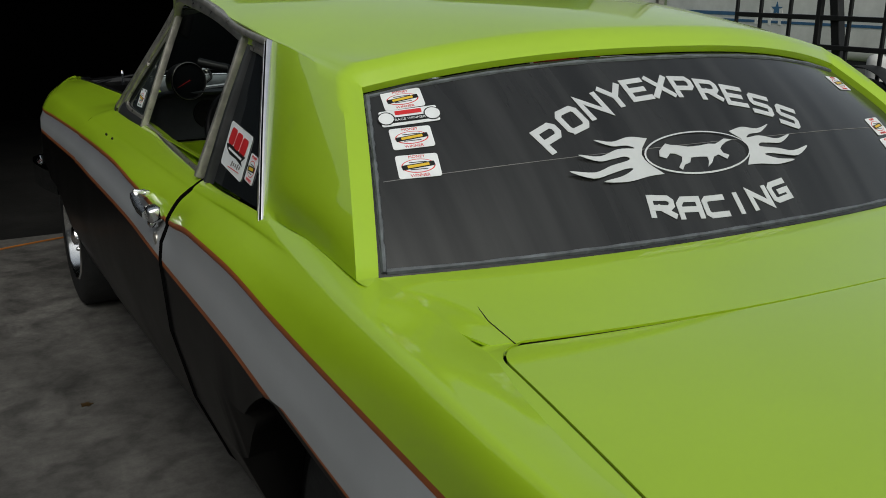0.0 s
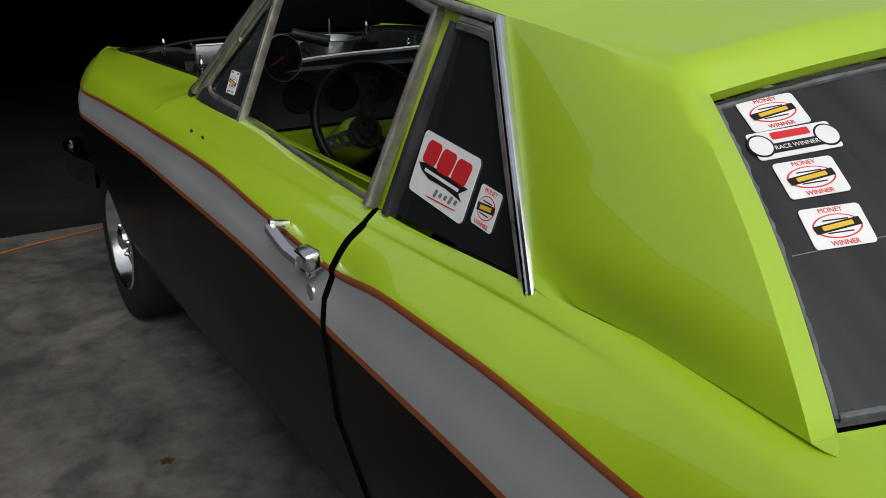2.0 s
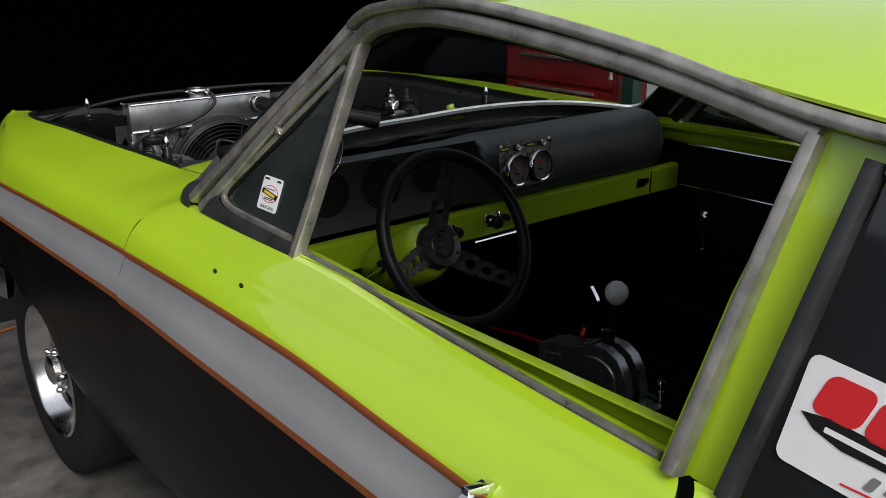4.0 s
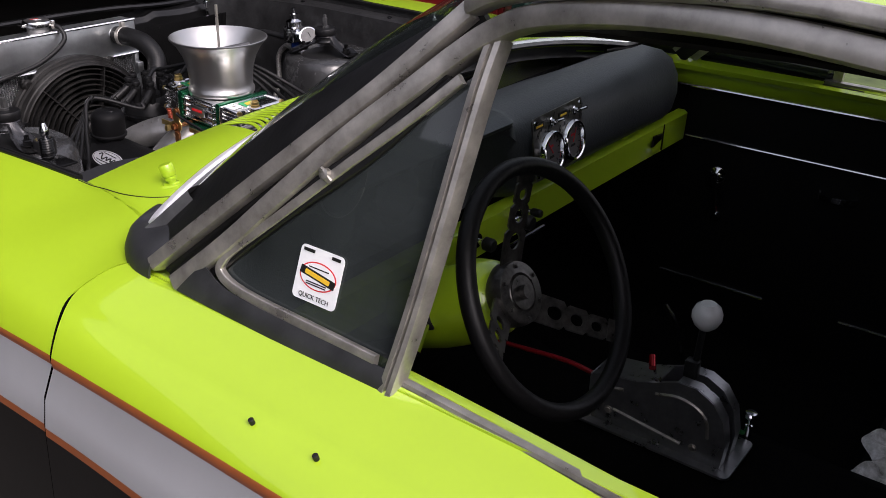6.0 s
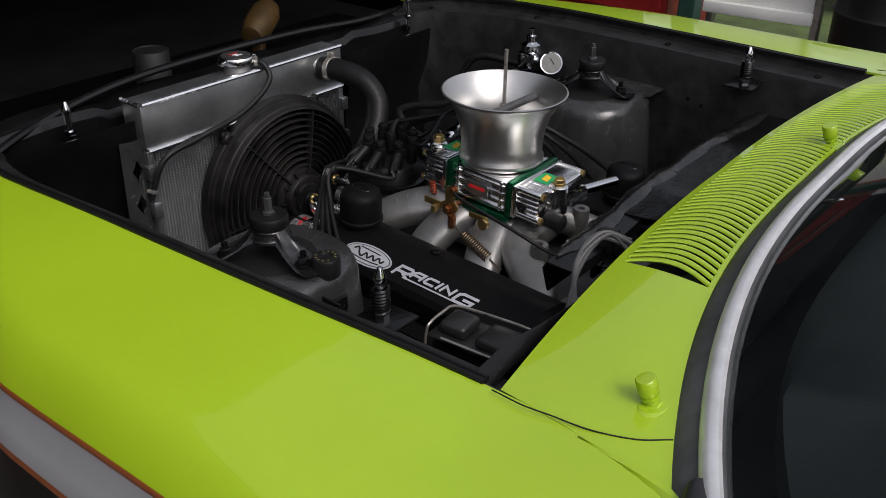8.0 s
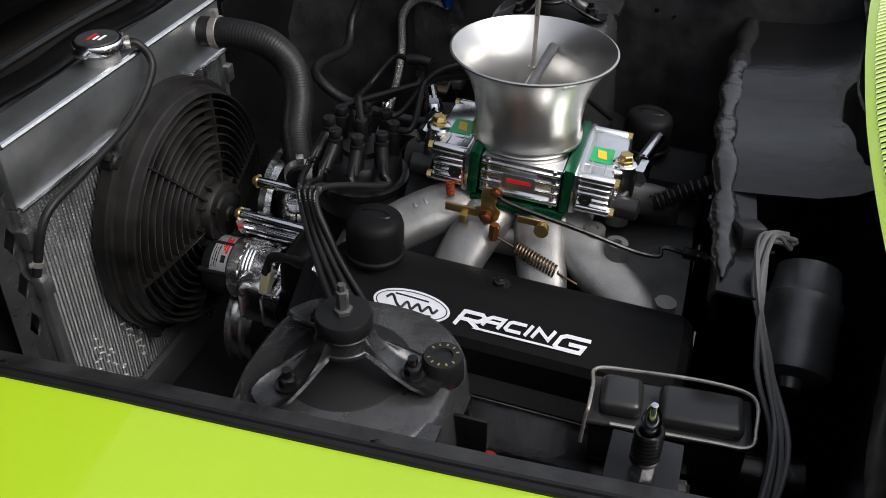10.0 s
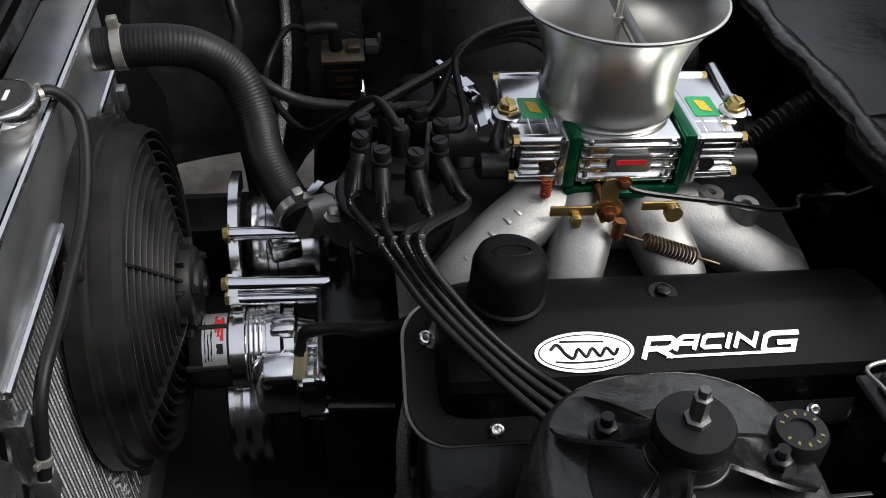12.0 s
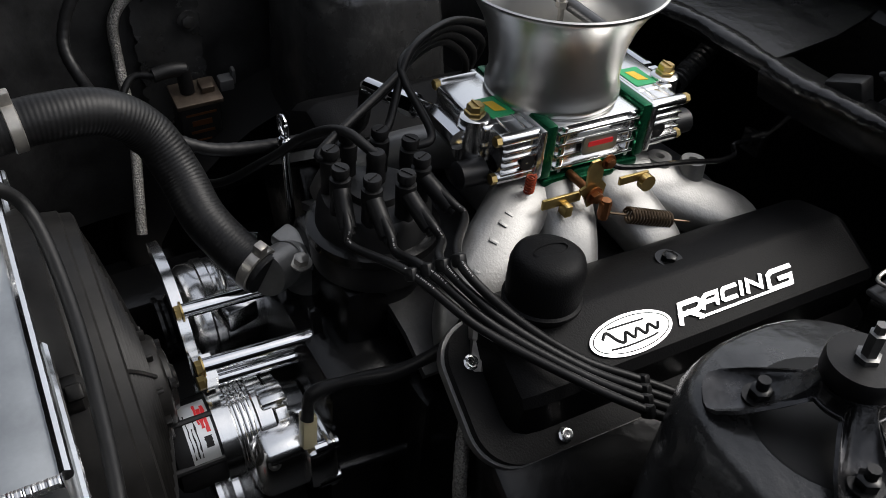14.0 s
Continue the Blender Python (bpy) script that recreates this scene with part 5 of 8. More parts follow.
part("cap_label", bm, shader("dark_cap_label", (.035, .034, .034), .4, var=.5, scale=60), radiator)
for k, (xx, ww) in enumerate(((0, .022), (-.006, .014), (.004, .018))):
    bm = bmesh.new()
    plate(bm, [(x + xx * .3, y + .008 - .008 * k) for x, y in rounded(ww, .004, .001)], m @ pose(0, 0, .0346), .0004)
    part("cap_print", bm, RED_VINYL if k == 0 else WHITE_VINYL, radiator, smooth=False)
bm = bmesh.new()
tube(bm, spline([(-.030, 2.575, .940), (-.015, 2.555, .938), (-.02, 2.535, .905), (-.10, 2.528, .862), (-.21, 2.532, .838), (-.29, 2.54, .815), (-.325, 2.55, .74)], 8), .0062, 10)
overflow = tagged(part("overflow_hose", bm, RUBBER, None), "thin black rubber overflow hose on the radiator", "hose")
for a, b in (((-.0255, 2.569, .940), (-.0195, 2.561, .9395)), ((-.318, 2.547, .760), (-.321, 2.548, .750))):
    bm = bmesh.new()
    lathe(bm, [(.0064, 0), (.0074, .0005), (.0074, .007), (.0064, .0075)], aim(a, b), 20)
    block(bm, (.005, .008, .006), aim(a, b) @ pose(0, .009, .0035), .001)
    part("hose_clip", bm, STAINLESS, overflow, "small steel hose clip")
bm = bmesh.new()
rod(bm, (.154, 2.57, .890), (.156, 2.53, .890), .0235, 24)
part("inlet_neck", bm, RADALU, radiator)
bm = bmesh.new()
lathe(bm, [(.012, 0), (.012, .012), (.008, .013), (.008, .02)], at(-.28, 2.548, .43, 90, 0, 0), 6)
part("drain_plug", bm, BILLET, radiator)
bm = bmesh.new()
lathe(bm, [(.010, 0), (.010, .012), (.006, .014)], at(-.20, 2.55, .40, 90, 0, 0), 12)
part("sensor", bm, RED_VINYL, radiator, "small red plug")

bm = bmesh.new()
holes = [(.010, .80, .022), (.002, .73, .022), (.010, .665, .022), (.004, .58, .018), (.012, .50, .018)]
zs = [.86]
for _, z, r in holes:
    zs += [z + r, z, z - r]
zs += [.42]
for half in (0, 1):
    rows = []
    for z in zs:
        hole = next((h for h in holes if abs(h[1] - z) < h[2] - .004), None)
        x0, x1 = -.372 + .03 * (z - .42), -.322 + .03 * (z - .42)
        mid = (x0 + x1) / 2
        gap = .011 if hole else 0
        rows.append([(x0, 2.575, z), ((x0 + mid) / 2, 2.568, z), (mid - gap, 2.566, z)] if half == 0 else [(mid + gap, 2.566, z), ((x1 + mid) / 2, 2.568, z), (x1, 2.575, z)])
    grid(bm, rows)
bmesh.ops.remove_doubles(bm, verts=bm.verts, dist=.0004)
thick(part("support_bracket", bm, TOWER_BLACK, car, "slotted black steel bracket beside the radiator", angle=60), .003)
fan = thing("cooling_fan", "dusty black plastic electric cooling fan with round guard", "fan")
FC = Vector((.0, 2.545, .652))
FM = at(*FC, 90, 0, 0)
DUSTY = shader("dusty_black_plastic", (.0105, .0100, .0095), .42, var=.8, scale=14, rvar=.15, bump=.1, bscale=70, spec=.2)
bm = bmesh.new()
lathe(bm, [(.209, -.014), (.210, .006), (.206, .008), (.205, .012), (.199, .014), (.197, .030), (.194, .032), (.192, .042), (.1885, .044), (.186, .041), (.185, .02), (.19, -.012)], FM, 72)
part("shroud", bm, DUSTY, fan, "dusty black fan shroud")


def guard_z(r):
    """Height of the domed guard at radius r."""
    return .037 + .040 * (1 - r / .19) ** .8


for k in range(9):
    r = .178 - k * .0135
    bm = bmesh.new()
    n = 64
    path = [FM @ Vector((r * math.cos(2 * math.pi * i / n), r * math.sin(2 * math.pi * i / n), guard_z(r))) for i in range(n + 1)]
    sweep(bm, path, [(-.0011, -.013), (.0011, -.013), (.0016, .001), (.0008, .0022), (-.0008, .0022), (-.0016, .001)], up=(0, -1, 0), cap=False)
    part("guard_ring", bm, DUSTY, fan)
for k in range(6):
    a = 2 * math.pi * k / 6 + .15
    bm = bmesh.new()
    sweep(bm, [FM @ Vector((r * math.cos(a), r * math.sin(a), guard_z(r))) for r in (.05, .085, .12, .155, .19)], [(-.0016, -.014), (.0016, -.014), (.0016, .0045), (-.0016, .0045)], up=(0, -1, 0))
    part("guard_spoke", bm, DUSTY, fan)
for k in range(10):
    a = 2 * math.pi * k / 10
    bm = bmesh.new()
    rows = []
    for r in np.linspace(.05, .18, 6):
        tw = radians(38 - 100 * (r - .05))
        c = .028 + .12 * (r - .05)
        rows.append([FM @ (Matrix.Rotation(a + .6 * (r - .05), 4, "Z") @ Vector((r, c * s * math.cos(tw), .004 + .8 * c * s * math.sin(tw)))) for s in (-1, 0, 1)])
    grid(bm, rows)
    thick(part("blade", bm, BLACK_VINYL, fan), .002)
bm = bmesh.new()
lathe(bm, [(.066, .040), (.065, .060), (.060, .064), (.052, .066), (.050, .078), (.047, .081), (.036, .082), (.034, .087), (.026, .089), (.014, .089), (.012, .093), (0, .094)], FM, 40)
for k in range(10):
    a = 2 * math.pi * k / 10
    block(bm, (.012, .004, .012), FM @ Matrix.Rotation(a, 4, "Z") @ pose(.056, 0, .068), .001)
for k in range(3):
    a = 2 * math.pi * k / 3 + .4
    bolt(bm, FM @ pose(.041 * math.cos(a), .041 * math.sin(a), .082), .005, .006)
part("motor", bm, DUSTY, fan, "black fan motor hub")
for x, z in ((-.134, .809), (.107, .818), (-.125, .492), (.125, .492)):
    bm = bmesh.new()
    d = Vector((x, 0, z - .652)).normalized()
    p = Vector((x, 2.545, z))
    block(bm, (.03, .014, .014), Matrix.Translation((p + Vector((FC.x + d.x * .215, 2.545, .652 + d.z * .215))) / 2) @ Matrix.Rotation(-math.atan2(d.z, d.x), 4, "Y"), .003)
    lathe(bm, [(.014, -.004), (.016, .0), (.016, .012), (.010, .018)], at(p.x, 2.553, p.z, 90, 0, 0), 16)
    part("mounting_ear", bm, DUSTY, fan)

# ---- upper hose ----
bm = bmesh.new()
hose_path = spline([(.154, 2.555, .890), (.157, 2.50, .892), (.165, 2.445, .880), (.165, 2.405, .845), (.140, 2.385, .80), (.10, 2.375, .765), (.06, 2.352, .735), (.030, 2.335, .723)], 60)
n = len(hose_path)
tube(bm, hose_path, .0245, 26, lambda t: 1 + .005 * math.sin(t * 520))
hose = tagged(part("radiator_hose", bm, RUBBER, None, angle=60), "ribbed black rubber upper radiator hose", "hose")
for a, b in (((.155, 2.535, .891), (.156, 2.522, .8915)), ((.046, 2.344, .729), (.037, 2.339, .726))):
    bm = bmesh.new()
    lathe(bm, [(.0255, 0), (.0268, .001), (.0268, .012), (.0255, .013)], aim(a, b), 32)
    block(bm, (.012, .018, .012), aim(a, b) @ pose(.0, .030, .0065), .002)
    part("hose_clamp", bm, STAINLESS, hose, "steel worm hose clamp")

# ---- engine ----
ENG = pose(.03, 1.975, .80, 3.5, 0, 1.2)


def el(x, y, z):
    """A place of the engine in the world: x to the car's right, y ahead, z up from the carburettor's base."""
    return ENG @ Vector((x, y, z))


WRINKLE = shader("black_wrinkle_finish", (.0045, .0045, .0048), .50, var=.15, scale=60, bump=.14, bscale=500, spec=.11)
engine = thing("engine", "black and cast aluminium V8 engine", "engine")
COVER = ((-.150, -.075), (-.158, -.056), (-.172, -.046), (-.190, -.041), (-.222, -.034), (-.230, -.036), (-.286, -.065), (-.292, -.076), (-.286, -.112), (-.284, -.122), (-.284, -.132))
for s in (-1, 1):
    bm = bmesh.new()
    ends = [(-.262, .80), (-.258, .92), (-.246, 1), (.188, 1), (.205, .97), (.216, .88), (.221, .74), (.223, .55)]
    cx, cz = -.228, -.128
    rows = [[ENG @ Vector((-s * -1 * 0 + (s * -1) * (cx + (x - cx) * k), y, cz + (z - cz) * k)) for x, z in COVER] for y, k in ends]
    vs = grid(bm, rows)
    bm.faces.new(vs[0])
    bm.faces.new(list(reversed(vs[-1])))
    cover = part("valve_cover", bm, WRINKLE, engine, "black wrinkle-finish valve cover", angle=28)
    bm = bmesh.new()
    FL = ENG @ pose(s * .226, 0, -.100, 0, s * 33, 0)
    outline = [(-.086, -.262), (.062, -.262)]
    for cx, a0 in ((.022, 0), (-.041, 90)):
        outline += [(cx + (.040 if a0 == 0 else .045) * math.cos(radians(a0 + a)), .208 + .045 * math.sin(radians(a0 + a))) for a in range(0, 91, 10)]
    plate(bm, [(-s * x, y) for x, y in (outline if s < 0 else reversed(outline))], FL, .011)
    part("cover_flange", bm, WRINKLE, cover)
    bm = bmesh.new()
    plate(bm, [(-s * (x * 1.03 + .001), y * 1.012) for x, y in (outline if s < 0 else reversed(outline))], FL @ pose(0, 0, -.012), .0115)
    part("head_rail", bm, CASTALU, cover, "bare edge of the cylinder head")
    for x, y in ((.0215, .232), (-.074, .167), (-.074, .010), (-.074, -.17)):
        bm = bmesh.new()
        lathe(bm, [(.0078, 0), (.0078, .003), (.0058, .004), (.0058, .0075), (.003, .008), (0, .0065)], FL @ pose(-s * x, y, .011), 12)
        part("cover_screw", bm, MACHINED, cover)
    bm = bmesh.new()
    bolt(bm, ENG @ pose(s * .204, -.013, -.040), .0085, .008)
    lathe(bm, [(.015, -.002), (.015, .0015)], ENG @ pose(s * .204, -.013, -.038), 20)
    part("cover_bolt", bm, BAY_BLACK, cover)
    bm = bmesh.new()
    by = .15 if s < 0 else -.15
    lathe(bm, [(.033, -.040), (.034, -.032), (.0395, -.031), (.0395, -.027), (.0365, -.025), (.0375, -.010), (.0370, .012), (.034, .021), (.027, .026), (.014, .028), (0, .029)], ENG @ pose(s * .208, by + .004, .002), 40)
    br = part("breather_cap", bm, WRINKLE, engine, "round black crankcase breather")
    bm = bmesh.new()
    mo = ENG @ pose(s * .208, by + .004, .0294)
    grid(bm, [[mo @ Vector((x, y, .0)) for x, y in ellipse(.0085, .020, 30)], [mo @ Vector((x, y, .0016)) for x, y in ellipse(.0075, .0185, 30)]], closed=True)
    part("emblem_ring", bm, PLASTIC, br)
    # head, block side
    bm = bmesh.new()
    block(bm, (.17, .50, .16), ENG @ pose(s * .235, -.01, -.215, 0, s * 30, 0), .01)
    part("cylinder_head", bm, BAY_BLACK, engine)
# lettering on the driver's cover
LETTER_ALU = shader("machined_letter_face", (.86, .86, .87), .40, metal=.8, var=.06, scale=60, rvar=.06)
fx = Vector((0, -1, 0))
n_face = Vector((-.032, 0, .065)).normalized()
up_face = n_face.cross(fx).normalized()
if up_face.z < 0:
    up_face = -up_face


def cover_frame(y, across=0.0):
    o = Vector((-.2635, y, -.0520)) + up_face * across
    return ENG @ (Matrix.Translation(o) @ Matrix((fx, n_face.cross(fx), n_face)).transposed().to_4x4())


bm = bmesh.new()
plate(bm, ellipse(.050, .0205, 48), cover_frame(.083, -.003), .0012)
oval = part("oval_badge", bm, LETTER_ALU, engine, "white oval badge with thin black rim and wavy black mark", smooth=False)
bm = bmesh.new()
m0 = cover_frame(.083, -.003)
grid(bm, [[m0 @ Vector((x, y, .0013)) for x, y in ellipse(.0468, .0178, 48)], [m0 @ Vector((x, y, .0016)) for x, y in ellipse(.0453, .0166, 48)]], closed=True)
for pts, r in ((((-.034, .003), (-.027, .008), (-.019, -.002), (-.012, -.006), (-.006, .003), (.001, -.005), (.008, .003), (.015, -.005), (.022, .003), (.029, -.004), (.034, .002)), .0018), (((-.030, -.009), (-.010, -.0105), (.014, -.010), (.028, -.0085)), .0011), (((-.024, .011), (-.004, .0105), (.020, .0095)), .0011)):
    tube(bm, [m0 @ Vector((p.x, p.y, .0012)) for p in spline([(a, b, 0) for a, b in pts], 5)], r, 6)
part("badge_print", bm, BLACK_VINYL, oval)
for c, y, w, h in (("R", .006, .032, .0230), ("A", -.0225, .0235, .0160), ("C", -.0490, .0225, .0160), ("I", -.0665, .0065, .0160), ("N", -.0850, .0235, .0160), ("G", -.1200, .0370, .0230)):
    block_letter(c, cover_frame(y, .0018 if h < .02 else -.0018), w, h, .0043 if h < .02 else .0050, LETTER_ALU, engine, "white raised letter", .35)
bm = bmesh.new()
plate(bm, [(-.062, -.0013), (.056, -.0013), (.056, .0013), (-.058, .0013)], cover_frame(-.060, -.0120), .0012)
part("underline", bm, LETTER_ALU, engine, smooth=False)

# block, timing cover
bm = bmesh.new()
block(bm, (.34, .52, .30), ENG @ pose(0, -.01, -.33), .02)
part("engine_block", bm, BAY_BLACK, engine)
bm = bmesh.new()
block(bm, (.26, .10, .30), ENG @ pose(0, .29, -.30), .02)
block(bm, (.16, .06, .10), ENG @ pose(0, .27, -.13), .015)
part("timing_cover", bm, BAY_BLACK, engine)

# ---- intake manifold ----
manifold = thing("intake_manifold", "sand-cast aluminium single-plane intake manifold", "manifold")
bm = bmesh.new()
block(bm, (.140, .150, .05), ENG @ pose(0, 0, -.036), .012, 3)
block(bm, (.175, .200, .05), ENG @ pose(0, 0, -.066), .022, 4)
part("plenum", bm, CASTALU, manifold)
bm = bmesh.new()
rows = [[ENG @ Vector((x, y, z)) for y in np.linspace(-.25, .25, 9)] for x, z in ((-.165, -.135), (-.12, -.115), (-.06, -.105), (0, -.10), (.06, -.105), (.12, -.115), (.165, -.135))]
grid(bm, rows)
thick(part("valley", bm, shader("dark_cast_metal", (.06, .06, .06), .5, metal=.5, var=.4, scale=20, bump=.3, bscale=80), manifold), .01)
PORTS = (.205, .065, -.065, -.195)
for s in (-1, 1):
    for k, py in enumerate(PORTS):
        bm = bmesh.new()
        sy = math.copysign(.045 if abs(py) > .1 else .022, py)
        sink = .016 if k == 3 else .008 if k == 2 else 0
        path = spline([(s * .020, sy, -.030), (s * .065, sy * 1.3 + (py - sy) * .18, -.030 - sink), (s * .105, sy + (py - sy) * .62, -.050 - sink), (s * .140, sy + (py - sy) * .93, -.085), (s * .170, py, -.135)], 7)
        w, h = .030, .0225
        prof = [(w * math.copysign(abs(math.cos(a)) ** .7, math.cos(a)), h * math.copysign(abs(math.sin(a)) ** .7, math.sin(a))) for a in np.linspace(0, 2 * math.pi, 20, endpoint=False)]
        sweep(bm, [ENG @ p for p in path], prof, up=(s * .5, 0, .9), scale=lambda t: 1.28 - .28 * t)
        part("runner", bm, CASTALU, manifold, "cast aluminium intake runner", angle=60)
        if k < 3:
            bm = bmesh.new()
            lathe(bm, [(.016, -.02), (.014, .0), (.008, .001), (.008, .012)], ENG @ pose(s * .150, (py + PORTS[k + 1]) / 2, -.105, 0, s * 25, 0), 18)
            part("boss", bm, CASTALU, manifold)
for x, y in ((-.088, -.144), (-.066, -.110), (.075, -.13)):
    bm = bmesh.new()
    lathe(bm, [(.020, -.10), (.0165, -.05), (.0150, -.026), (.0145, -.024), (.006, -.024), (.0055, -.034)], ENG @ pose(x, y, .009), 24)
    part("boss", bm, CASTALU, manifold)
bm = bmesh.new()
block(bm, (.030, .030, .006), ENG @ pose(-.090, -.215, -.105), .002)
lathe(bm, [(.016, 0), (.015, .010)], ENG @ pose(-.088, -.225, -.105), 20)
part("pad", bm, CASTALU, manifold)
for k in range(11):  # raised casting marks along the front runner
    t = k / 10
    p = spline([(-.062, .075, -.003), (-.105, .140, -.022), (-.140, .192, -.058), (-.158, .205, -.09)], 10)
    i = min(len(p) - 2, int(2 + t * (len(p) - 5)))
    d = (p[i + 1] - p[i]).normalized()
    sd = d.cross(Vector((-.5, 0, .9))).normalized()
    bm = bmesh.new()
    block(bm, (.004, .010, .002), ENG @ (Matrix.Translation(p[i] + Vector((-.003, 0, .0015))) @ Matrix((d, sd, d.cross(sd))).transposed().to_4x4()), .0006)
    if k != 5:
        part("casting_mark", bm, CASTALU, manifold)

# ---- carburettor ----
carb = thing("carburetor", "polished four-barrel carburettor with green metering blocks", "carburetor")
bm = bmesh.new()
block(bm, (.150, .132, .012), ENG @ pose(0, 0, -.006), .004)
block(bm, (.17, .05, .010), ENG @ pose(0, 0, -.004), .004)
part("base_plate", bm, GREEN_ANOD, carb, "green anodised base plate")
bm = bmesh.new()
block(bm, (.140, .112, .058), ENG @ pose(0, 0, .033), .004)
body = part("main_body", bm, BILLET, carb, "polished ribbed main body", angle=30)
for z in (.012, .026, .040, .054):
    bm = bmesh.new()
    block(bm, (.150, .108, .004), ENG @ pose(0, 0, z), .0015)
    part("body_rib", bm, BILLET, body, angle=30)
for y in (-.046, .046):
    bm = bmesh.new()
    block(bm, (.148, .006, .056), ENG @ pose(0, y, .033), .002)
    part("body_post", bm, BILLET, body, angle=30)
bm = bmesh.new()
plate(bm, rounded(.046, .022, .004), ENG @ Matrix.Translation((-.0755, .0, .035)) @ Matrix(((0, 0, -1, 0), (-1, 0, 0, 0), (0, 1, 0, 0), (0, 0, 0, 1))), .003)
nm = part("name_plate", bm, RADALU, carb, smooth=False)
bm = bmesh.new()
plate(bm, rounded(.034, .006, .002), ENG @ Matrix.Translation((-.0787, .0, .037)) @ Matrix(((0, 0, -1, 0), (-1, 0, 0, 0), (0, 1, 0, 0), (0, 0, 0, 1))), .0006)
part("plate_print", bm, RED_VINYL, nm, smooth=False)
for s in (-1, 1):
    bm = bmesh.new()
    block(bm, (.148, .014, .066), ENG @ pose(0, s * .064, .034), .003)
    part("metering_block", bm, GREEN_ANOD, carb, "green anodised metering block", angle=30)
    bm = bmesh.new()
    block(bm, (.138, .050, .052), ENG @ pose(0, s * .097, .036), .006)
    bowl = part("float_bowl", bm, BILLET, carb, "polished float bowl", angle=30)
    bm = bmesh.new()
    block(bm, (.100, .062, .030), ENG @ pose(.008, s * .101, .048), .006, 3)
    part("bowl_crown", bm, BILLET, bowl, angle=30)
    bm = bmesh.new()
    block(bm, (.150, .010, .060), ENG @ pose(0, s * .075, .034), .003)
    part("bowl_flange", bm, BILLET, bowl, angle=30)
    bm = bmesh.new()
    lathe(bm, [(.019, -.030), (.0185, -.004), (.017, 0), (.0165, .018), (.014, .020)], ENG @ pose(-.022, s * .130, .048), 24)
    part("needle_tower", bm, BILLET, bowl)
    for x, z in ((-.068, .058), (.068, .058), (-.068, .012), (.068, .012)):
        bm = bmesh.new()
        lathe(bm, [(.0068, 0), (.0068, .046), (.0060, .048)], ENG @ pose(x * .95, s * .076, z, -90 * s, 0, 0), 14)
        part("screw_boss", bm, BILLET, bowl)
    for z in (.018, .027, .036, .045):
        bm = bmesh.new()
        block(bm, (.005, .046, .0026), ENG @ pose(-.0695, s * .098, z), .001)
        part("bowl_rib", bm, BILLET, bowl)
    for y in (.088, .108):
        bm = bmesh.new()
        block(bm, (.044, .0026, .003), ENG @ pose(-.044, s * y, .0625), .001)
        part("bowl_rib", bm, BILLET, bowl)
    bm = bmesh.new()
    plate(bm, rounded(.040, .030, .003), ENG @ pose(-.020 + .01, s * .098, .0633), .0008)
    lab = part("bowl_decal", bm, shader("green_decal", (.02, .35, .12), .35), bowl, "bright green decal", smooth=False)
    bm = bmesh.new()
    plate(bm, [(-.012, -.008), (.010, -.004), (.012, .008), (-.009, .005)], ENG @ pose(-.010, s * .098, .0643), .0005)
    part("decal_print", bm, YELLOW_VINYL, lab, smooth=False)
    bm = bmesh.new()
    lathe(bm, [(.0115, .066), (.0115, .072), (.0095, .073), (.0095, .079), (.0085, .080)], ENG @ pose(-.022, s * .130, 0), 6)
    block(bm, (.015, .0022, .002), ENG @ pose(-.022, s * .130, .0805))
    part("needle_screw", bm, BRASS, bowl, "brass adjusting screw")
    for x, z in ((-.068, .058), (-.068, .012), (.068, .058), (.068, .012)):
        bm = bmesh.new()
        lathe(bm, [(.0062, .047), (.0062, .054), (.004, .0545), (0, .0545)], ENG @ pose(x * .95, s * .076, z, -90 * s, 0, 0), 6)
        part("bowl_screw", bm, BRASS, bowl)
    bm = bmesh.new()
    lathe(bm, [(.009, 0), (.009, .002), (.006, .0025), (0, .001)], ENG @ pose(-.0705, s * .090, .028, 0, -90, 0), 16)
    part("sight_plug", bm, BLACK_VINYL, bowl)
    bm = bmesh.new()
    lathe(bm, [(.015, 0), (.015, .03), (.010, .034)], ENG @ pose(-.045, s * .128, .012, -90 * s, 0, 0), 18)
    part("float_plug", bm, PLASTIC, bowl)
# velocity stack with its cross bar and post
stack = thing("velocity_stack", "flared spun aluminium velocity stack on the carburettor", "air intake")
SM = ENG @ pose(.008, .008, 0, -2.5, 0, 0)
bm = bmesh.new()
lathe(bm, [(.074, .064), (.076, .066), (.076, .074), (.0725, .078), (.073, .10), (.076, .125), (.084, .150), (.096, .172), (.1065, .184), (.1105, .188), (.1110, .1905), (.1085, .1915),
           (.1030, .186), (.092, .173), (.080, .150), (.0725, .125), (.0695, .10), (.069, .075), (.066, .064)], SM, 72)
part("bell", bm, SPUN, stack, "spun aluminium bell", angle=50)
bm = bmesh.new()
lathe(bm, [(.069, .068), (.04, .069), (0, .069)], SM, 40)
part("throat", bm, shader("throat_alloy", (.35, .34, .30), .4, metal=.7, var=.3, scale=30), stack)
bm = bmesh.new()
rod(bm, SM @ Vector((-.084, -.006, .160)), SM @ Vector((.078, -.012, .160)), .0072, 14)
part("cross_bar", bm, shader("dull_steel", (.12, .12, .12), .4, metal=.7, var=.3, scale=30), stack, "dark cross bar")
bm = bmesh.new()
rod(bm, SM @ Vector((0, 0, .07)), SM @ Vector((0, 0, .262)), .0034, 10)
lathe(bm, [(.007, .158), (.007, .165)], SM, 6)
part("post", bm, STAINLESS, stack, "threaded steel post")
bm = bmesh.new()
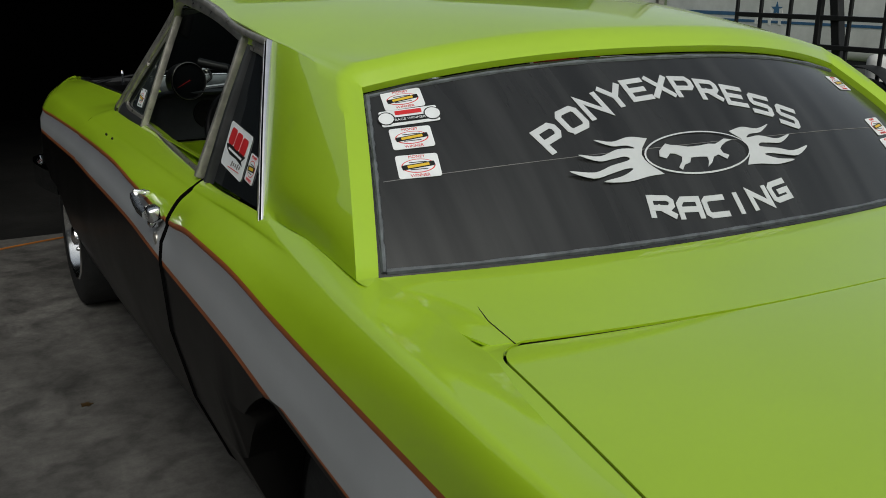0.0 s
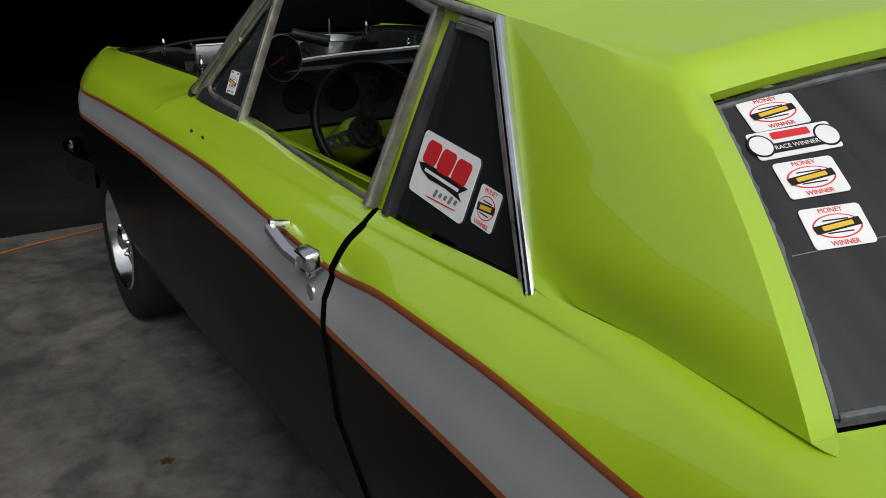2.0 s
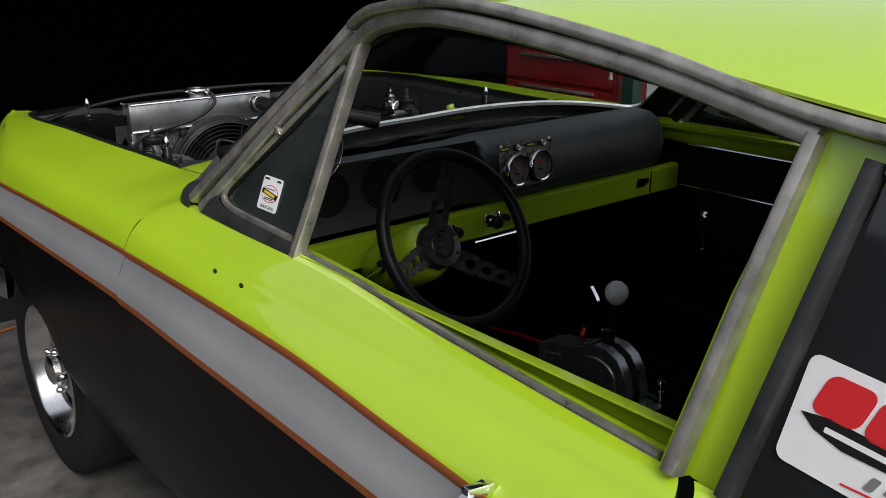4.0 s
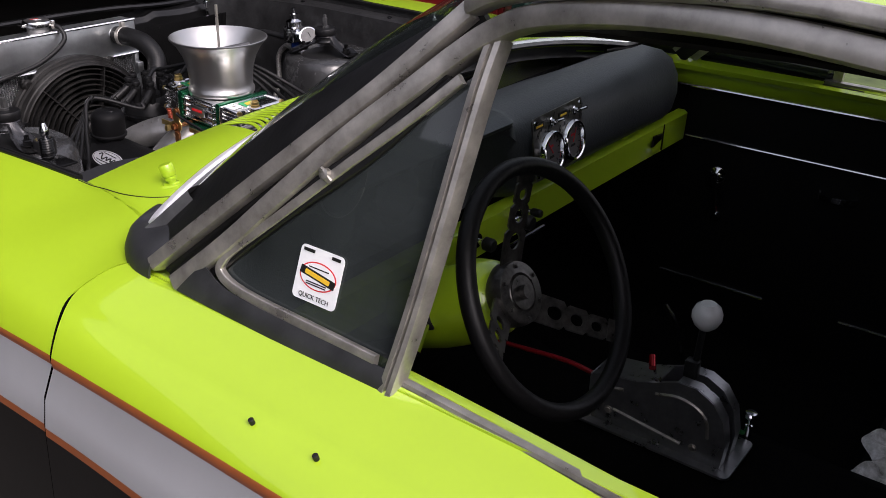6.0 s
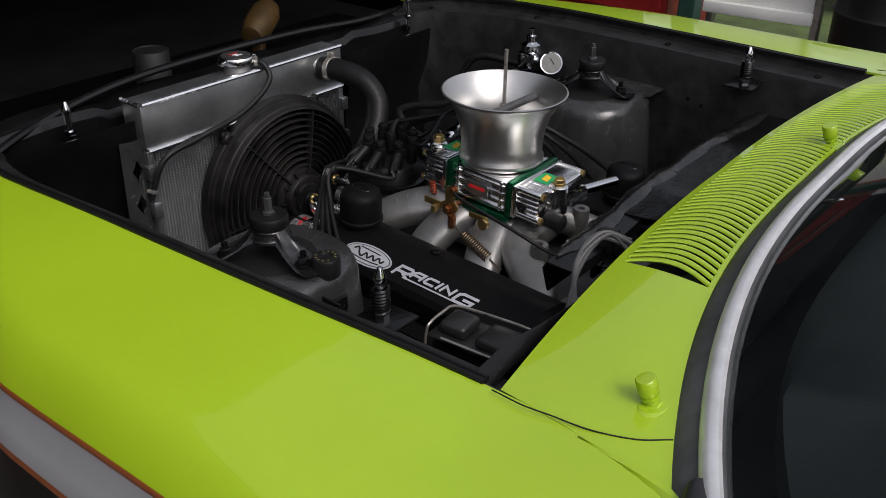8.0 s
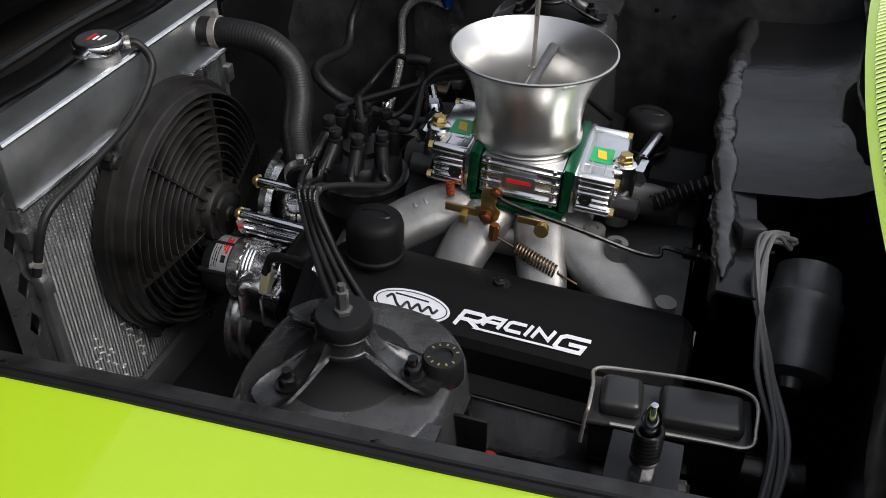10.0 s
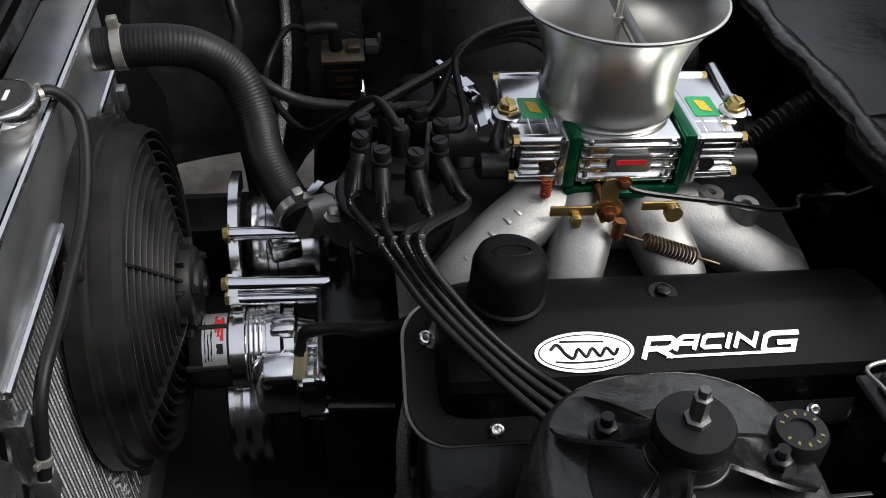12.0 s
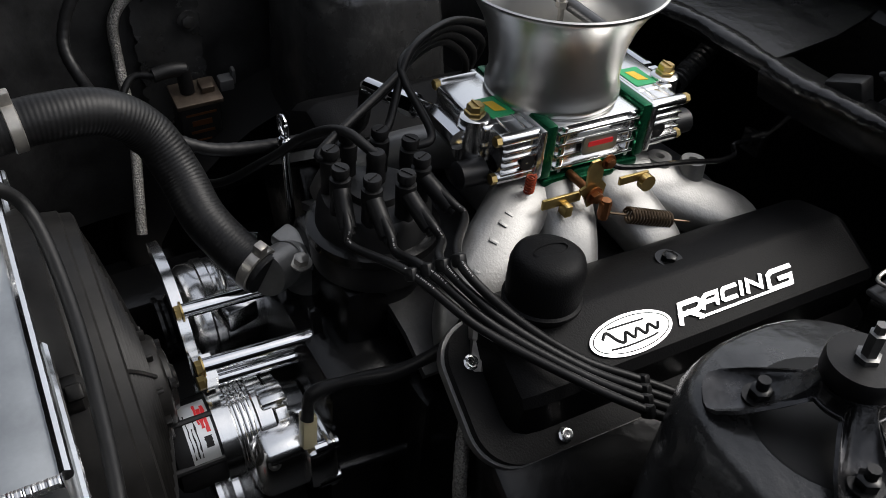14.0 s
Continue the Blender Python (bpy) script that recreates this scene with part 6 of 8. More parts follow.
lathe(bm, [(.005, .08), (.005, .135), (.003, .14)], SM @ pose(-.03, -.045, 0), 12)
part("vent_tube", bm, CASTALU, stack)

# ---- throttle linkage and springs ----
link = thing("throttle_linkage", "gold zinc throttle linkage with return springs", "linkage")
bm = bmesh.new()
LM = ENG @ Matrix.Translation((-.112, .030, .0)) @ Matrix(((0, 0, -1, 0), (1, 0, 0, 0), (0, 1, 0, 0), (0, 0, 0, 1)))
plate(bm, [(-.020, -.005), (-.010, -.016), (.004, -.022), (.012, -.006), (.020, .004), (.022, .010), (.012, .014), (.014, .040), (.010, .052), (-.002, .054), (-.012, .046), (-.012, .020), (-.022, .010)], LM @ Matrix.Diagonal((.78, .78, 1, 1)), .003)
part("bell_crank", bm, BRASS, link, "gold zinc lever", smooth=False)
bm = bmesh.new()
rod(bm, el(-.072, .030, .0), el(-.125, .030, .0), .005)
bolt(bm, ENG @ pose(-.118, .030, .0, 0, -90, 0), .007, .008)
bolt(bm, ENG @ pose(-.118, .020, .040, 0, -90, 0), .006, .006)
part("shaft", bm, COPPER, link)
bm = bmesh.new()
block(bm, (.008, .014, .020), ENG @ pose(-.124, .016, -.018), .002)
rod(bm, el(-.124, .016, -.03), el(-.124, .016, -.006), .006, 8)
part("swivel", bm, COPPER, link, "copper coloured swivel")
bm = bmesh.new()
block(bm, (.004, .05, .012), ENG @ pose(-.108, .065, -.004), .001)
block(bm, (.014, .010, .014), ENG @ pose(-.114, .062, -.012), .002)
part("fast_idle_arm", bm, BRASS, link)
bm = bmesh.new()
block(bm, (.004, .04, .010), ENG @ pose(-.110, -.030, .002), .001)
lathe(bm, [(.010, 0), (.010, .008)], ENG @ pose(-.112, -.045, -.004, 0, -90, 0), 14)
part("secondary_arm", bm, BRASS, link)


def coil_spring(name, a, b, r, turns, wire, material, parent, hooks=.25):
    a, b = Vector(a), Vector(b)
    m = aim(a, b)
    d = (b - a).length
    pts = [m @ Vector((0, 0, 0)), m @ Vector((0, 0, d * hooks * .9))]
    for i in range(turns * 10 + 1):
        t = 2 * math.pi * i / 10
        pts.append(m @ Vector((r * math.cos(t), r * math.sin(t), d * (hooks + (1 - 2 * hooks) * i / (turns * 10)))))
    pts += [m @ Vector((0, 0, d * (1 - hooks * .9))), m @ Vector((0, 0, d))]
    bm = bmesh.new()
    tube(bm, pts, wire, 6)
    return part(name, bm, material, parent)


coil_spring("return_spring", el(-.126, .014, -.022), el(-.140, -.105, -.060), .0085, 14, .0016, shader("bronzed_spring_steel", (.12, .085, .055), .35, metal=.8, var=.3, scale=60), link)
coil_spring("idle_spring", el(-.082, .090, -.005), el(-.086, .092, .022), .005, 6, .0012, shader("red_oxide_spring", (.30, .05, .02), .4, metal=.5), link, .05)
bm = bmesh.new()
tube(bm, spline([el(-.118, .020, .040), el(-.125, .0, .032), el(-.115, -.10, .008), el(-.105, -.165, -.012), el(-.098, -.20, -.016), el(-.09, -.205, -.006), el(-.085, -.26, -.012), el(-.07, -.34, .01)], 5), .0032, 8)
part("throttle_rod", bm, BAY_BLACK, link, "black throttle rod")
bm = bmesh.new()
lathe(bm, [(.008, 0), (.008, .03)], aim(el(-.086, -.23, -.010), el(-.084, -.26, -.012)), 12)
block(bm, (.03, .008, .03), ENG @ pose(-.08, -.25, -.02), .002)
part("rod_end", bm, BAY_BLACK, link)

# ---- distributor and plug wires ----
FADED = shader("faded_white_print", (.30, .30, .30), .6, var=.3, scale=200)
dist = thing("distributor", "black distributor with eight plug wires", "distributor")
DM = ENG @ pose(-.024, .244, -.014)
bm = bmesh.new()
lathe(bm, [(.050, -.20), (.056, -.075), (.066, -.066), (.069, -.040), (.066, -.030), (.062, -.020), (.060, .004), (.054, .012), (.03, .015), (.028, .022), (0, .023)], DM, 44)
part("body", bm, PLASTIC, dist, "black distributor cap")
bm = bmesh.new()
lathe(bm, [(.066, -.034), (.0715, -.032), (.0715, -.022), (.064, -.019)], DM, 44)
part("clamp_band", bm, BAY_BLACK, dist)
towers = [(2 * math.pi * k / 8 + .25) for k in range(8)]
for a in towers:
    bm = bmesh.new()
    m = DM @ pose(.046 * math.cos(a), .046 * math.sin(a), 0) @ Matrix.Diagonal((.82, .82, .96, 1))
    lathe(bm, [(.0125, .002), (.0118, .030), (.0128, .032), (.0132, .046), (.0128, .0525), (.0085, .0535), (.0085, .0560), (.0112, .0568), (.0116, .0635), (.0105, .0660), (0, .0663)], m, 20)
    block(bm, (.016, .0022, .0016), m @ pose(0, 0, .0666, 0, 0, math.degrees(a) * 2))
    part("terminal_boot", bm, RUBBER, dist, "rubber terminal boot")
bm = bmesh.new()
lathe(bm, [(.0105, .03), (.0095, .050), (.0105, .058), (.008, .064), (0, .065)], DM, 18)
part("coil_boot", bm, RUBBER, dist)
wires_left = sorted(towers, key=lambda a: math.cos(a))[:4]
wires_left.sort(key=lambda a: -math.sin(a))
for k, a in enumerate(wires_left):
    p0 = DM @ Vector((.046 * math.cos(a), .046 * math.sin(a), .042))
    o = Vector((-.0067, -.0125, .0060)) * (k - 1.5)
    o2 = Vector((.015, -.011, -.007)) * (k - 1.5)
    d = Vector((math.cos(a) * .45 - .62, math.sin(a) * .30 - .12, -.38)).normalized()
    path = spline([p0, p0 + d * .046, p0 + d * .062 + Vector((0, 0, -.005)), Vector((-.152, 2.228, .836)) + o, Vector((-.205, 2.190, .796)) + o * .6 + o2 * .25, Vector((-.262, 2.132, .760)) + o2 * .8,
                   Vector((-.302, 2.086, .743)) + o2, Vector((-.330, 2.035, .712)) + o2, Vector((-.36, 1.97, .63)) + o2 * 1.6], 9)
    bm = bmesh.new()
    tube(bm, path, .0046, 10)
    part("plug_wire", bm, RUBBER, dist, "black plug wire with faint white print")
    bm = bmesh.new()
    tube(bm, [p0 + d * s + Vector((0, 0, -.004 * s / .022)) for s in (.0, .012, .030, .042, .0435, .048)], .0090, 16, lambda t: 1.05 - .12 * t if t < .75 else .70)
    part("wire_boot", bm, RUBBER, dist)
    bm = bmesh.new()
    for q in range(11, 30):
        for f in (.0, .22, .44, .66):
            if (q * 4 + int(f * 9)) % 11 < 8:
                a0 = path[q].lerp(path[q + 1], f) + Vector((-.0026, .0, .0036))
                tube(bm, [a0, a0 + (path[q + 1] - path[q]) * .12], .0011, 4)
    tagged(part("wire_print", bm, FADED, dist), "faded white print on a wire", kind="stuff")
for c, sp in ((Vector((-.152, 2.228, .836)), Vector((-.0067, -.0125, .0060))), (Vector((-.302, 2.086, .743)), Vector((.015, -.011, -.007)))):
    for k in range(4):
        bm = bmesh.new()
        block(bm, (.013, .010, .013), at(*(c + sp * (k - 1.5)), 20, 30, 25), .003)
        part("wire_separator", bm, PLASTIC, dist)
for k, a in enumerate([t for t in towers if t not in wires_left]):
    p0 = DM @ Vector((.046 * math.cos(a), .046 * math.sin(a), .052))
    o = Vector((.004, -.008, .006)) * (k - 1.5)
    path = spline([p0, p0 + Vector((.018 * math.cos(a), .018 * math.sin(a) - .01, .006)), Vector((.085, 2.150, .895)) + o, Vector((.120, 2.105, .902)) + o, Vector((.165, 2.04, .885)) + o, Vector((.22, 1.97, .82)) + o * 2, Vector((.30, 1.95, .72)) + o * 4], 8)
    bm = bmesh.new()
    tube(bm, path, .0046, 10)
    part("plug_wire", bm, RUBBER, dist, "black plug wire")
bm = bmesh.new()
tube(bm, spline([DM @ Vector((0, 0, .06)), DM @ Vector((.04, .02, .07)), (.10, 2.255, .835), (.15, 2.285, .783), (.25, 2.335, .700), (.36, 2.385, .690), (.47, 2.400, .672), (.52, 2.365, .715), (.510, 2.325, .717)], 8), .0055, 10)
part("coil_wire", bm, RUBBER, dist, "black coil wire")

# ---- front of the engine ----
neck = thing("thermostat_housing", "cast aluminium water outlet with bolts", "housing")
bm = bmesh.new()
rod(bm, (.030, 2.335, .723), (.052, 2.305, .712), .0245, 24)
tube(bm, spline([(.050, 2.308, .713), (.058, 2.292, .700), (.060, 2.280, .675), (.060, 2.278, .64)], 6), .026, 20)
block(bm, (.085, .030, .016), at(.055, 2.278, .716, 0, -12, 30), .005)
part("outlet", bm, CASTALU, neck)
for p in ((.026, 2.296, .728), (.090, 2.270, .716)):
    bm = bmesh.new()
    bolt(bm, at(*p, 0, -12, 30), .0085, .010)
    part("outlet_bolt", bm, STAINLESS, neck)

bm = bmesh.new()
lathe(bm, [(.0075, 0), (.0075, .008), (.0150, .009), (.0150, -.010), (.0135, -.012)], at(.045, 2.302, .722, 0, -12, 30), 28)
part("outlet_ear", bm, CASTALU, neck, "cast ear with a bolt hole")
bm = bmesh.new()
lathe(bm, [(.0076, .0082), (0, .0080)], at(.045, 2.302, .722, 0, -12, 30), 20)
part("ear_hole", bm, BLACK_VINYL, neck)
alt = thing("alternator", "polished alternator on billet brackets", "alternator")
bm = bmesh.new()
lathe(bm, [(.030, -.075), (.060, -.068), (.064, -.05), (.064, .0), (.066, .002), (.066, .012), (.064, .014), (.064, .03), (.055, .042), (.03, .046)], at(.135, 2.375, .600, -90, 0, 0), 36)
part("body", bm, BILLET, alt, "polished alternator body")
bm = bmesh.new()
block(bm, (.07, .05, .035), at(.110, 2.345, .672, 8, 12, 0), .006)
block(bm, (.045, .04, .03), at(.075, 2.365, .650, 0, 0, 15), .005)
part("regulator_housing", bm, MACHINED, alt)
bm = bmesh.new()
arc = [(.135 + .088 * math.cos(t), 2.425, .600 + .088 * math.sin(t)) for t in np.linspace(radians(60), radians(205), 20)]
sweep(bm, arc, [(-.012, -.006), (.012, -.006), (.012, .006), (-.012, .006)], up=(0, 1, 0))
part("bracket", bm, MACHINED, alt, "arched billet bracket")
bm = bmesh.new()
lathe(bm, [(.035, .048), (.035, .052), (.030, .056), (.030, .060), (.035, .064), (.035, .068), (.01, .07)], at(.135, 2.375, .600, -90, 0, 0), 32)
part("pulley", bm, BAY_BLACK, alt)
bm = bmesh.new()
lathe(bm, [(.008, -.045), (.008, 0), (.0125, .001), (.0125, .020), (.010, .022), (.010, .030), (0, .031)], aim((.115, 2.328, .684), (.165, 2.300, .688)), 6)
part("terminal_stud", bm, CHROME, alt, "bright hexagon terminal stud")
br = thing("pump_bracket", "polished billet bracket with stand-off rods", "bracket")
bm = bmesh.new()
sweep(bm, spline([(-.018, 2.420, .668), (-.010, 2.421, .645), (.010, 2.422, .625), (.04, 2.423, .62), (.06, 2.424, .60)], 5), [(-.015, -.006), (.015, -.006), (.015, .006), (-.015, .006)], up=(0, 1, 0))
part("plate", bm, MACHINED, br)
for p, e in (((-.016, 2.425, .668), (-.018, 2.305, .662)), ((-.012, 2.425, .640), (-.014, 2.305, .634)), ((.05, 2.425, .69), (.05, 2.31, .685))):
    bm = bmesh.new()
    rod(bm, p, e, .0085, 16)
    part("stand_off", bm, CHROME, br, "polished stand-off rod")
    bm = bmesh.new()
    bolt(bm, aim(p, (p[0], p[1] + .1, p[2])), .008, .008)
    part("bracket_bolt", bm, BRASS, br)
bm = bmesh.new()
block(bm, (.012, .012, .20), at(-.030, 2.300, .60, 0, 8, 0), .003)
block(bm, (.10, .012, .03), at(.01, 2.300, .655), .003)
part("back_plate", bm, BAY_BLACK, br)

pump = thing("electric_water_pump", "black and polished electric water pump motor", "pump")
PM = at(-.030, 2.400, .572, -90, 0, 0)
bm = bmesh.new()
lathe(bm, [(.0, .088), (.030, .085), (.046, .078), (.049, .070), (.049, .028)], PM, 44)
for t in (-160, -100, -30, 40):
    rod(bm, PM @ Vector((.047 * math.cos(radians(t)), .047 * math.sin(radians(t)), .03)), PM @ Vector((.047 * math.cos(radians(t)), .047 * math.sin(radians(t)), .082)), .0045, 8)
part("motor", bm, PLASTIC, pump, "black motor can")
bm = bmesh.new()
lathe(bm, [(.049, .031), (.0515, .030), (.0515, .012), (.0495, .010), (.0495, -.012), (.0515, -.014), (.0515, -.030), (.047, -.034), (.047, -.046), (.035, -.05), (.03, -.07)], PM, 48)
block(bm, (.030, .016, .030), PM @ pose(-.012, -.045, -.034), .003)
block(bm, (.018, .014, .030), PM @ pose(-.044, -.020, -.034), .003)
part("front_housing", bm, MACHINED, pump, "polished pump housing", angle=30)
bm = bmesh.new()
for k in range(3):
    lathe(bm, [(.0502, -.009 + .006 * k), (.0508, -.008 + .006 * k), (.0508, -.005 + .006 * k), (.0502, -.004 + .006 * k)], PM, 48)
part("housing_ribs", bm, MACHINED, pump)
bm = bmesh.new()
rows = [[PM @ Vector((.0496 * math.cos(t), .0496 * math.sin(t), z)) for t in np.linspace(radians(-160), radians(-72), 16)] for z in (.033, .062)]
grid(bm, rows)
lab = part("label", bm, shader("foil_label", (.62, .63, .64), .3, metal=.7), pump, "silver label with red print")
random.seed(5)
for k, (t0, t1, z0, z1, mt) in enumerate(((-122, -84, .036, .040, RED_VINYL), (-116, -88, .0405, .044, RED_VINYL), (-110, -80, .0445, .047, RED_VINYL), (-140, -126, .037, .045, BLACK_VINYL), (-150, -100, .050, .0515, BLACK_VINYL), (-150, -112, .054, .0553, BLACK_VINYL), (-150, -92, .058, .0592, BLACK_VINYL))):
    bm = bmesh.new()
    grid(bm, [[PM @ Vector((.0500 * math.cos(radians(t)), .0500 * math.sin(radians(t)), z + random.uniform(-.0006, .0006))) for t in np.linspace(t0, t1, 9)] for z in (z0, z1)])
    part("label_print", bm, mt, lab)
bm = bmesh.new()
block(bm, (.058, .070, .080), at(-.078, 2.370, .562, 0, 0, 0), .017, 4)
block(bm, (.060, .030, .060), at(-.088, 2.338, .562, 0, 0, 0), .006, 2)
block(bm, (.075, .012, .078), at(-.080, 2.326, .562, 0, 0, 0), .005, 2)
part("outlet_elbow", bm, MACHINED, pump, "polished outlet elbow", angle=35)
bm = bmesh.new()
lathe(bm, [(.0075, 0), (.0075, .002), (.005, .0022), (.0045, 0)], aim((-.1045, 2.387, .586), (-.3, 2.36, .72)), 16)
part("port_plug", bm, BLACK_VINYL, pump)
for p in ((-.110, 2.318, .592), (-.112, 2.318, .536), (-.060, 2.318, .594)):
    bm = bmesh.new()
    rod(bm, p, (p[0], p[1] + .026, p[2]), .0075, 12)
    part("pump_bolt", bm, CHROME, pump)
bm = bmesh.new()
rod(bm, (-.108, 2.318, .540), (-.112, 2.235, .535), .010, 14)
part("pump_stud", bm, BAY_BLACK, pump)
bm = bmesh.new()
block(bm, (.018, .016, .040), at(-.098, 2.345, .612, 10, 15, 0), .003)
part("connector", bm, shader("amber_plastic", (.45, .40, .25), .35), pump, "translucent electrical connector")
bm = bmesh.new()
tube(bm, spline([(-.098, 2.345, .628), (-.092, 2.335, .655), (-.105, 2.30, .672), (-.13, 2.26, .690), (-.15, 2.22, .72), (-.165, 2.19, .745)], 14), .0075, 12, lambda t: 1 + .14 * math.sin(t * 420))
part("loom", bm, PLASTIC, pump, "ribbed black wire loom")

pul = thing("crank_pulley", "grooved steel crankshaft pulley", "pulley")
bm = bmesh.new()
lathe(bm, [(.02, .0), (.080, .0), (.083, .004), (.083, .012), (.070, .018), (.083, .024), (.083, .032), (.070, .038), (.083, .044), (.083, .050), (.076, .054), (.02, .054)], at(-.012, 2.394, .452, -90, 0, 0), 48)
part("pulley", bm, BILLET, pul)
bm = bmesh.new()
lathe(bm, [(.09, -.04), (.095, -.035), (.095, -.004), (.02, -.002)], at(-.012, 2.392, .452, -90, 0, 0), 48)
part("damper", bm, BAY_BLACK, pul)

bm = bmesh.new()
tube(bm, spline([(-.170, 2.185, .750), (-.205, 2.215, .705), (-.225, 2.232, .64), (-.235, 2.235, .57), (-.24, 2.22, .50)], 14), .0075, 10, lambda t: 1 + .06 * math.sin(t * 500))
tagged(part("braided_line", bm, BRAID, None), "braided steel hose at the front of the engine", "hose")
for (p, q), nm in ((((-.225, 2.232, .56), (-.235, 2.236, .52)), "fitting"), (((-.165, 2.182, .757), (-.178, 2.192, .740)), "fitting")):
    bm = bmesh.new()
    lathe(bm, [(.012, 0), (.012, .016), (.010, .018), (.010, .034), (.012, .036), (.012, .046)], aim(p, q), 6)
    tagged(part("hose_fitting", bm, STAINLESS, None), "steel hexagon hose fitting", "fitting")

# dipstick, fuel fitting
bm = bmesh.new()
rod(bm, (.184, 2.252, .54), (.184, 2.252, .785), .005, 10)
tube(bm, [(.184 + .013 * math.cos(t), 2.252, .800 + .013 * math.sin(t)) for t in np.linspace(0, 2 * math.pi, 24)], .003, 8)
lathe(bm, [(.008, .768), (.008, .782), (.006, .784)], at(.184, 2.252, 0), 12)
tagged(part("dipstick", bm, CHROME, None), "chrome dipstick with ring handle", "dipstick")
bm = bmesh.new()
rod(bm, el(.03, .150, .045), el(.12, .185, .040), .010, 14)
rod(bm, el(-.03, .150, .045), el(.03, .150, .045), .012, 8)
lathe(bm, [(.014, 0), (.014, .02), (.011, .022), (.011, .035)], aim(el(.05, .158, .044), el(.12, .185, .040)), 6)
tagged(part("fuel_fitting", bm, CHROME, None), "chrome fuel line fitting at the front of the carburettor", "fitting")
bm = bmesh.new()
rod(bm, el(.03, -.150, .045), el(.12, -.165, .035), .010, 14)
lathe(bm, [(.013, 0), (.013, .018), (.010, .020), (.010, .045)], aim(el(-.02, -.150, .045), el(.10, -.165, .035)), 6)
tagged(part("fuel_fitting", bm, CHROME, None), "chrome fuel line fitting at the rear of the carburettor", "fitting")
bm = bmesh.new()
tube(bm, spline([el(.12, .185, .040), (.185, 2.155, .775), (.200, 2.190, .762), (.200, 2.250, .765), (.200, 2.331, .780), (.215, 2.385, .806), (.30, 2.42, .79), (.44, 2.43, .76), (.50, 2.44, .80), (.52, 2.40, .86), (.54, 2.31, .86), (.545, 2.285, .85)], 16), .0085, 10, lambda t: 1 + .05 * math.sin(t * 700))
tagged(part("fuel_hose", bm, RUBBER, None), "black braided fuel hose", "hose")

# corrugated loom behind the carburettor
bm = bmesh.new()
tube(bm, spline([(.06, 1.80, .770), (.08, 1.745, .795), (.10, 1.67, .825), (.12, 1.60, .855), (.13, 1.545, .87)], 30), .0125, 14, lambda t: 1 + .13 * (1 if int(t * 90) % 2 else -1))
tagged(part("wire_loom", bm, PLASTIC, None, smooth=False), "ribbed black wiring loom to the firewall", "wiring")

# ---- things on the aprons and the firewall ----
mc = thing("master_cylinder", "black twin-reservoir brake master cylinder", "brake cylinder")
MM = at(-.335, 1.728, .738, 0, 0, 4)
bm = bmesh.new()
block(bm, (.066, .165, .060), MM @ pose(0, 0, -.005), .010)
rod(bm, MM @ Vector((0, -.15, -.04)), MM @ Vector((0, .08, -.04)), .024, 24)
part("body", bm, BAY_BLACK, mc, "black cast body", angle=30)
bm = bmesh.new()
block(bm, (.072, .172, .008), MM @ pose(0, 0, .028), .004)
block(bm, (.050, .046, .022), MM @ pose(0, .052, .040), .009, 3)
block(bm, (.056, .088, .020), MM @ pose(0, -.032, .038), .009, 3)
part("lid", bm, shader("gloss_black_steel", (.02, .02, .02), .28, var=.2, scale=20), mc, "glossy black lid with two domes", angle=50)
bm = bmesh.new()
tube(bm, spline([MM @ Vector(p) for p in ((-.038, .088, .0), (-.036, .086, .035), (-.030, .084, .047), (.0, .083, .050), (.030, .082, .046), (.034, .04, .048), (.034, -.04, .050), (.026, -.085, .046), (-.02, -.086, .046), (-.036, -.08, .035), (-.037, -.04, .034), (-.037, .06, .034))], 5), .0022, 8)
part("bail_wire", bm, STAINLESS, mc, "bent wire bail")
for y in (.045, -.025):
    bm = bmesh.new()
    tube(bm, spline([MM @ Vector((-.036, y, -.04)), MM @ Vector((-.06, y, -.045)), MM @ Vector((-.075, y - .01, -.09)), MM @ Vector((-.08, y, -.20))], 5), .0028, 8)
    lathe(bm, [(.009, 0), (.009, .014)], aim(MM @ Vector((-.034, y, -.04)), MM @ Vector((-.06, y, -.044))), 6)
    part("brake_line", bm, STAINLESS, mc)
knob = thing("proportioning_valve", "black brake bias knob with yellow print", "valve")
KM = at(-.434, 1.950, .842)
bm = bmesh.new()
lathe(bm, [(.0195, 0), (.021, .003), (.021, .026), (.019, .030), (.010, .0305), (.009, .028), (0, .028)], KM, 36)
part("dial", bm, PLASTIC, knob, "ribbed black knob")
bm = bmesh.new()
for k in range(12):
    a = 2 * math.pi * k / 12
    if k not in (3, 9):
        block(bm, (.0032, .0018, .0004), KM @ pose(.0145 * math.cos(a), .0145 * math.sin(a), .0306, 0, 0, math.degrees(a)))
part("dial_print", bm, shader("worn_yellow_print", (.22, .18, .06), .6, var=.4, scale=200), knob)
bm = bmesh.new()
lathe(bm, [(.010, -.03), (.010, -.006), (.014, -.005), (.014, 0)], KM, 12)
block(bm, (.030, .055, .030), KM @ pose(0, 0, -.045), .005)
part("valve_body", bm, BAY_BLACK, knob)
bm = bmesh.new()
block(bm, (.004, .05, .09), KM @ pose(-.03, -.03, -.06), .001)
part("bracket", bm, BAY_BLACK, knob)
bm = bmesh.new()
lathe(bm, [(.008, 0), (.013, .006), (.013, .06), (.010, .066)], at(-.455, 1.905, .70, 10, 0, 0), 20)
tagged(part("line_fitting", bm, shader("red_anodised", (.35, .01, .015), .25, metal=.7), None), "red anodised line fitting", "fitting")

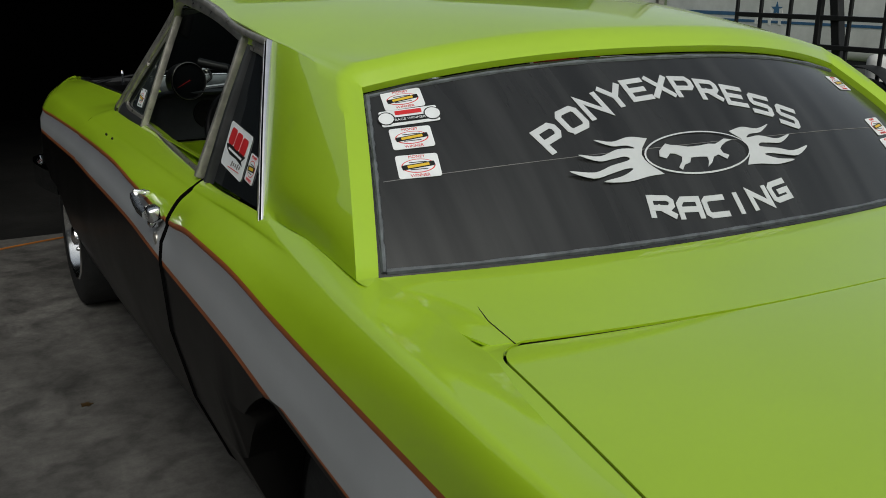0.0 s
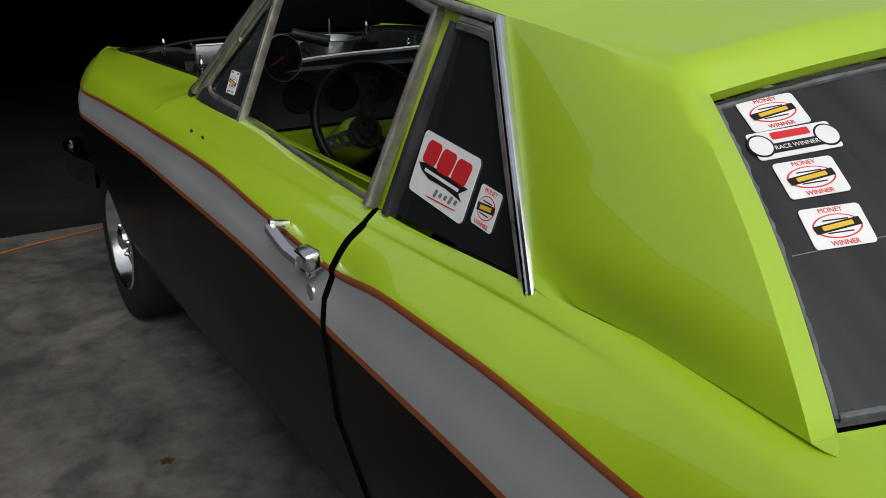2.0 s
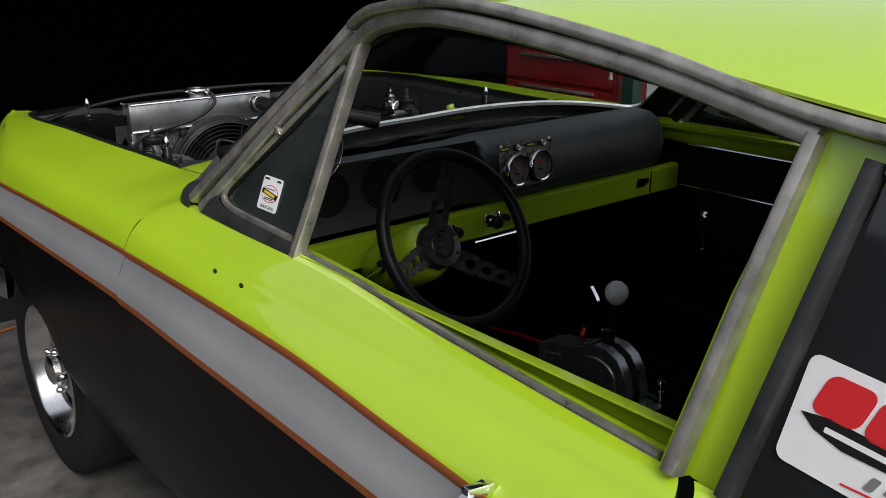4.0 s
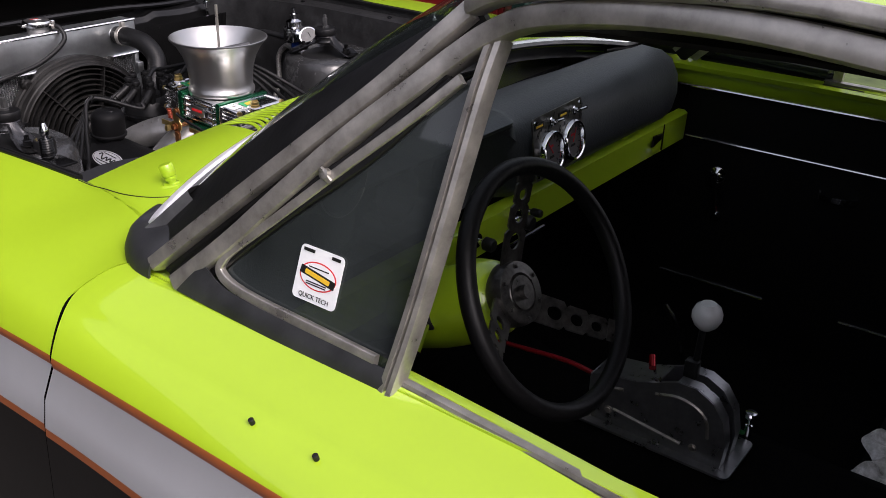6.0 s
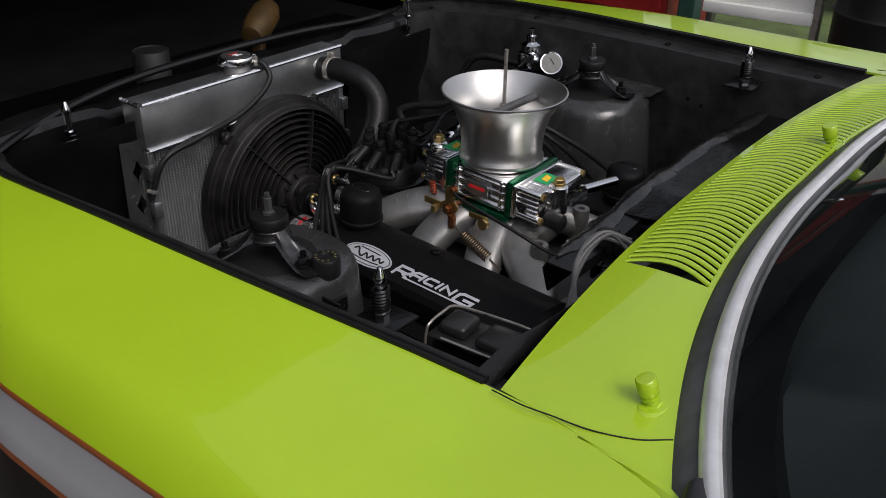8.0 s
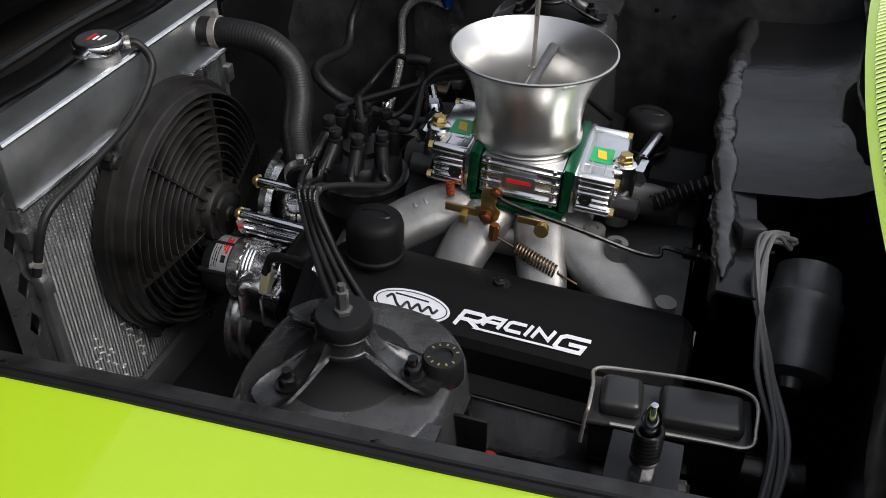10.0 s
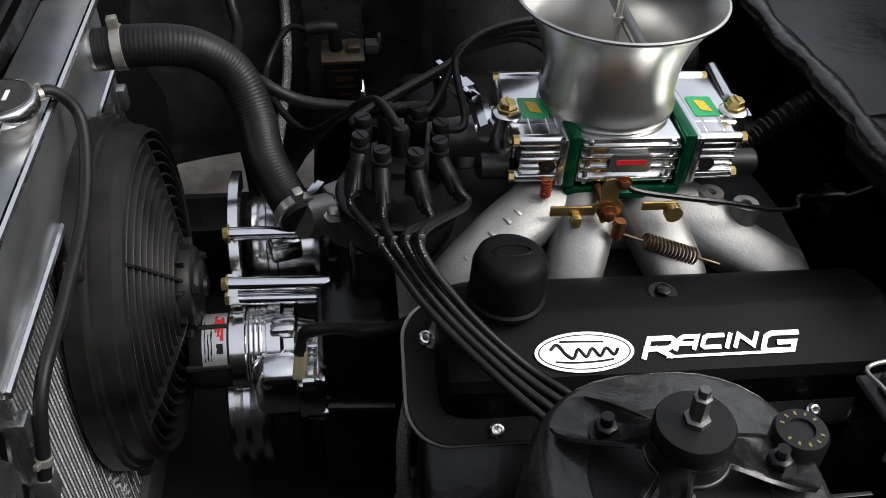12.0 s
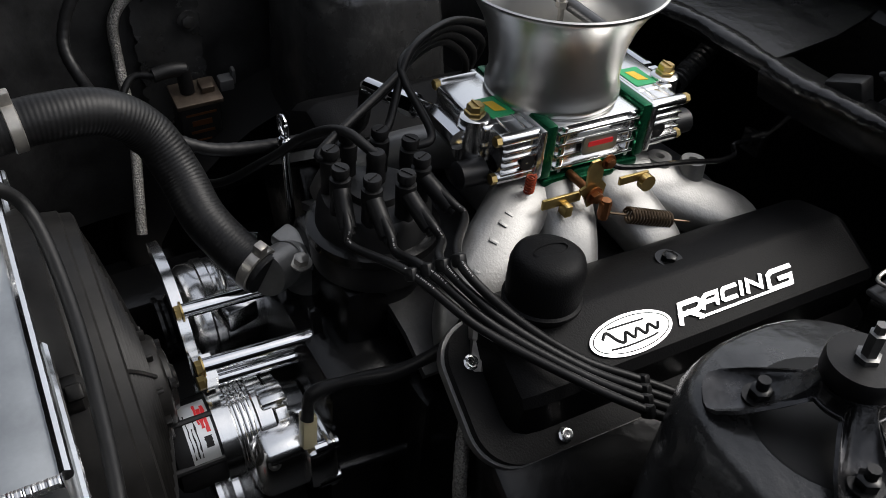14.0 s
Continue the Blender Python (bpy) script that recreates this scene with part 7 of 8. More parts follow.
wm = thing("wiper_motor", "grey cylindrical wiper motor with wires", "wiper motor")
WM = aim((-.235, 1.605, .765), (-.09, 1.60, .855))
bm = bmesh.new()
lathe(bm, [(.030, -.004), (.040, .0), (.042, .006), (.042, .075), (.044, .078), (.044, .090), (.04, .094), (.036, .13), (.02, .134)], WM, 36)
lathe(bm, [(.012, -.016), (.014, -.004)], WM, 16)
part("case", bm, shader("dark_grey_steel", (.07, .072, .075), .38, metal=.6, var=.4, scale=20, rvar=.12), wm)
random.seed(11)
for k in range(5):
    bm = bmesh.new()
    j = lambda: Vector((random.uniform(-.010, .010), random.uniform(-.010, .010), random.uniform(-.006, .006)))
    tube(bm, spline([Vector((-.13, 1.625, .872)) + j(), Vector((-.16, 1.66, .895)) + j(), Vector((-.22, 1.665, .865)) + j(), Vector((-.27, 1.64, .80)) + j(), Vector((-.33, 1.61, .74)) + j(), Vector((-.42, 1.62, .66)) + j()], 7), .0032, 7)
    part("lead", bm, shader("grey_wire", (.10, .10, .10), .5), wm)
bm = bmesh.new()
block(bm, (.045, .03, .035), at(-.115, 1.675, .86, 0, 20, 15), .004)
part("plug", bm, PLASTIC, wm)

# ---- passenger side ----
DIAL_WHITE = shader("greyed_dial_face", (.13, .13, .125), .5, var=.2, scale=80)
reg = thing("fuel_regulator", "chrome fuel pressure regulator with white gauge", "regulator")
bm = bmesh.new()
block(bm, (.05, .045, .045), at(.545, 2.262, .850), .006)
lathe(bm, [(.024, 0), (.024, .014), (.012, .020), (.012, .034), (.006, .036), (.006, .05)], at(.545, 2.262, .872), 20)
part("body", bm, CHROME, reg)
bm = bmesh.new()
GM = aim((.545, 2.205, .850), (.30, 2.0, 1.05))
lathe(bm, [(.012, -.03), (.024, -.02), (.026, .0), (.026, .004), (.023, .003)], GM, 28)
g = part("gauge", bm, CHROME, reg)
bm = bmesh.new()
lathe(bm, [(.023, .003), (0, .0032)], GM, 24)
part("dial", bm, DIAL_WHITE, g, "white gauge dial")
bm = bmesh.new()
block(bm, (.002, .016, .0006), GM @ pose(.002, .004, .004, 0, 0, 30))
part("needle", bm, BLACK_VINYL, g)
bm = bmesh.new()
lathe(bm, [(.013, 0), (.013, .02), (.010, .022), (.010, .03)], at(.545, 2.262, .828, 180, 0, 0), 6)
part("fitting", bm, shader("blue_anodised", (.01, .05, .30), .25, metal=.7), reg, "blue anodised fitting")
bm = bmesh.new()
tube(bm, spline([(.545, 2.262, .80), (.565, 2.32, .80), (.570, 2.362, .76), (.570, 2.368, .68), (.53, 2.374, .60), (.45, 2.404, .475)], 16), .0085, 10, lambda t: 1 + .05 * math.sin(t * 500))
part("braided_hose", bm, BRAID, reg)
coil = thing("ignition_coil", "black ignition coil with orange print on the inner fender", "coil")
CM = at(.520, 2.278, .630, 0, -10, 0)
bm = bmesh.new()
block(bm, (.050, .062, .090), CM, .008)
part("case", bm, PLASTIC, coil, angle=30)
bm = bmesh.new()
block(bm, (.056, .070, .008), CM @ pose(0, 0, .046), .002)
block(bm, (.026, .020, .012), CM @ pose(.004, -.018, .054), .002)
part("coil_top", bm, shader("brown_metal_top", (.13, .10, .075), .4, metal=.7, var=.4, scale=40), coil)
bm = bmesh.new()
rod(bm, CM @ Vector((.004, .010, .05)), CM @ Vector((.010, .012, .088)), .011, 14)
tube(bm, spline([CM @ Vector((.010, .008, .086)), CM @ Vector((.010, .030, .090)), CM @ Vector((.008, .055, .088))], 5), .011, 12)
part("coil_boot", bm, RUBBER, coil)
bm = bmesh.new()
block(bm, (.020, .022, .020), CM @ pose(.004, -.048, .052), .003)
block(bm, (.012, .006, .026), CM @ pose(.004, -.060, .062), .002)
part("plug", bm, shader("grey_plug", (.08, .08, .08), .5), coil)
for k, (w, h) in enumerate(((.046, .004), (.030, .010), (.036, .005), (.024, .003))):
    bm = bmesh.new()
    block(bm, (.001, w, h), CM @ pose(-.0252, 0, .028 - .017 * k))
    part("label_print", bm, COPPER, coil)
random.seed(17)
bm = bmesh.new()
ys, zs = np.linspace(2.243, 2.338, 14), np.linspace(.56, .86, 40)
grid(bm, [[(.578 + .0016 * random.random() + .004 * math.sin(y * 60) * math.sin(z * 31), y + (random.uniform(-.004, .004) if j in (0, 13) else 0), z) for j, y in enumerate(ys)] for z in zs])
thick(part("apron_plate", bm, TOWER_BLACK, car, "dented patch plate on the inner fender"), .004)
for p in ((.574, 2.259, .761), (.574, 2.265, .671), (.574, 2.300, .60)):
    bm = bmesh.new()
    bolt(bm, at(*p, 0, -90, 0), .010, .007)
    lathe(bm, [(.016, -.001), (.016, .002)], at(*p, 0, -90, 0), 20)
    part("plate_bolt", bm, TOWER_BLACK, car)
random.seed(8)
bm = bmesh.new()
bolt(bm, at(0, 0, 0, 0, -90, 0), .005, .004)
rivet = part("apron_rivet", bm, BAY_BLACK, car)
for k in range(36):
    y, z = random.uniform(1.6, 2.65), random.uniform(.55, .86)
    rv = rivet if k == 0 else new("apron_rivet", rivet.data)
    rv.parent = car
    rv.location = (-curve_at(INNER, y)[0] - .056, y, z)

# ---- interior ----
DASH_PAD = shader("grained_black_dash_pad", (0.040, 0.046, 0.05), 0.48, var=0.3, scale=7, rvar=0.12, bump=0.25, bscale=220)
CARPET = shader("black_carpet", (0.004, 0.004, 0.004), 0.95, var=0.3, scale=40, bump=0.5, bscale=260, spec=0.05)
SEAT_VINYL = shader("black_seat_vinyl", (0.005, 0.005, 0.0053), 0.45, var=0.25, scale=12, rvar=0.1, bump=0.15, bscale=120, spec=0.22)
IVORY = shader("ivory_knob_plastic", (0.70, 0.71, 0.70), 0.25, coat=0.4, var=0.05, scale=20)
BRUSHED = shader("brushed_plate", (0.10, 0.097, 0.092), 0.34, metal=0.85, var=0.6, scale=60, rvar=0.2)
SATIN_STEEL = shader("satin_grey_steel", (0.26, 0.265, 0.27), 0.30, metal=0.8, var=0.25, scale=30, rvar=0.12)

PAD = ((1.16, .84), (1.125, .842), (1.108, .862), (1.100, .90), (1.104, .945), (1.122, .978), (1.150, .994), (1.20, .998), (1.26, .990), (1.33, .972), (1.40, .955))
HOOD = ((1.16, .84), (1.165, .86), (1.170, .93), (1.168, .985), (1.10, .998), (1.076, 1.004), (1.070, 1.013), (1.085, 1.021), (1.16, 1.014), (1.30, .982), (1.40, .955))


bm = bmesh.new()
rows = []
for x in list(np.linspace(-.70, -.62, 7)) + list(np.linspace(-.60, -.14, 12)) + list(np.linspace(-.13, -.02, 12)) + list(np.linspace(0, .70, 24)):
    w = smooth_step(-.70, -.63, x) * (1 - smooth_step(-.13, -.02, x))
    e = .06 * max(0, (abs(x) - .60) / .10) ** 2
    deep = 1.205 + .150 * (1 - min(1, abs(x) / .668) ** 2.6)
    rows.append([(x * .97, min(deep, p[0] + (h[0] - p[0]) * w + (e if i < 8 else 0) - .012 * x * x), p[1] + (h[1] - p[1]) * w - (e * .5 if i > 3 else 0) - (.012 * (i - 7) if i > 7 else 0)) for i, (p, h) in enumerate(zip(PAD, HOOD))])
grid(bm, rows)
dash = thick(part("dashboard", bm, DASH_PAD, car, "padded black dashboard with instrument hood", angle=60), .006)
bm = bmesh.new()
sweep(bm, [(x, 1.128 - .010 * x * x, .800) for x in np.linspace(-.71, .71, 30)], [(-.010, -.034), (.012, -.034), (.014, .030), (.006, .036), (-.010, .036)], up=(0, 0, 1))
grid(bm, [[(x, 1.118 - .010 * x * x - dy, z) for dy, z in ((0, .766), (-.004, .762), (-.06, .750))] for x in np.linspace(-.71, .71, 20)])
part("lower_dash_rail", bm, LIME, dash, "lime metal lower dash rail")
bm = bmesh.new()
block(bm, (.0016, .004, .062), at(.585, 1.1105, .800))
part("seam", bm, BLACK_VINYL, dash)
bm = bmesh.new()
plate(bm, [(-.024, -.010), (-.014, -.010), (-.008, .012), (.028, .010), (.024, -.002), (.004, -.006), (-.006, .014), (-.018, .014)], at(.545, 1.1085, .803, 90, 0, 0), .003)
part("script_emblem", bm, BLACK_VINYL, dash, "small dark script emblem shape")
for x, z, r in ((-.028, .803, .014), (-.150, .803, .012), (.0, .812, .008), (-.30, .800, .012)):
    bm = bmesh.new()
    lathe(bm, [(r * 1.25, 0), (r * 1.1, .006), (r * .45, .008), (r * .45, .020)], at(x, 1.114, z, 90, 0, 0), 20)
    k = part("dash_knob", bm, CHROME, dash, "black dash knob on a chrome base")
    bm = bmesh.new()
    lathe(bm, [(r * .6, .018), (r, .022), (r, .036), (r * .8, .040), (0, .040)], at(x, 1.114, z, 90, 0, 0), 20)
    part("cap", bm, PLASTIC, k)
bm = bmesh.new()
rod(bm, (-.085, 1.10, .762), (.055, 1.10, .762), .004, 8)
part("brake_release_rod", bm, CHROME, dash)
# cluster face with dim dials
for x, r in ((-.44, .05), (-.30, .055), (-.17, .04)):
    bm = bmesh.new()
    lathe(bm, [(r, 0), (r * .95, .004), (r * .90, .001), (0, .001)], at(x, 1.163, .925, 88, 0, 0), 28)
    part("instrument_ring", bm, PLASTIC, dash)

# gauge plate
gm = at(.070, 1.0925, .934, 82, 0, 3) @ Matrix.Scale(1.08, 4)
bm = bmesh.new()
plate(bm, rounded(.172, .104, .006), gm, .003)
panel = part("gauge_plate", bm, BRUSHED, dash, "engraved bright metal plate with two gauges", smooth=False)
for gx in (-.038, .038):
    g = gm @ pose(gx, -.012, .003)
    bm = bmesh.new()
    lathe(bm, [(.0355, 0), (.0355, .010), (.033, .013), (.030, .012), (.0285, .006)], g, 32)
    gauge = part("gauge", bm, CHROME, panel, "round gauge with bright rim and red pointer")
    bm = bmesh.new()
    lathe(bm, [(.029, .005), (0, .005)], g, 32)
    part("dial", bm, DIAL, gauge)
    bm = bmesh.new()
    for k in range(11):
        a = math.radians(225 - 27 * k)
        block(bm, (.005, .0014, .0006), g @ pose(.024 * math.cos(a), .024 * math.sin(a), .0056, 0, 0, math.degrees(a)))
    block(bm, (.014, .004, .0006), g @ pose(0, -.009, .0056))
    part("dial_marks", bm, BLACK_VINYL, gauge)
    bm = bmesh.new()
    plate(bm, [(-.004, -.0014), (.022, -.0005), (.022, .0005), (-.004, .0014)], g @ pose(0, 0, .0066, 0, 0, 125 if gx < 0 else 60), .0008)
    block(bm, (.012, .004, .0006), g @ pose(0, .009, .0056))
    part("pointer", bm, RED_VINYL, gauge)
for sx in (-.030, .052):
    s0 = gm @ pose(sx, .036, .003)
    bm = bmesh.new()
    lathe(bm, [(.008, 0), (.008, .004), (.005, .005), (.005, .010)], s0, 12)
    rod(bm, s0 @ Vector((0, 0, .008)), s0 @ Vector((.003, .006, .026)), .0022, 8, .0032)
    part("toggle_switch", bm, CHROME, panel, "chrome toggle switch")
    bm = bmesh.new()
    block(bm, (.030, .010, .0008), gm @ pose(sx - .036, .037, .0034))
    pl = part("label_plate", bm, BLACK_VINYL, panel)
    bm = bmesh.new()
    block(bm, (.022, .0035, .0006), gm @ pose(sx - .036, .037, .0042))
    part("print", bm, YELLOW_VINYL, pl)
bm = bmesh.new()
random.seed(11)
for k in range(26):
    block(bm, (.0012 + .002 * random.random(), .010 + .02 * random.random(), .0004), gm @ pose(-.082 + .164 * random.random(), -.045 + .085 * random.random(), .0032, 0, 0, -35 + 6 * random.random()))
part("engraving", bm, BLACK_VINYL, panel)
bm = bmesh.new()
for sx in (-.078, .078):
    for sy in (-.044, .044):
        bm = bmesh.new()
        lathe(bm, [(.004, 0), (.0035, .002), (0, .002)], gm @ pose(sx, sy, .003), 10)
        part("screw", bm, CHROME, panel)

# round rev counter on the dash, with a shift light tube
bm = bmesh.new()
tm = at(-.524, 1.065, 1.052, 86, 0, 12) @ Matrix.Diagonal((1.17, 1.17, 1, 1))
lathe(bm, [(.0, -.075), (.030, -.074), (.050, -.055), (.054, -.010), (.056, 0), (.052, .004), (.049, -.002)], tm, 36)
tach = part("rev_counter", bm, PLASTIC, dash, "large black round rev counter on the dash")
bm = bmesh.new()
lathe(bm, [(.050, -.004), (0, -.004)], tm, 32)
part("dial", bm, DARK_GLASS, tach)
bm = bmesh.new()
lathe(bm, [(.0535, .002), (.0545, .001), (.0530, .0045), (.0515, .002)], tm, 36)
part("bezel", bm, STAINLESS, tach)
bm = bmesh.new()
plate(bm, [(-.006, -.0012), (.040, -.0004), (.040, .0004), (-.006, .0012)], tm @ pose(0, 0, -.003, 0, 0, 205), .001)
part("pointer", bm, RED_VINYL, tach)
bm = bmesh.new()
rod(bm, (-.478, 1.10, 1.112), (-.392, 1.055, 1.090), .015, 20)
rod(bm, (-.41, 1.066, 1.095), (-.388, 1.053, 1.089), .0165, 20)
rod(bm, (-.47, 1.10, 1.10), (-.48, 1.12, 1.05), .006, 8)
part("shift_light", bm, PLASTIC, tach, "black shift light tube")
bm = bmesh.new()
rod(bm, (-.522, 1.10, 1.06), (-.522, 1.13, .99), .012, 12)
part("stand", bm, PLASTIC, tach)

# steering column and wheel
AX = Vector((0, -math.cos(.494), math.sin(.494)))
SW = Vector((-.365, .838, .894))
SWM = Matrix.Translation(SW) @ Matrix((Vector((1, 0, 0)), AX.cross(Vector((1, 0, 0))), AX)).transposed().to_4x4()
bm = bmesh.new()
lathe(bm, [(.028, -.075), (.052, -.092), (.060, -.115), (.060, -.20), (.056, -.27), (.030, -.30), (.030, -.55)], SWM, 28)
column = part("steering_column", bm, LIME, car, "lime painted steering column")
bm = bmesh.new()
rod(bm, SWM @ Vector((-.05, 0, -.19)), SWM @ Vector((-.135, -.020, -.15)), .0045, 10, .006)
part("signal_stalk", bm, CHROME, column, "thin metal signal stalk")
bm = bmesh.new()
block(bm, (.012, .026, .026), SWM @ pose(-.056, 0, -.19), .003)
part("stalk_opening", bm, BLACK_VINYL, column)
bm = bmesh.new()
R, r = .166, .0125
grid(bm, [[SWM @ Vector(((R + r * math.cos(b)) * math.cos(a), (R + r * math.cos(b)) * math.sin(a), r * math.sin(b) * 1.05)) for b in np.linspace(0, 2 * math.pi, 13)[:-1]] + [SWM @ Vector(((R + r) * math.cos(a), (R + r) * math.sin(a), 0))] for a in np.linspace(0, 2 * math.pi, 65)])
bmesh.ops.remove_doubles(bm, verts=bm.verts, dist=.0003)
swheel = part("steering_wheel", bm, SEAT_VINYL, car, "black three-spoke steering wheel with drilled bright spokes", angle=80)
for ang in (-46, 74, 194):
    a = math.radians(ang)
    d = Vector((math.cos(a), math.sin(a), 0))
    side = Vector((-math.sin(a), math.cos(a), 0))
    bm = bmesh.new()

    def on(rad, off, dz=0):
        t = (rad - .03) / (R - .03)
        return SWM @ (d * rad + side * off + Vector((0, 0, -.068 + .066 * t ** 1.1 + dz)))
    # a flat spoke with three round holes: ring of squares round each hole
    rad0 = .030
    for hole, hr in ((.072, .0105), (.104, .0090), (.132, .0075)):
        rad1 = hole + .015
        half0, half1 = .024 - .07 * (rad0 - .03), .024 - .07 * (rad1 - .03)
        inner, outer = [], []
        n = 20
        for k in range(n):
            b = 2 * math.pi * k / n
            inner.append(on(hole + hr * math.cos(b), hr * math.sin(b)))
            c, s = math.cos(b), math.sin(b)
            m_ = max(abs(c), abs(s))
            ux, uy = c / m_, s / m_
            rr = hole + (ux * (rad1 - hole) if ux > 0 else ux * (hole - rad0))
            outer.append(on(rr, uy * (half0 + half1) / 2))
        grid(bm, [inner, outer], closed=True)
        rad0 = rad1
    grid(bm, [[on(rad0, -.017), on(rad0, .017)], [on(R - .006, -.016), on(R - .006, .016)]])
    thick(part("spoke", bm, BRUSHED, swheel, "drilled dull metal spoke", smooth=False), .003)
bm = bmesh.new()
lathe(bm, [(.0, -.055), (.022, -.052), (.026, -.056), (.028, -.050), (.044, -.052), (.046, -.062), (.046, -.075), (.030, -.095)], SWM, 32)
hub = part("hub", bm, BRUSHED, swheel, "bare metal steering hub")
bm = bmesh.new()
for k in range(6):
    a = math.radians(60 * k + 20)
    bolt(bm, SWM @ pose(.037 * math.cos(a), .037 * math.sin(a), -.0515), .003, .003)
lathe(bm, [(.024, -.0505), (.024, -.049), (.010, -.049), (.010, -.040), (0, -.040)], SWM, 20)
part("hub_bolts", bm, BRUSHED, hub)

# floor, tunnel, inner panels, seats
bm = bmesh.new()
grid(bm, [[(x, y, z + (.10 * smooth_step(1.05, 1.45, y))) for x, z in ((-.74, .285), (-.30, .29), (-.17, .31), (-.13, .43), (-.08, .452), (.10, .452), (.15, .43), (.19, .31), (.32, .29), (.74, .285))] for y in np.linspace(-.95, 1.5, 20)])
thick(part("carpet", bm, CARPET, car, "black carpet over the floor and tunnel", angle=70), .006)
bm = bmesh.new()
grid(bm, [[(x, 1.47, z) for x in np.linspace(-.72, .72, 9)] for z in (.28, .6, .93)])
part("inner_bulkhead", bm, CARPET, car)
bm = bmesh.new()
grid(bm, [[(x, -.62, z) for x in np.linspace(-.74, .74, 9)] for z in (.28, .6, .93)])
grid(bm, [[(x, y, .925) for x in np.linspace(-.74, .74, 9)] for y in (-.62, -.86)])
part("rear_shelf", bm, CARPET, car)
for sign in (-1, 1):
    bm = bmesh.new()
    grid(bm, [[(sign * (.735 - .010 * math.sin(math.pi * min(1, (z - .25) / .66))), y, z) for z in (.25, .30, .40, .50, .60, .70, .80, .86, .895)] for y in np.linspace(-.62, 1.30, 14)])
    inner = thick(part("door_trim_panel", bm, SEAT_VINYL, car, "black vinyl inner door panel with bright strips"), .008, 0)
    bm = bmesh.new()
    grid(bm, [[(sign * x, y, z + .02 * smooth_step(.9, .5, y) * 0) for x, z in ((.726, .893), (.716, .905), (.714, .930), (.722, .946), (.745, .952))] for y in np.linspace(-.05, 1.22, 16)])
    thick(part("door_top", bm, LIME, car, "lime painted top of the inner door"), .003, 0)
    for z, y0, y1, rr in ((.894, 0.0, 1.20, .004), (.772, .35, 1.11, .0035), (.405, .86, 1.13, .0045), (.408, .30, .68, .004), (.700, .50, .56, .003)):
        bm = bmesh.new()
        rod(bm, (sign * .721, y0, z), (sign * .721, y1, z), rr, 8)
        part("bright_strip", bm, CHROME, inner)
    bm = bmesh.new()
    m = at(sign * .722, 1.020, .690, 0, -sign * 90, 0)
    lathe(bm, [(.022, 0), (.018, .006), (.010, .010), (.010, .020), (0, .020)], m, 20)
    crank = part("window_crank", bm, CHROME, inner, "chrome window crank")
    bm = bmesh.new()
    rod(bm, (sign * .702, 1.020, .690), (sign * .694, .992, .603), .006, 8, .005)
    rod(bm, (sign * .694, .992, .603), (sign * .670, .992, .603), .010, 14)
    part("arm", bm, CHROME, crank)
    bm = bmesh.new()
    sweep(bm, spline([(sign * .722, .780, .705), (sign * .700, .770, .706), (sign * .698, .720, .706), (sign * .722, .700, .704)], 4), [(-.003, -.006), (.003, -.006), (.003, .006), (-.003, .006)], up=(0, 0, 1))
    part("door_pull", bm, CHROME, inner, "chrome inner door handle")
for sx in (-.40, .42):
    st = thing("bucket_seat", "low black vinyl bucket seat on the car floor", "car seat", "front seats")
    bm = bmesh.new()
    grid(bm, [[(sx + .215 * u * (1 - .12 * max(0, v - .7)), -.10 + .60 * v, .395 + .02 * u * u - .05 * max(0, v - .8) ** 1.5 * 5 + .010 * math.sin(8 * v) * (1 - abs(u))) for u in np.linspace(-1, 1, 13)] for v in np.linspace(0, 1, 13)])
    ob = part("seat_cushion", bm, SEAT_VINYL, st)
    thick(ob, .09, -1)
    bm = bmesh.new()
    grid(bm, [[(sx + .21 * u, -.10 - .16 * v + .03 * u * u, .40 + .42 * v - .04 * u * u * v) for u in np.linspace(-1, 1, 11)] for v in np.linspace(0, 1, 11)])
    thick(part("backrest", bm, SEAT_VINYL, st), .07, 1)

# ratchet shifter on the tunnel
shifter = thing("gear_shifter", "black steel ratchet gear shifter with ivory ball knob on the tunnel", "gear shifter")
bm = bmesh.new()
plate(bm, rounded(.130, .300, .012), at(.010, .800, .458), .005)
part("base_plate", bm, SATIN_STEEL, shifter, smooth=False)
SIDE = [(.925, .463), (.925, .550), (.90, .561), (.84, .570), (.80, .585), (.765, .600), (.73, .600), (.70, .585), (.678, .555), (.668, .510), (.672, .463)]
for k, x in enumerate((-.036, .030)):
    bm = bmesh.new()
    plate(bm, [(y, z) for y, z in SIDE], Matrix(((0, 0, 1, x), (1, 0, 0, 0), (0, 1, 0, 0), (0, 0, 0, 1))), .006)
    part("side_plate", bm, SATIN_STEEL, shifter, "satin black shifter side plate", smooth=False)
bm = bmesh.new()
for z0, (a, b) in enumerate(((0, 4), (4, 10))):
    pts = SIDE[1:][a:b]
    xs = (-.034, .034) if z0 == 0 else (-.034, -.012)
    grid(bm, [[(x, y, z + .001) for x in xs] for y, z in pts])
    if z0:
        grid(bm, [[(x, y, z + .001) for x in (.010, .034)] for y, z in pts])
grid(bm, [[(x, .925, z) for x in (-.034, .034)] for z in (.463, .551)])
thick(part("cover", bm, SATIN_STEEL, shifter, "satin grey shifter cover with a gate slot", angle=50), .003)
bm = bmesh.new()
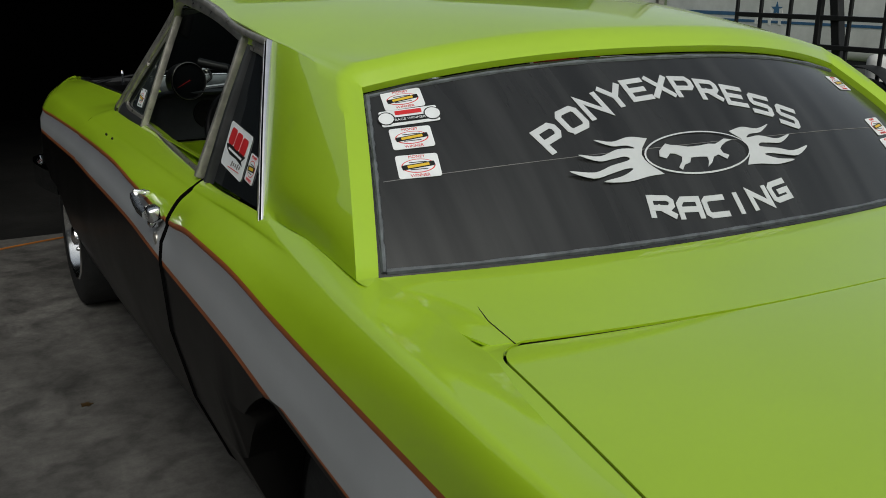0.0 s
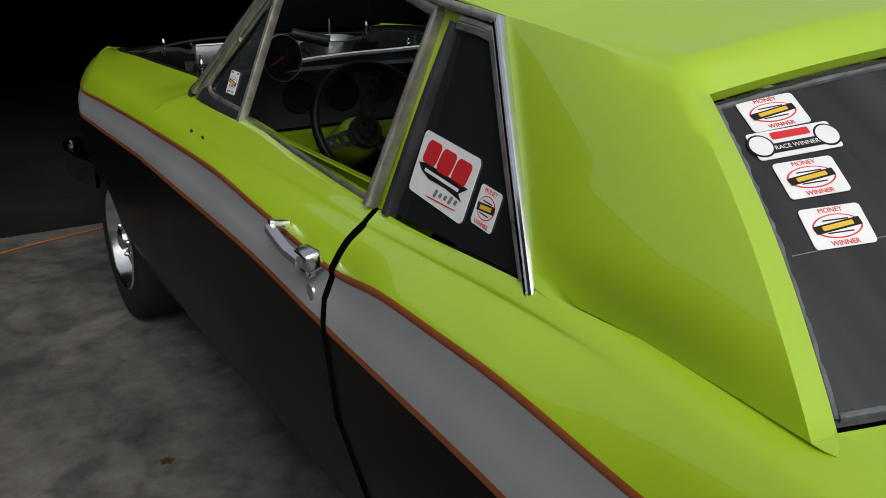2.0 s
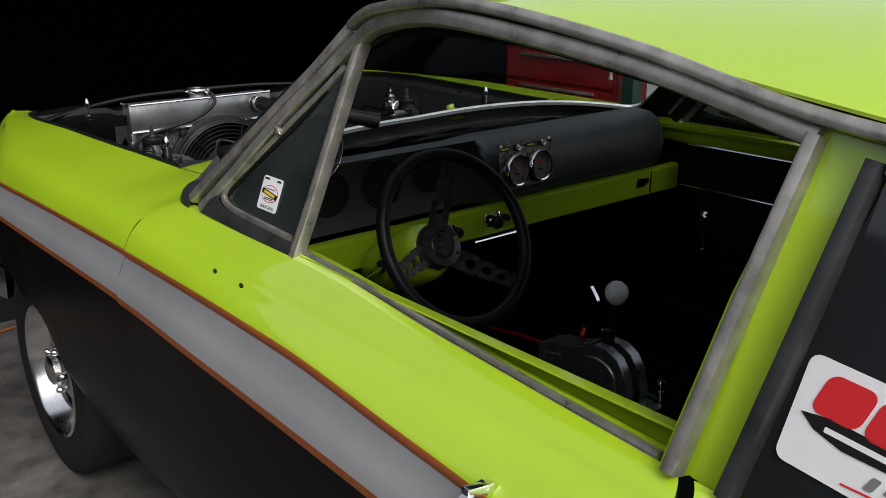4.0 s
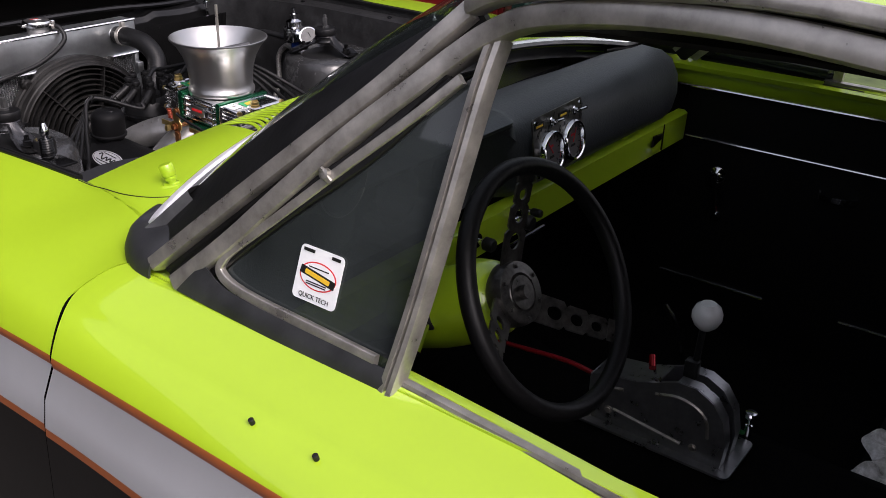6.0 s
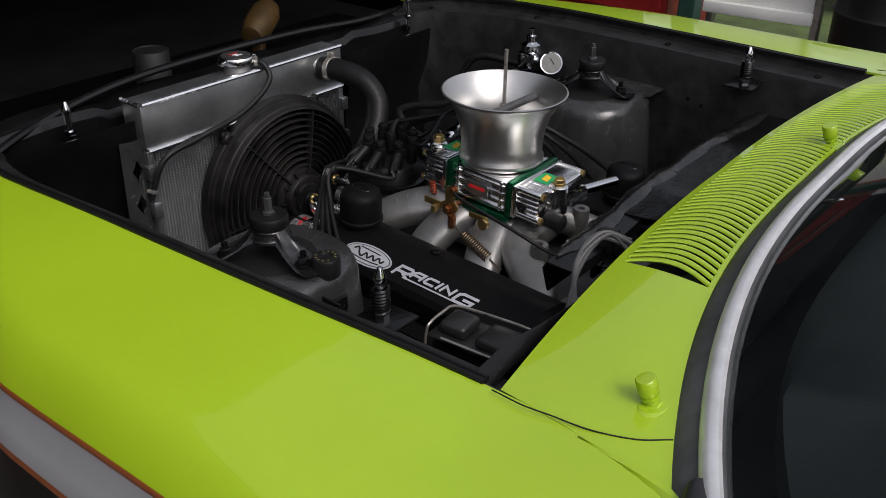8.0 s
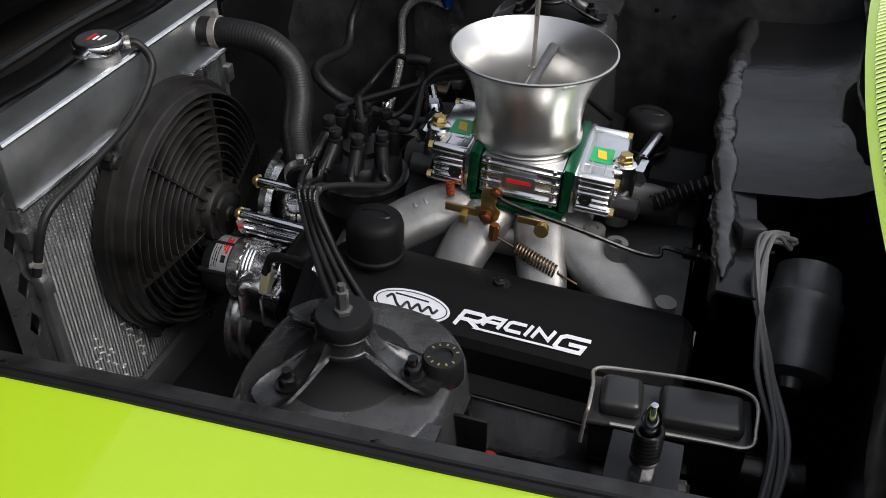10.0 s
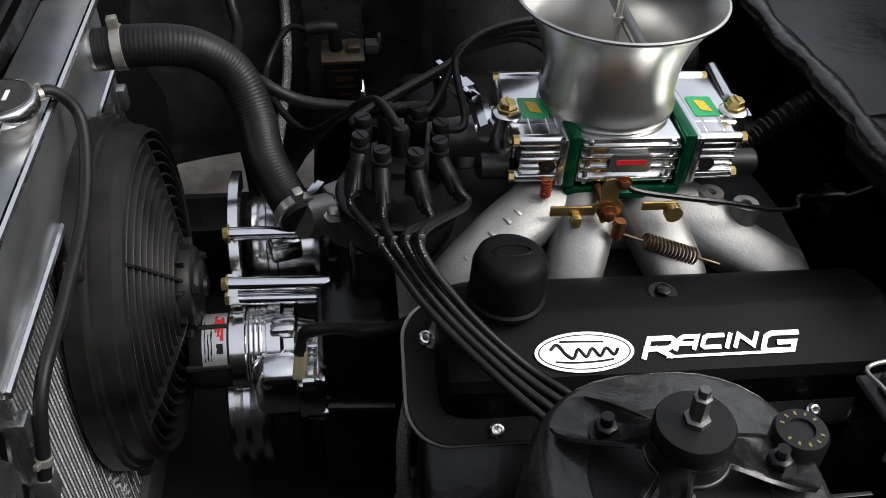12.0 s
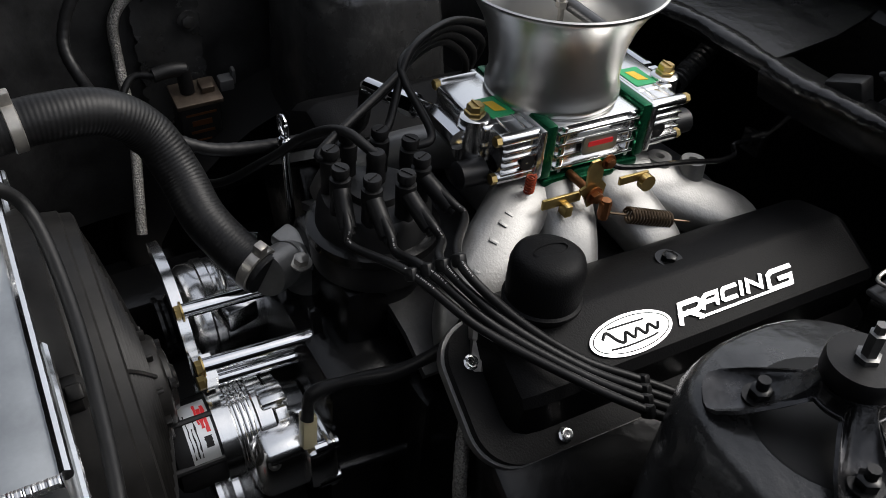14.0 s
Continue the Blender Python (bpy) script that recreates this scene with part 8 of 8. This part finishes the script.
for pts in ([(.905, .535), (.86, .545)], [(.908, .530), (.905, .505), (.895, .498)], [(.875, .497), (.745, .483)], [(.80, .562), (.76, .572), (.725, .565), (.705, .545), (.70, .515)]):
    tube(bm, spline([(-.037, y, z) for y, z in pts], 5), .0032, 6)
part("side_groove", bm, STAINLESS, shifter)
bm = bmesh.new()
lathe(bm, [(.012, 0), (.012, .006), (.007, .007)], at(-.035, .93, .463), 12)
part("bolt", bm, STAINLESS, shifter)
for y, z in ((.885, .492), (.722, .484)):
    bm = bmesh.new()
    bolt(bm, at(-.036, y, z, 0, -90, 0), .0055, .004)
    part("bolt", bm, STAINLESS, shifter)
bm = bmesh.new()
rod(bm, (0, .758, .50), (.010, .752, .700), .006, 12)
block(bm, (.020, .024, .035), at(.003, .758, .612), .004)
lever = part("lever", bm, PLASTIC, shifter, "black shift lever")
bm = bmesh.new()
lathe(bm, [(.006, -.026), (.012, -.024), (.020, -.016), (.0255, -.004), (.0255, .006), (.021, .017), (.014, .022), (.013, .0235), (0, .0235)], at(.012, .750, .714), 32)
part("ball_knob", bm, IVORY, lever, "ivory ball knob")
bm = bmesh.new()
sweep(bm, spline([(.010, .762, .610), (.012, .782, .618), (.014, .792, .650), (.016, .805, .682), (.018, .826, .706)], 5), [(-.005, -.0015), (.005, -.0015), (.005, .0015), (-.005, .0015)], up=(0, 1, 0))
part("trigger", bm, CHROME, lever, "bent bright trigger lever")
bm = bmesh.new()
rod(bm, (-.006, .815, .576), (-.004, .826, .596), .003, 8)
pin = part("lockout_pin", bm, CHROME, shifter)
bm = bmesh.new()
rod(bm, (-.012, .822, .594), (.010, .834, .602), .0065, 12)
part("grip", bm, shader("red_anodised", (.35, .01, .015), .25, metal=.6), pin, "red anodised pin head")
bm = bmesh.new()
tube(bm, spline([(.0, .92, .525), (.01, 1.0, .525), (.03, 1.12, .50), (.05, 1.3, .47)], 6), .005, 8)
part("shift_cable", bm, shader("red_cable_sheath", (.30, .01, .015), .45), shifter, "red shift cable")
bm = bmesh.new()
lathe(bm, [(.007, 0), (.007, .030), (.004, .031), (.004, .045), (.012, .047), (.013, .052), (.010, .056), (0, .057)], at(.086, .668, .458), 18)
part("push_knob", bm, CHROME, shifter, "small chrome push knob")
bm = bmesh.new()
tube(bm, spline([(.055, .70, .470), (.065, .685, .480), (.078, .675, .472), (.088, .69, .465)], 5), .0045, 7)
part("green_wire", bm, shader("green_wire", (.02, .20, .05), .5), shifter)

# crumpled cloth lying behind the shifter
random.seed(4)
CLOTH = shader("grimy_patterned_cloth", (0.72, 0.71, 0.62), 0.9, var=0.6, scale=45, bump=0.3, bscale=150)
rag = thing("crumpled_rag", "crumpled grimy grey patterned rag lying beside the seat", "rag")
bm = bmesh.new()
rows = []
for i, u in enumerate(np.linspace(0, 1, 26)):
    row = []
    for v in np.linspace(0, 1, 18):
        h = .030 * abs(math.sin(9 * u + 3 * v)) + .022 * abs(math.sin(14 * v - 5 * u)) + .010 * random.random()
        edge = min(u, v, 1 - u, 1 - v)
        row.append((.13 + .20 * v + .02 * math.sin(11 * u), .335 + .16 * u + .018 * math.sin(9 * v), .405 + .5 * h * min(1, edge * 7) + .01 * u))
    rows.append(row)
grid(bm, rows)
thick(part("cloth", bm, CLOTH, rag, angle=25), .002)

# ---- beyond the car ----
RED_STEEL = shader("red_painted_steel", (0.22, 0.012, 0.012), 0.4, coat=0.3, var=0.2, scale=4, rvar=0.1)
GREEN_STEEL = shader("dark_green_steel", (0.015, 0.045, 0.035), 0.5, var=0.3, scale=6)
OFF_WHITE = shader("chalky_white_sheet", (0.62, 0.62, 0.60), 0.55, var=0.15, scale=3, rvar=0.1)
BLACK_STEEL = shader("black_painted_steel", (0.007, 0.007, 0.0075), 0.5, var=0.3, scale=8)
WHITE_RIM = shader("white_painted_rim", (0.62, 0.62, 0.60), 0.5, var=0.25, scale=12)
BLUE_STRIPE = shader("faded_blue_stripe", (0.03, 0.10, 0.20), 0.5, var=0.2, scale=6)
# yellow with shed shade dimmed into it; colours the leaf
YELLOW_PLASTIC = shader("shade_dimmed_yellow", (0.045, 0.024, 0.004), 0.5, var=0.4, scale=8)

cab = thing("tool_cabinet", "red steel tool cabinet standing on the concrete floor", "tool cabinet")
bm = bmesh.new()
block(bm, (.46, .90, 1.0), at(2.85, 3.36, .56), .012)
part("cabinet_body", bm, RED_STEEL, cab, smooth=False)
for k in range(5):
    bm = bmesh.new()
    block(bm, (.018, .84, .165), at(2.614, 3.36, .18 + .19 * k), .004)
    dr = part("drawer", bm, RED_STEEL, cab, smooth=False)
    bm = bmesh.new()
    block(bm, (.018, .60, .018), at(2.598, 3.36, .245 + .19 * k), .004)
    part("drawer_pull", bm, STAINLESS, dr)
for sx in (2.67, 3.03):
    for sy in (2.96, 3.76):
        bm = bmesh.new()
        lathe(bm, [(.03, -.012), (.03, .012), (.0, .012)], at(sx, sy, .03, 90, 0, 0), 14)
        part("caster", bm, RUBBER, cab)
post = thing("green_post", "dark green square steel post on the floor", "post")
bm = bmesh.new()
block(bm, (.08, .08, 2.44), at(2.62, 2.80, 1.22), .006)
part("shaft", bm, GREEN_STEEL, post, smooth=False)
bm = bmesh.new()
block(bm, (.16, .16, .012), at(2.62, 2.80, .006), .002)
part("foot_plate", bm, GREEN_STEEL, post, smooth=False)

roll = thing("roll_up_door", "white ribbed roll-up door panel with a bottom bar", "roll-up door")
for k in range(22):
    bm = bmesh.new()
    z = .60 + .085 * k
    sweep(bm, [(2.74, 2.30, z), (2.70, 2.755, z)], [(-.006, -.042), (.004, -.040), (.012, -.015), (.012, .015), (.004, .040), (-.006, .042)], up=(0, 0, 1))
    part("slat", bm, OFF_WHITE, roll)
bm = bmesh.new()
block(bm, (.06, .47, .05), at(2.715, 2.53, .535, 0, 0, 5), .006)
part("bottom_bar", bm, OFF_WHITE, roll, "white bottom bar")
for y in (2.285, 2.752):
    bm = bmesh.new()
    block(bm, (.05, .03, 2.45), at(2.75, y, 1.225), .004)
    part("door_track", bm, STAINLESS, roll)

barrel = thing("barrel", "black steel barrel with worn pale print on the floor", "barrel")
bm = bmesh.new()
BR, BX, BY = .29, 2.86, 1.96
lathe(bm, [(0, .0), (BR - .01, .0), (BR, .012), (BR - .004, .03), (BR - .004, .28), (BR + .008, .295), (BR - .004, .31), (BR - .004, .58), (BR + .008, .595), (BR - .004, .61), (BR - .004, .86), (BR, .875), (BR - .012, .88), (BR - .02, .868), (0, .868)], at(BX, BY, 0), 48)
drum = part("drum", bm, BLACK_STEEL, barrel)
for row, (z, h, spans) in enumerate(((.715, .060, ((-.56, -.44), (-.40, -.30), (-.26, -.16), (-.12, -.02), (.02, .12), (.16, .26), (.30, .40), (.45, .55))), (.645, .030, ((-.30, -.20), (-.17, -.07), (-.04, .06), (.10, .20))))):
    for a0, a1 in spans:
        bm = bmesh.new()
        rows = [[(BX - (BR - .0025) * math.cos(a), BY + (BR - .0025) * math.sin(a), zz) for a in np.linspace(a0 - .28, a1 - .28, 5)] for zz in (z - h / 2, z + h / 2)]
        grid(bm, rows)
        thick(part("worn_print", bm, shader("worn_pale_print", (.05, .05, .05), .7, var=.8, scale=40), drum, "worn pale block of print"), .001, 1)

# trailer parked outside
trailer = thing("utility_trailer", "black steel utility trailer with mesh side rails parked on the grass", "trailer")
TX = 6.0


def beam(a, b, w, name, parent=None, mat=None):
    bm = bmesh.new()
    m = aim(a, b)
    l = (Vector(b) - Vector(a)).length
    block(bm, (w, w, l), m @ pose(0, 0, l / 2), w * .1)
    return part(name, bm, mat or BLACK_STEEL, parent or trailer, smooth=False)


for z in (.58, .86, 1.12, 1.38):
    beam((TX, 1.9, z), (TX, 4.6, z), .045, "side_rail")
for y in (1.95, 2.6, 2.95, 3.3, 3.62, 3.95, 4.3, 4.6):
    beam((TX, y, .50), (TX, y, 1.95 if y in (2.6, 3.62) else 1.42), .05 if y in (2.6, 3.62) else .03, "rail_post")
beam((TX + .05, 3.35, .5), (TX + .05, 3.62, 1.95), .09, "ramp_brace")
bm = bmesh.new()
block(bm, (1.6, 2.75, .06), at(TX + .8, 3.25, .52), .01)
part("trailer_deck", bm, BLACK_STEEL, trailer, smooth=False)
bm = bmesh.new()
rows = [[(x, 3.0 + .43 * math.cos(a), .34 + .40 * math.sin(a)) for x in (TX - .26, TX - .02)] for a in np.linspace(.05, math.pi - .05, 17)]
grid(bm, rows)
thick(part("mudguard", bm, BLACK_STEEL, trailer), .006)
for y in (3.0,):
    m = at(TX - .14, y, .30, 0, -90, 0)
    bm = bmesh.new()
    lathe(bm, [(.19, -.09), (.31, -.09), (.335, -.06), (.335, .06), (.31, .09), (.215, .088), (.205, .08)], m, 40)
    wh = part("trailer_wheel", bm, TYRE, trailer)
    bm = bmesh.new()
    lathe(bm, [(.207, .086), (.195, .080), (.185, .03), (.16, .03), (.09, .055), (.055, .058), (.05, .09), (0, .095)], m, 40)
    part("rim", bm, WHITE_RIM, wh, "white painted steel rim")
    for k in range(8):
        a = 2 * math.pi * k / 8
        bm = bmesh.new()
        plate(bm, ellipse(.018, .014, 12), m @ pose(.135 * math.cos(a), .135 * math.sin(a), .043), .004)
        part("vent_hole", bm, BLACK_VINYL, wh)

# camper van behind it
camper = thing("camper", "white camper with a faded blue stripe parked on grass", "camper")
CXX = 9.0
bm = bmesh.new()
block(bm, (2.2, 5.6, 2.1), at(CXX + 1.1, 6.0, 1.55), .12, 4)
part("camper_body", bm, OFF_WHITE, camper, angle=50)
bm = bmesh.new()
block(bm, (2.0, 5.2, .35), at(CXX + 1.12, 6.0, .34), .02)
part("underbody", bm, BLACK_STEEL, camper)
for z, h in ((1.02, .05), (.93, .035)):
    bm = bmesh.new()
    block(bm, (.012, 5.3, h), at(CXX - .002, 6.0, z))
    part("stripe", bm, BLUE_STRIPE, camper, smooth=False)
for y, z, w, h in ((4.05, 1.62, .8, .5), (5.3, 1.62, .7, .5), (4.60, 1.20, .36, .24), (6.9, 1.62, .9, .55)):
    bm = bmesh.new()
    block(bm, (.03, w, h), at(CXX - .002, y, z), .008)
    wn = part("window", bm, STAINLESS, camper, smooth=False)
    bm = bmesh.new()
    block(bm, (.02, w - .06, h - .06), at(CXX - .012, y, z), .004)
    part("pane", bm, DARK_GLASS, wn, smooth=False)
for y in (6.55, 6.72, 6.95):
    bm = bmesh.new()
    block(bm, (.012, .05, .22), at(CXX - .004, y, 1.0))
    part("panel_joint", bm, OFF_WHITE, camper, smooth=False)
bm = bmesh.new()
plate(bm, [(.10 * math.cos(math.radians(90 + 36 * k)) * (1 if k % 2 == 0 else .4), .10 * math.sin(math.radians(90 + 36 * k)) * (1 if k % 2 == 0 else .4)) for k in range(10)], at(CXX - .003, 6.62, 1.10, 90, 0, -90), .006)
part("star", bm, BLUE_STRIPE, camper, smooth=False)
for y in (4.4, 7.6):
    m = at(CXX + .08, y, .34, 0, -90, 0)
    bm = bmesh.new()
    lathe(bm, [(.19, -.1), (.31, -.1), (.34, -.07), (.34, .07), (.31, .1), (.21, .09)], m, 32)
    wh = part("camper_wheel", bm, TYRE, camper)
    bm = bmesh.new()
    lathe(bm, [(.21, .09), (.15, .05), (.06, .07), (0, .08)], m, 28)
    part("rim", bm, WHITE_RIM, wh)
jug = thing("water_jug", "white plastic water jug standing on the trailer deck", "jug")
bm = bmesh.new()
lathe(bm, [(0, 0), (.085, 0), (.09, .01), (.09, .19), (.07, .23), (.03, .25), (.03, .28), (0, .28)], at(TX + .45, 3.28, .552), 24)
part("jug_body", bm, OFF_WHITE, jug)

# aerial stub on the far fender
aerial = part("aerial_base", block(bmesh.new(), (.040, .055, .008), at(.800, 1.452, .952, 0, 4, 12), .004), STAINLESS, car, "chrome aerial base with a pointed stub")
bm = bmesh.new()
lathe(bm, [(.008, .956), (.006, .966), (.004, .985), (.0015, 1.003), (0, 1.004)], at(.800, 1.452, 0), 14)
part("stub", bm, STAINLESS, aerial)

# the right front of the car rides a little higher than the left
RISING = ("front_fender", "inner_fender", "hood_edge_rubber", "fender_bolt", "shock_tower", "tower_plate", "tower_opening", "shock_mount", "bushing", "stud", "mount_nut", "hood_pin", "pin", "spring",
          "cowl_panel", "louvre_bar", "cowl_corner", "cowl_seam", "windscreen", "windscreen_gasket", "windscreen_trim", "wiper_post", "spindle", "cowl_plenum")
for ob in list(car.children_recursive) + list(reg.children_recursive) + list(aerial.children_recursive):
    if ob.type == "MESH" and (ob.name.split(".")[0] in RISING or ob.parent is not car and (ob.parent in (reg, aerial) or ob.parent.parent is reg)):
        for v in ob.data.vertices:
            v.co.z += .047 * max(0, v.co.x) * smooth_step(1.15, 1.45, v.co.y) * (1 - smooth_step(1.02, 1.25, v.co.z))

# leaf and cord on the floor, clutter in the dark ahead
leaf = thing("fallen_leaf", "small dry yellow leaf on the concrete floor", "leaf")
bm = bmesh.new()
plate(bm, [(.018 * math.cos(a) * (1 + .25 * math.cos(5 * a)), .014 * math.sin(a) * (1 + .25 * math.cos(5 * a))) for a in np.linspace(0, 2 * math.pi, 25)[:-1]], at(-.97, .956, .002, 4, 3, 0), .0012)
part("blade", bm, YELLOW_PLASTIC, leaf)
cord = thing("extension_cord", "thin orange extension cord lying on the concrete floor", "cord")
bm = bmesh.new()
tube(bm, spline([(-3.2, 2.3, .006), (-2.6, 2.55, .006), (-2.0, 2.62, .006), (-1.5, 2.85, .006), (-1.0, 3.1, .006), (-.2, 3.3, .006)], 8), .005, 7)
part("cable", bm, shader("orange_cord", (.30, .10, .01), .55), cord)
drill = thing("yellow_power_tool", "yellow power tool on a low bench, dimmed for shade", "power tool")
bm = bmesh.new()
lathe(bm, [(0, -.16), (.05, -.15), (.07, -.08), (.07, .04), (.05, .09), (.025, .11), (0, .11)], at(1.62, 4.5, .40, 0, 70, 25), 24)
block(bm, (.05, .06, .17), at(1.59, 4.51, .29, 0, 14, 25), .015)
# the tool's yellow is dimmed for the shade it stands in
part("tool_body", bm, shader("shade_dimmed_plastic", (.05, .027, .004), .6, var=.5, scale=15), drill)
# bench coloured with the shed's shade, not a finish of its own
bench = thing("low_bench", "low bench in the shed, coloured near-black for shade", "bench")
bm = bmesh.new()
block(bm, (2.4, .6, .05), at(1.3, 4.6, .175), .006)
part("bench_top", bm, SHADE_BLACK, bench, smooth=False)
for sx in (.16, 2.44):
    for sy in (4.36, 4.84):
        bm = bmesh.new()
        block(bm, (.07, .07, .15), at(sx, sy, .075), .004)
        part("leg", bm, SHADE_BLACK, bench, smooth=False)
can = thing("metal_can", "grey metal can on the low bench, darkened for shade", "can")
bm = bmesh.new()
lathe(bm, [(0, 0), (.08, 0), (.08, .15), (.076, .155), (.070, .150), (0, .150)], at(1.05, 4.6, .20), 24)
# the can's grey is darkened for the shade at the bench
part("can_body", bm, shader("shade_darkened_tin", (.012, .012, .012), .6, metal=.2, var=.4, scale=20), can)
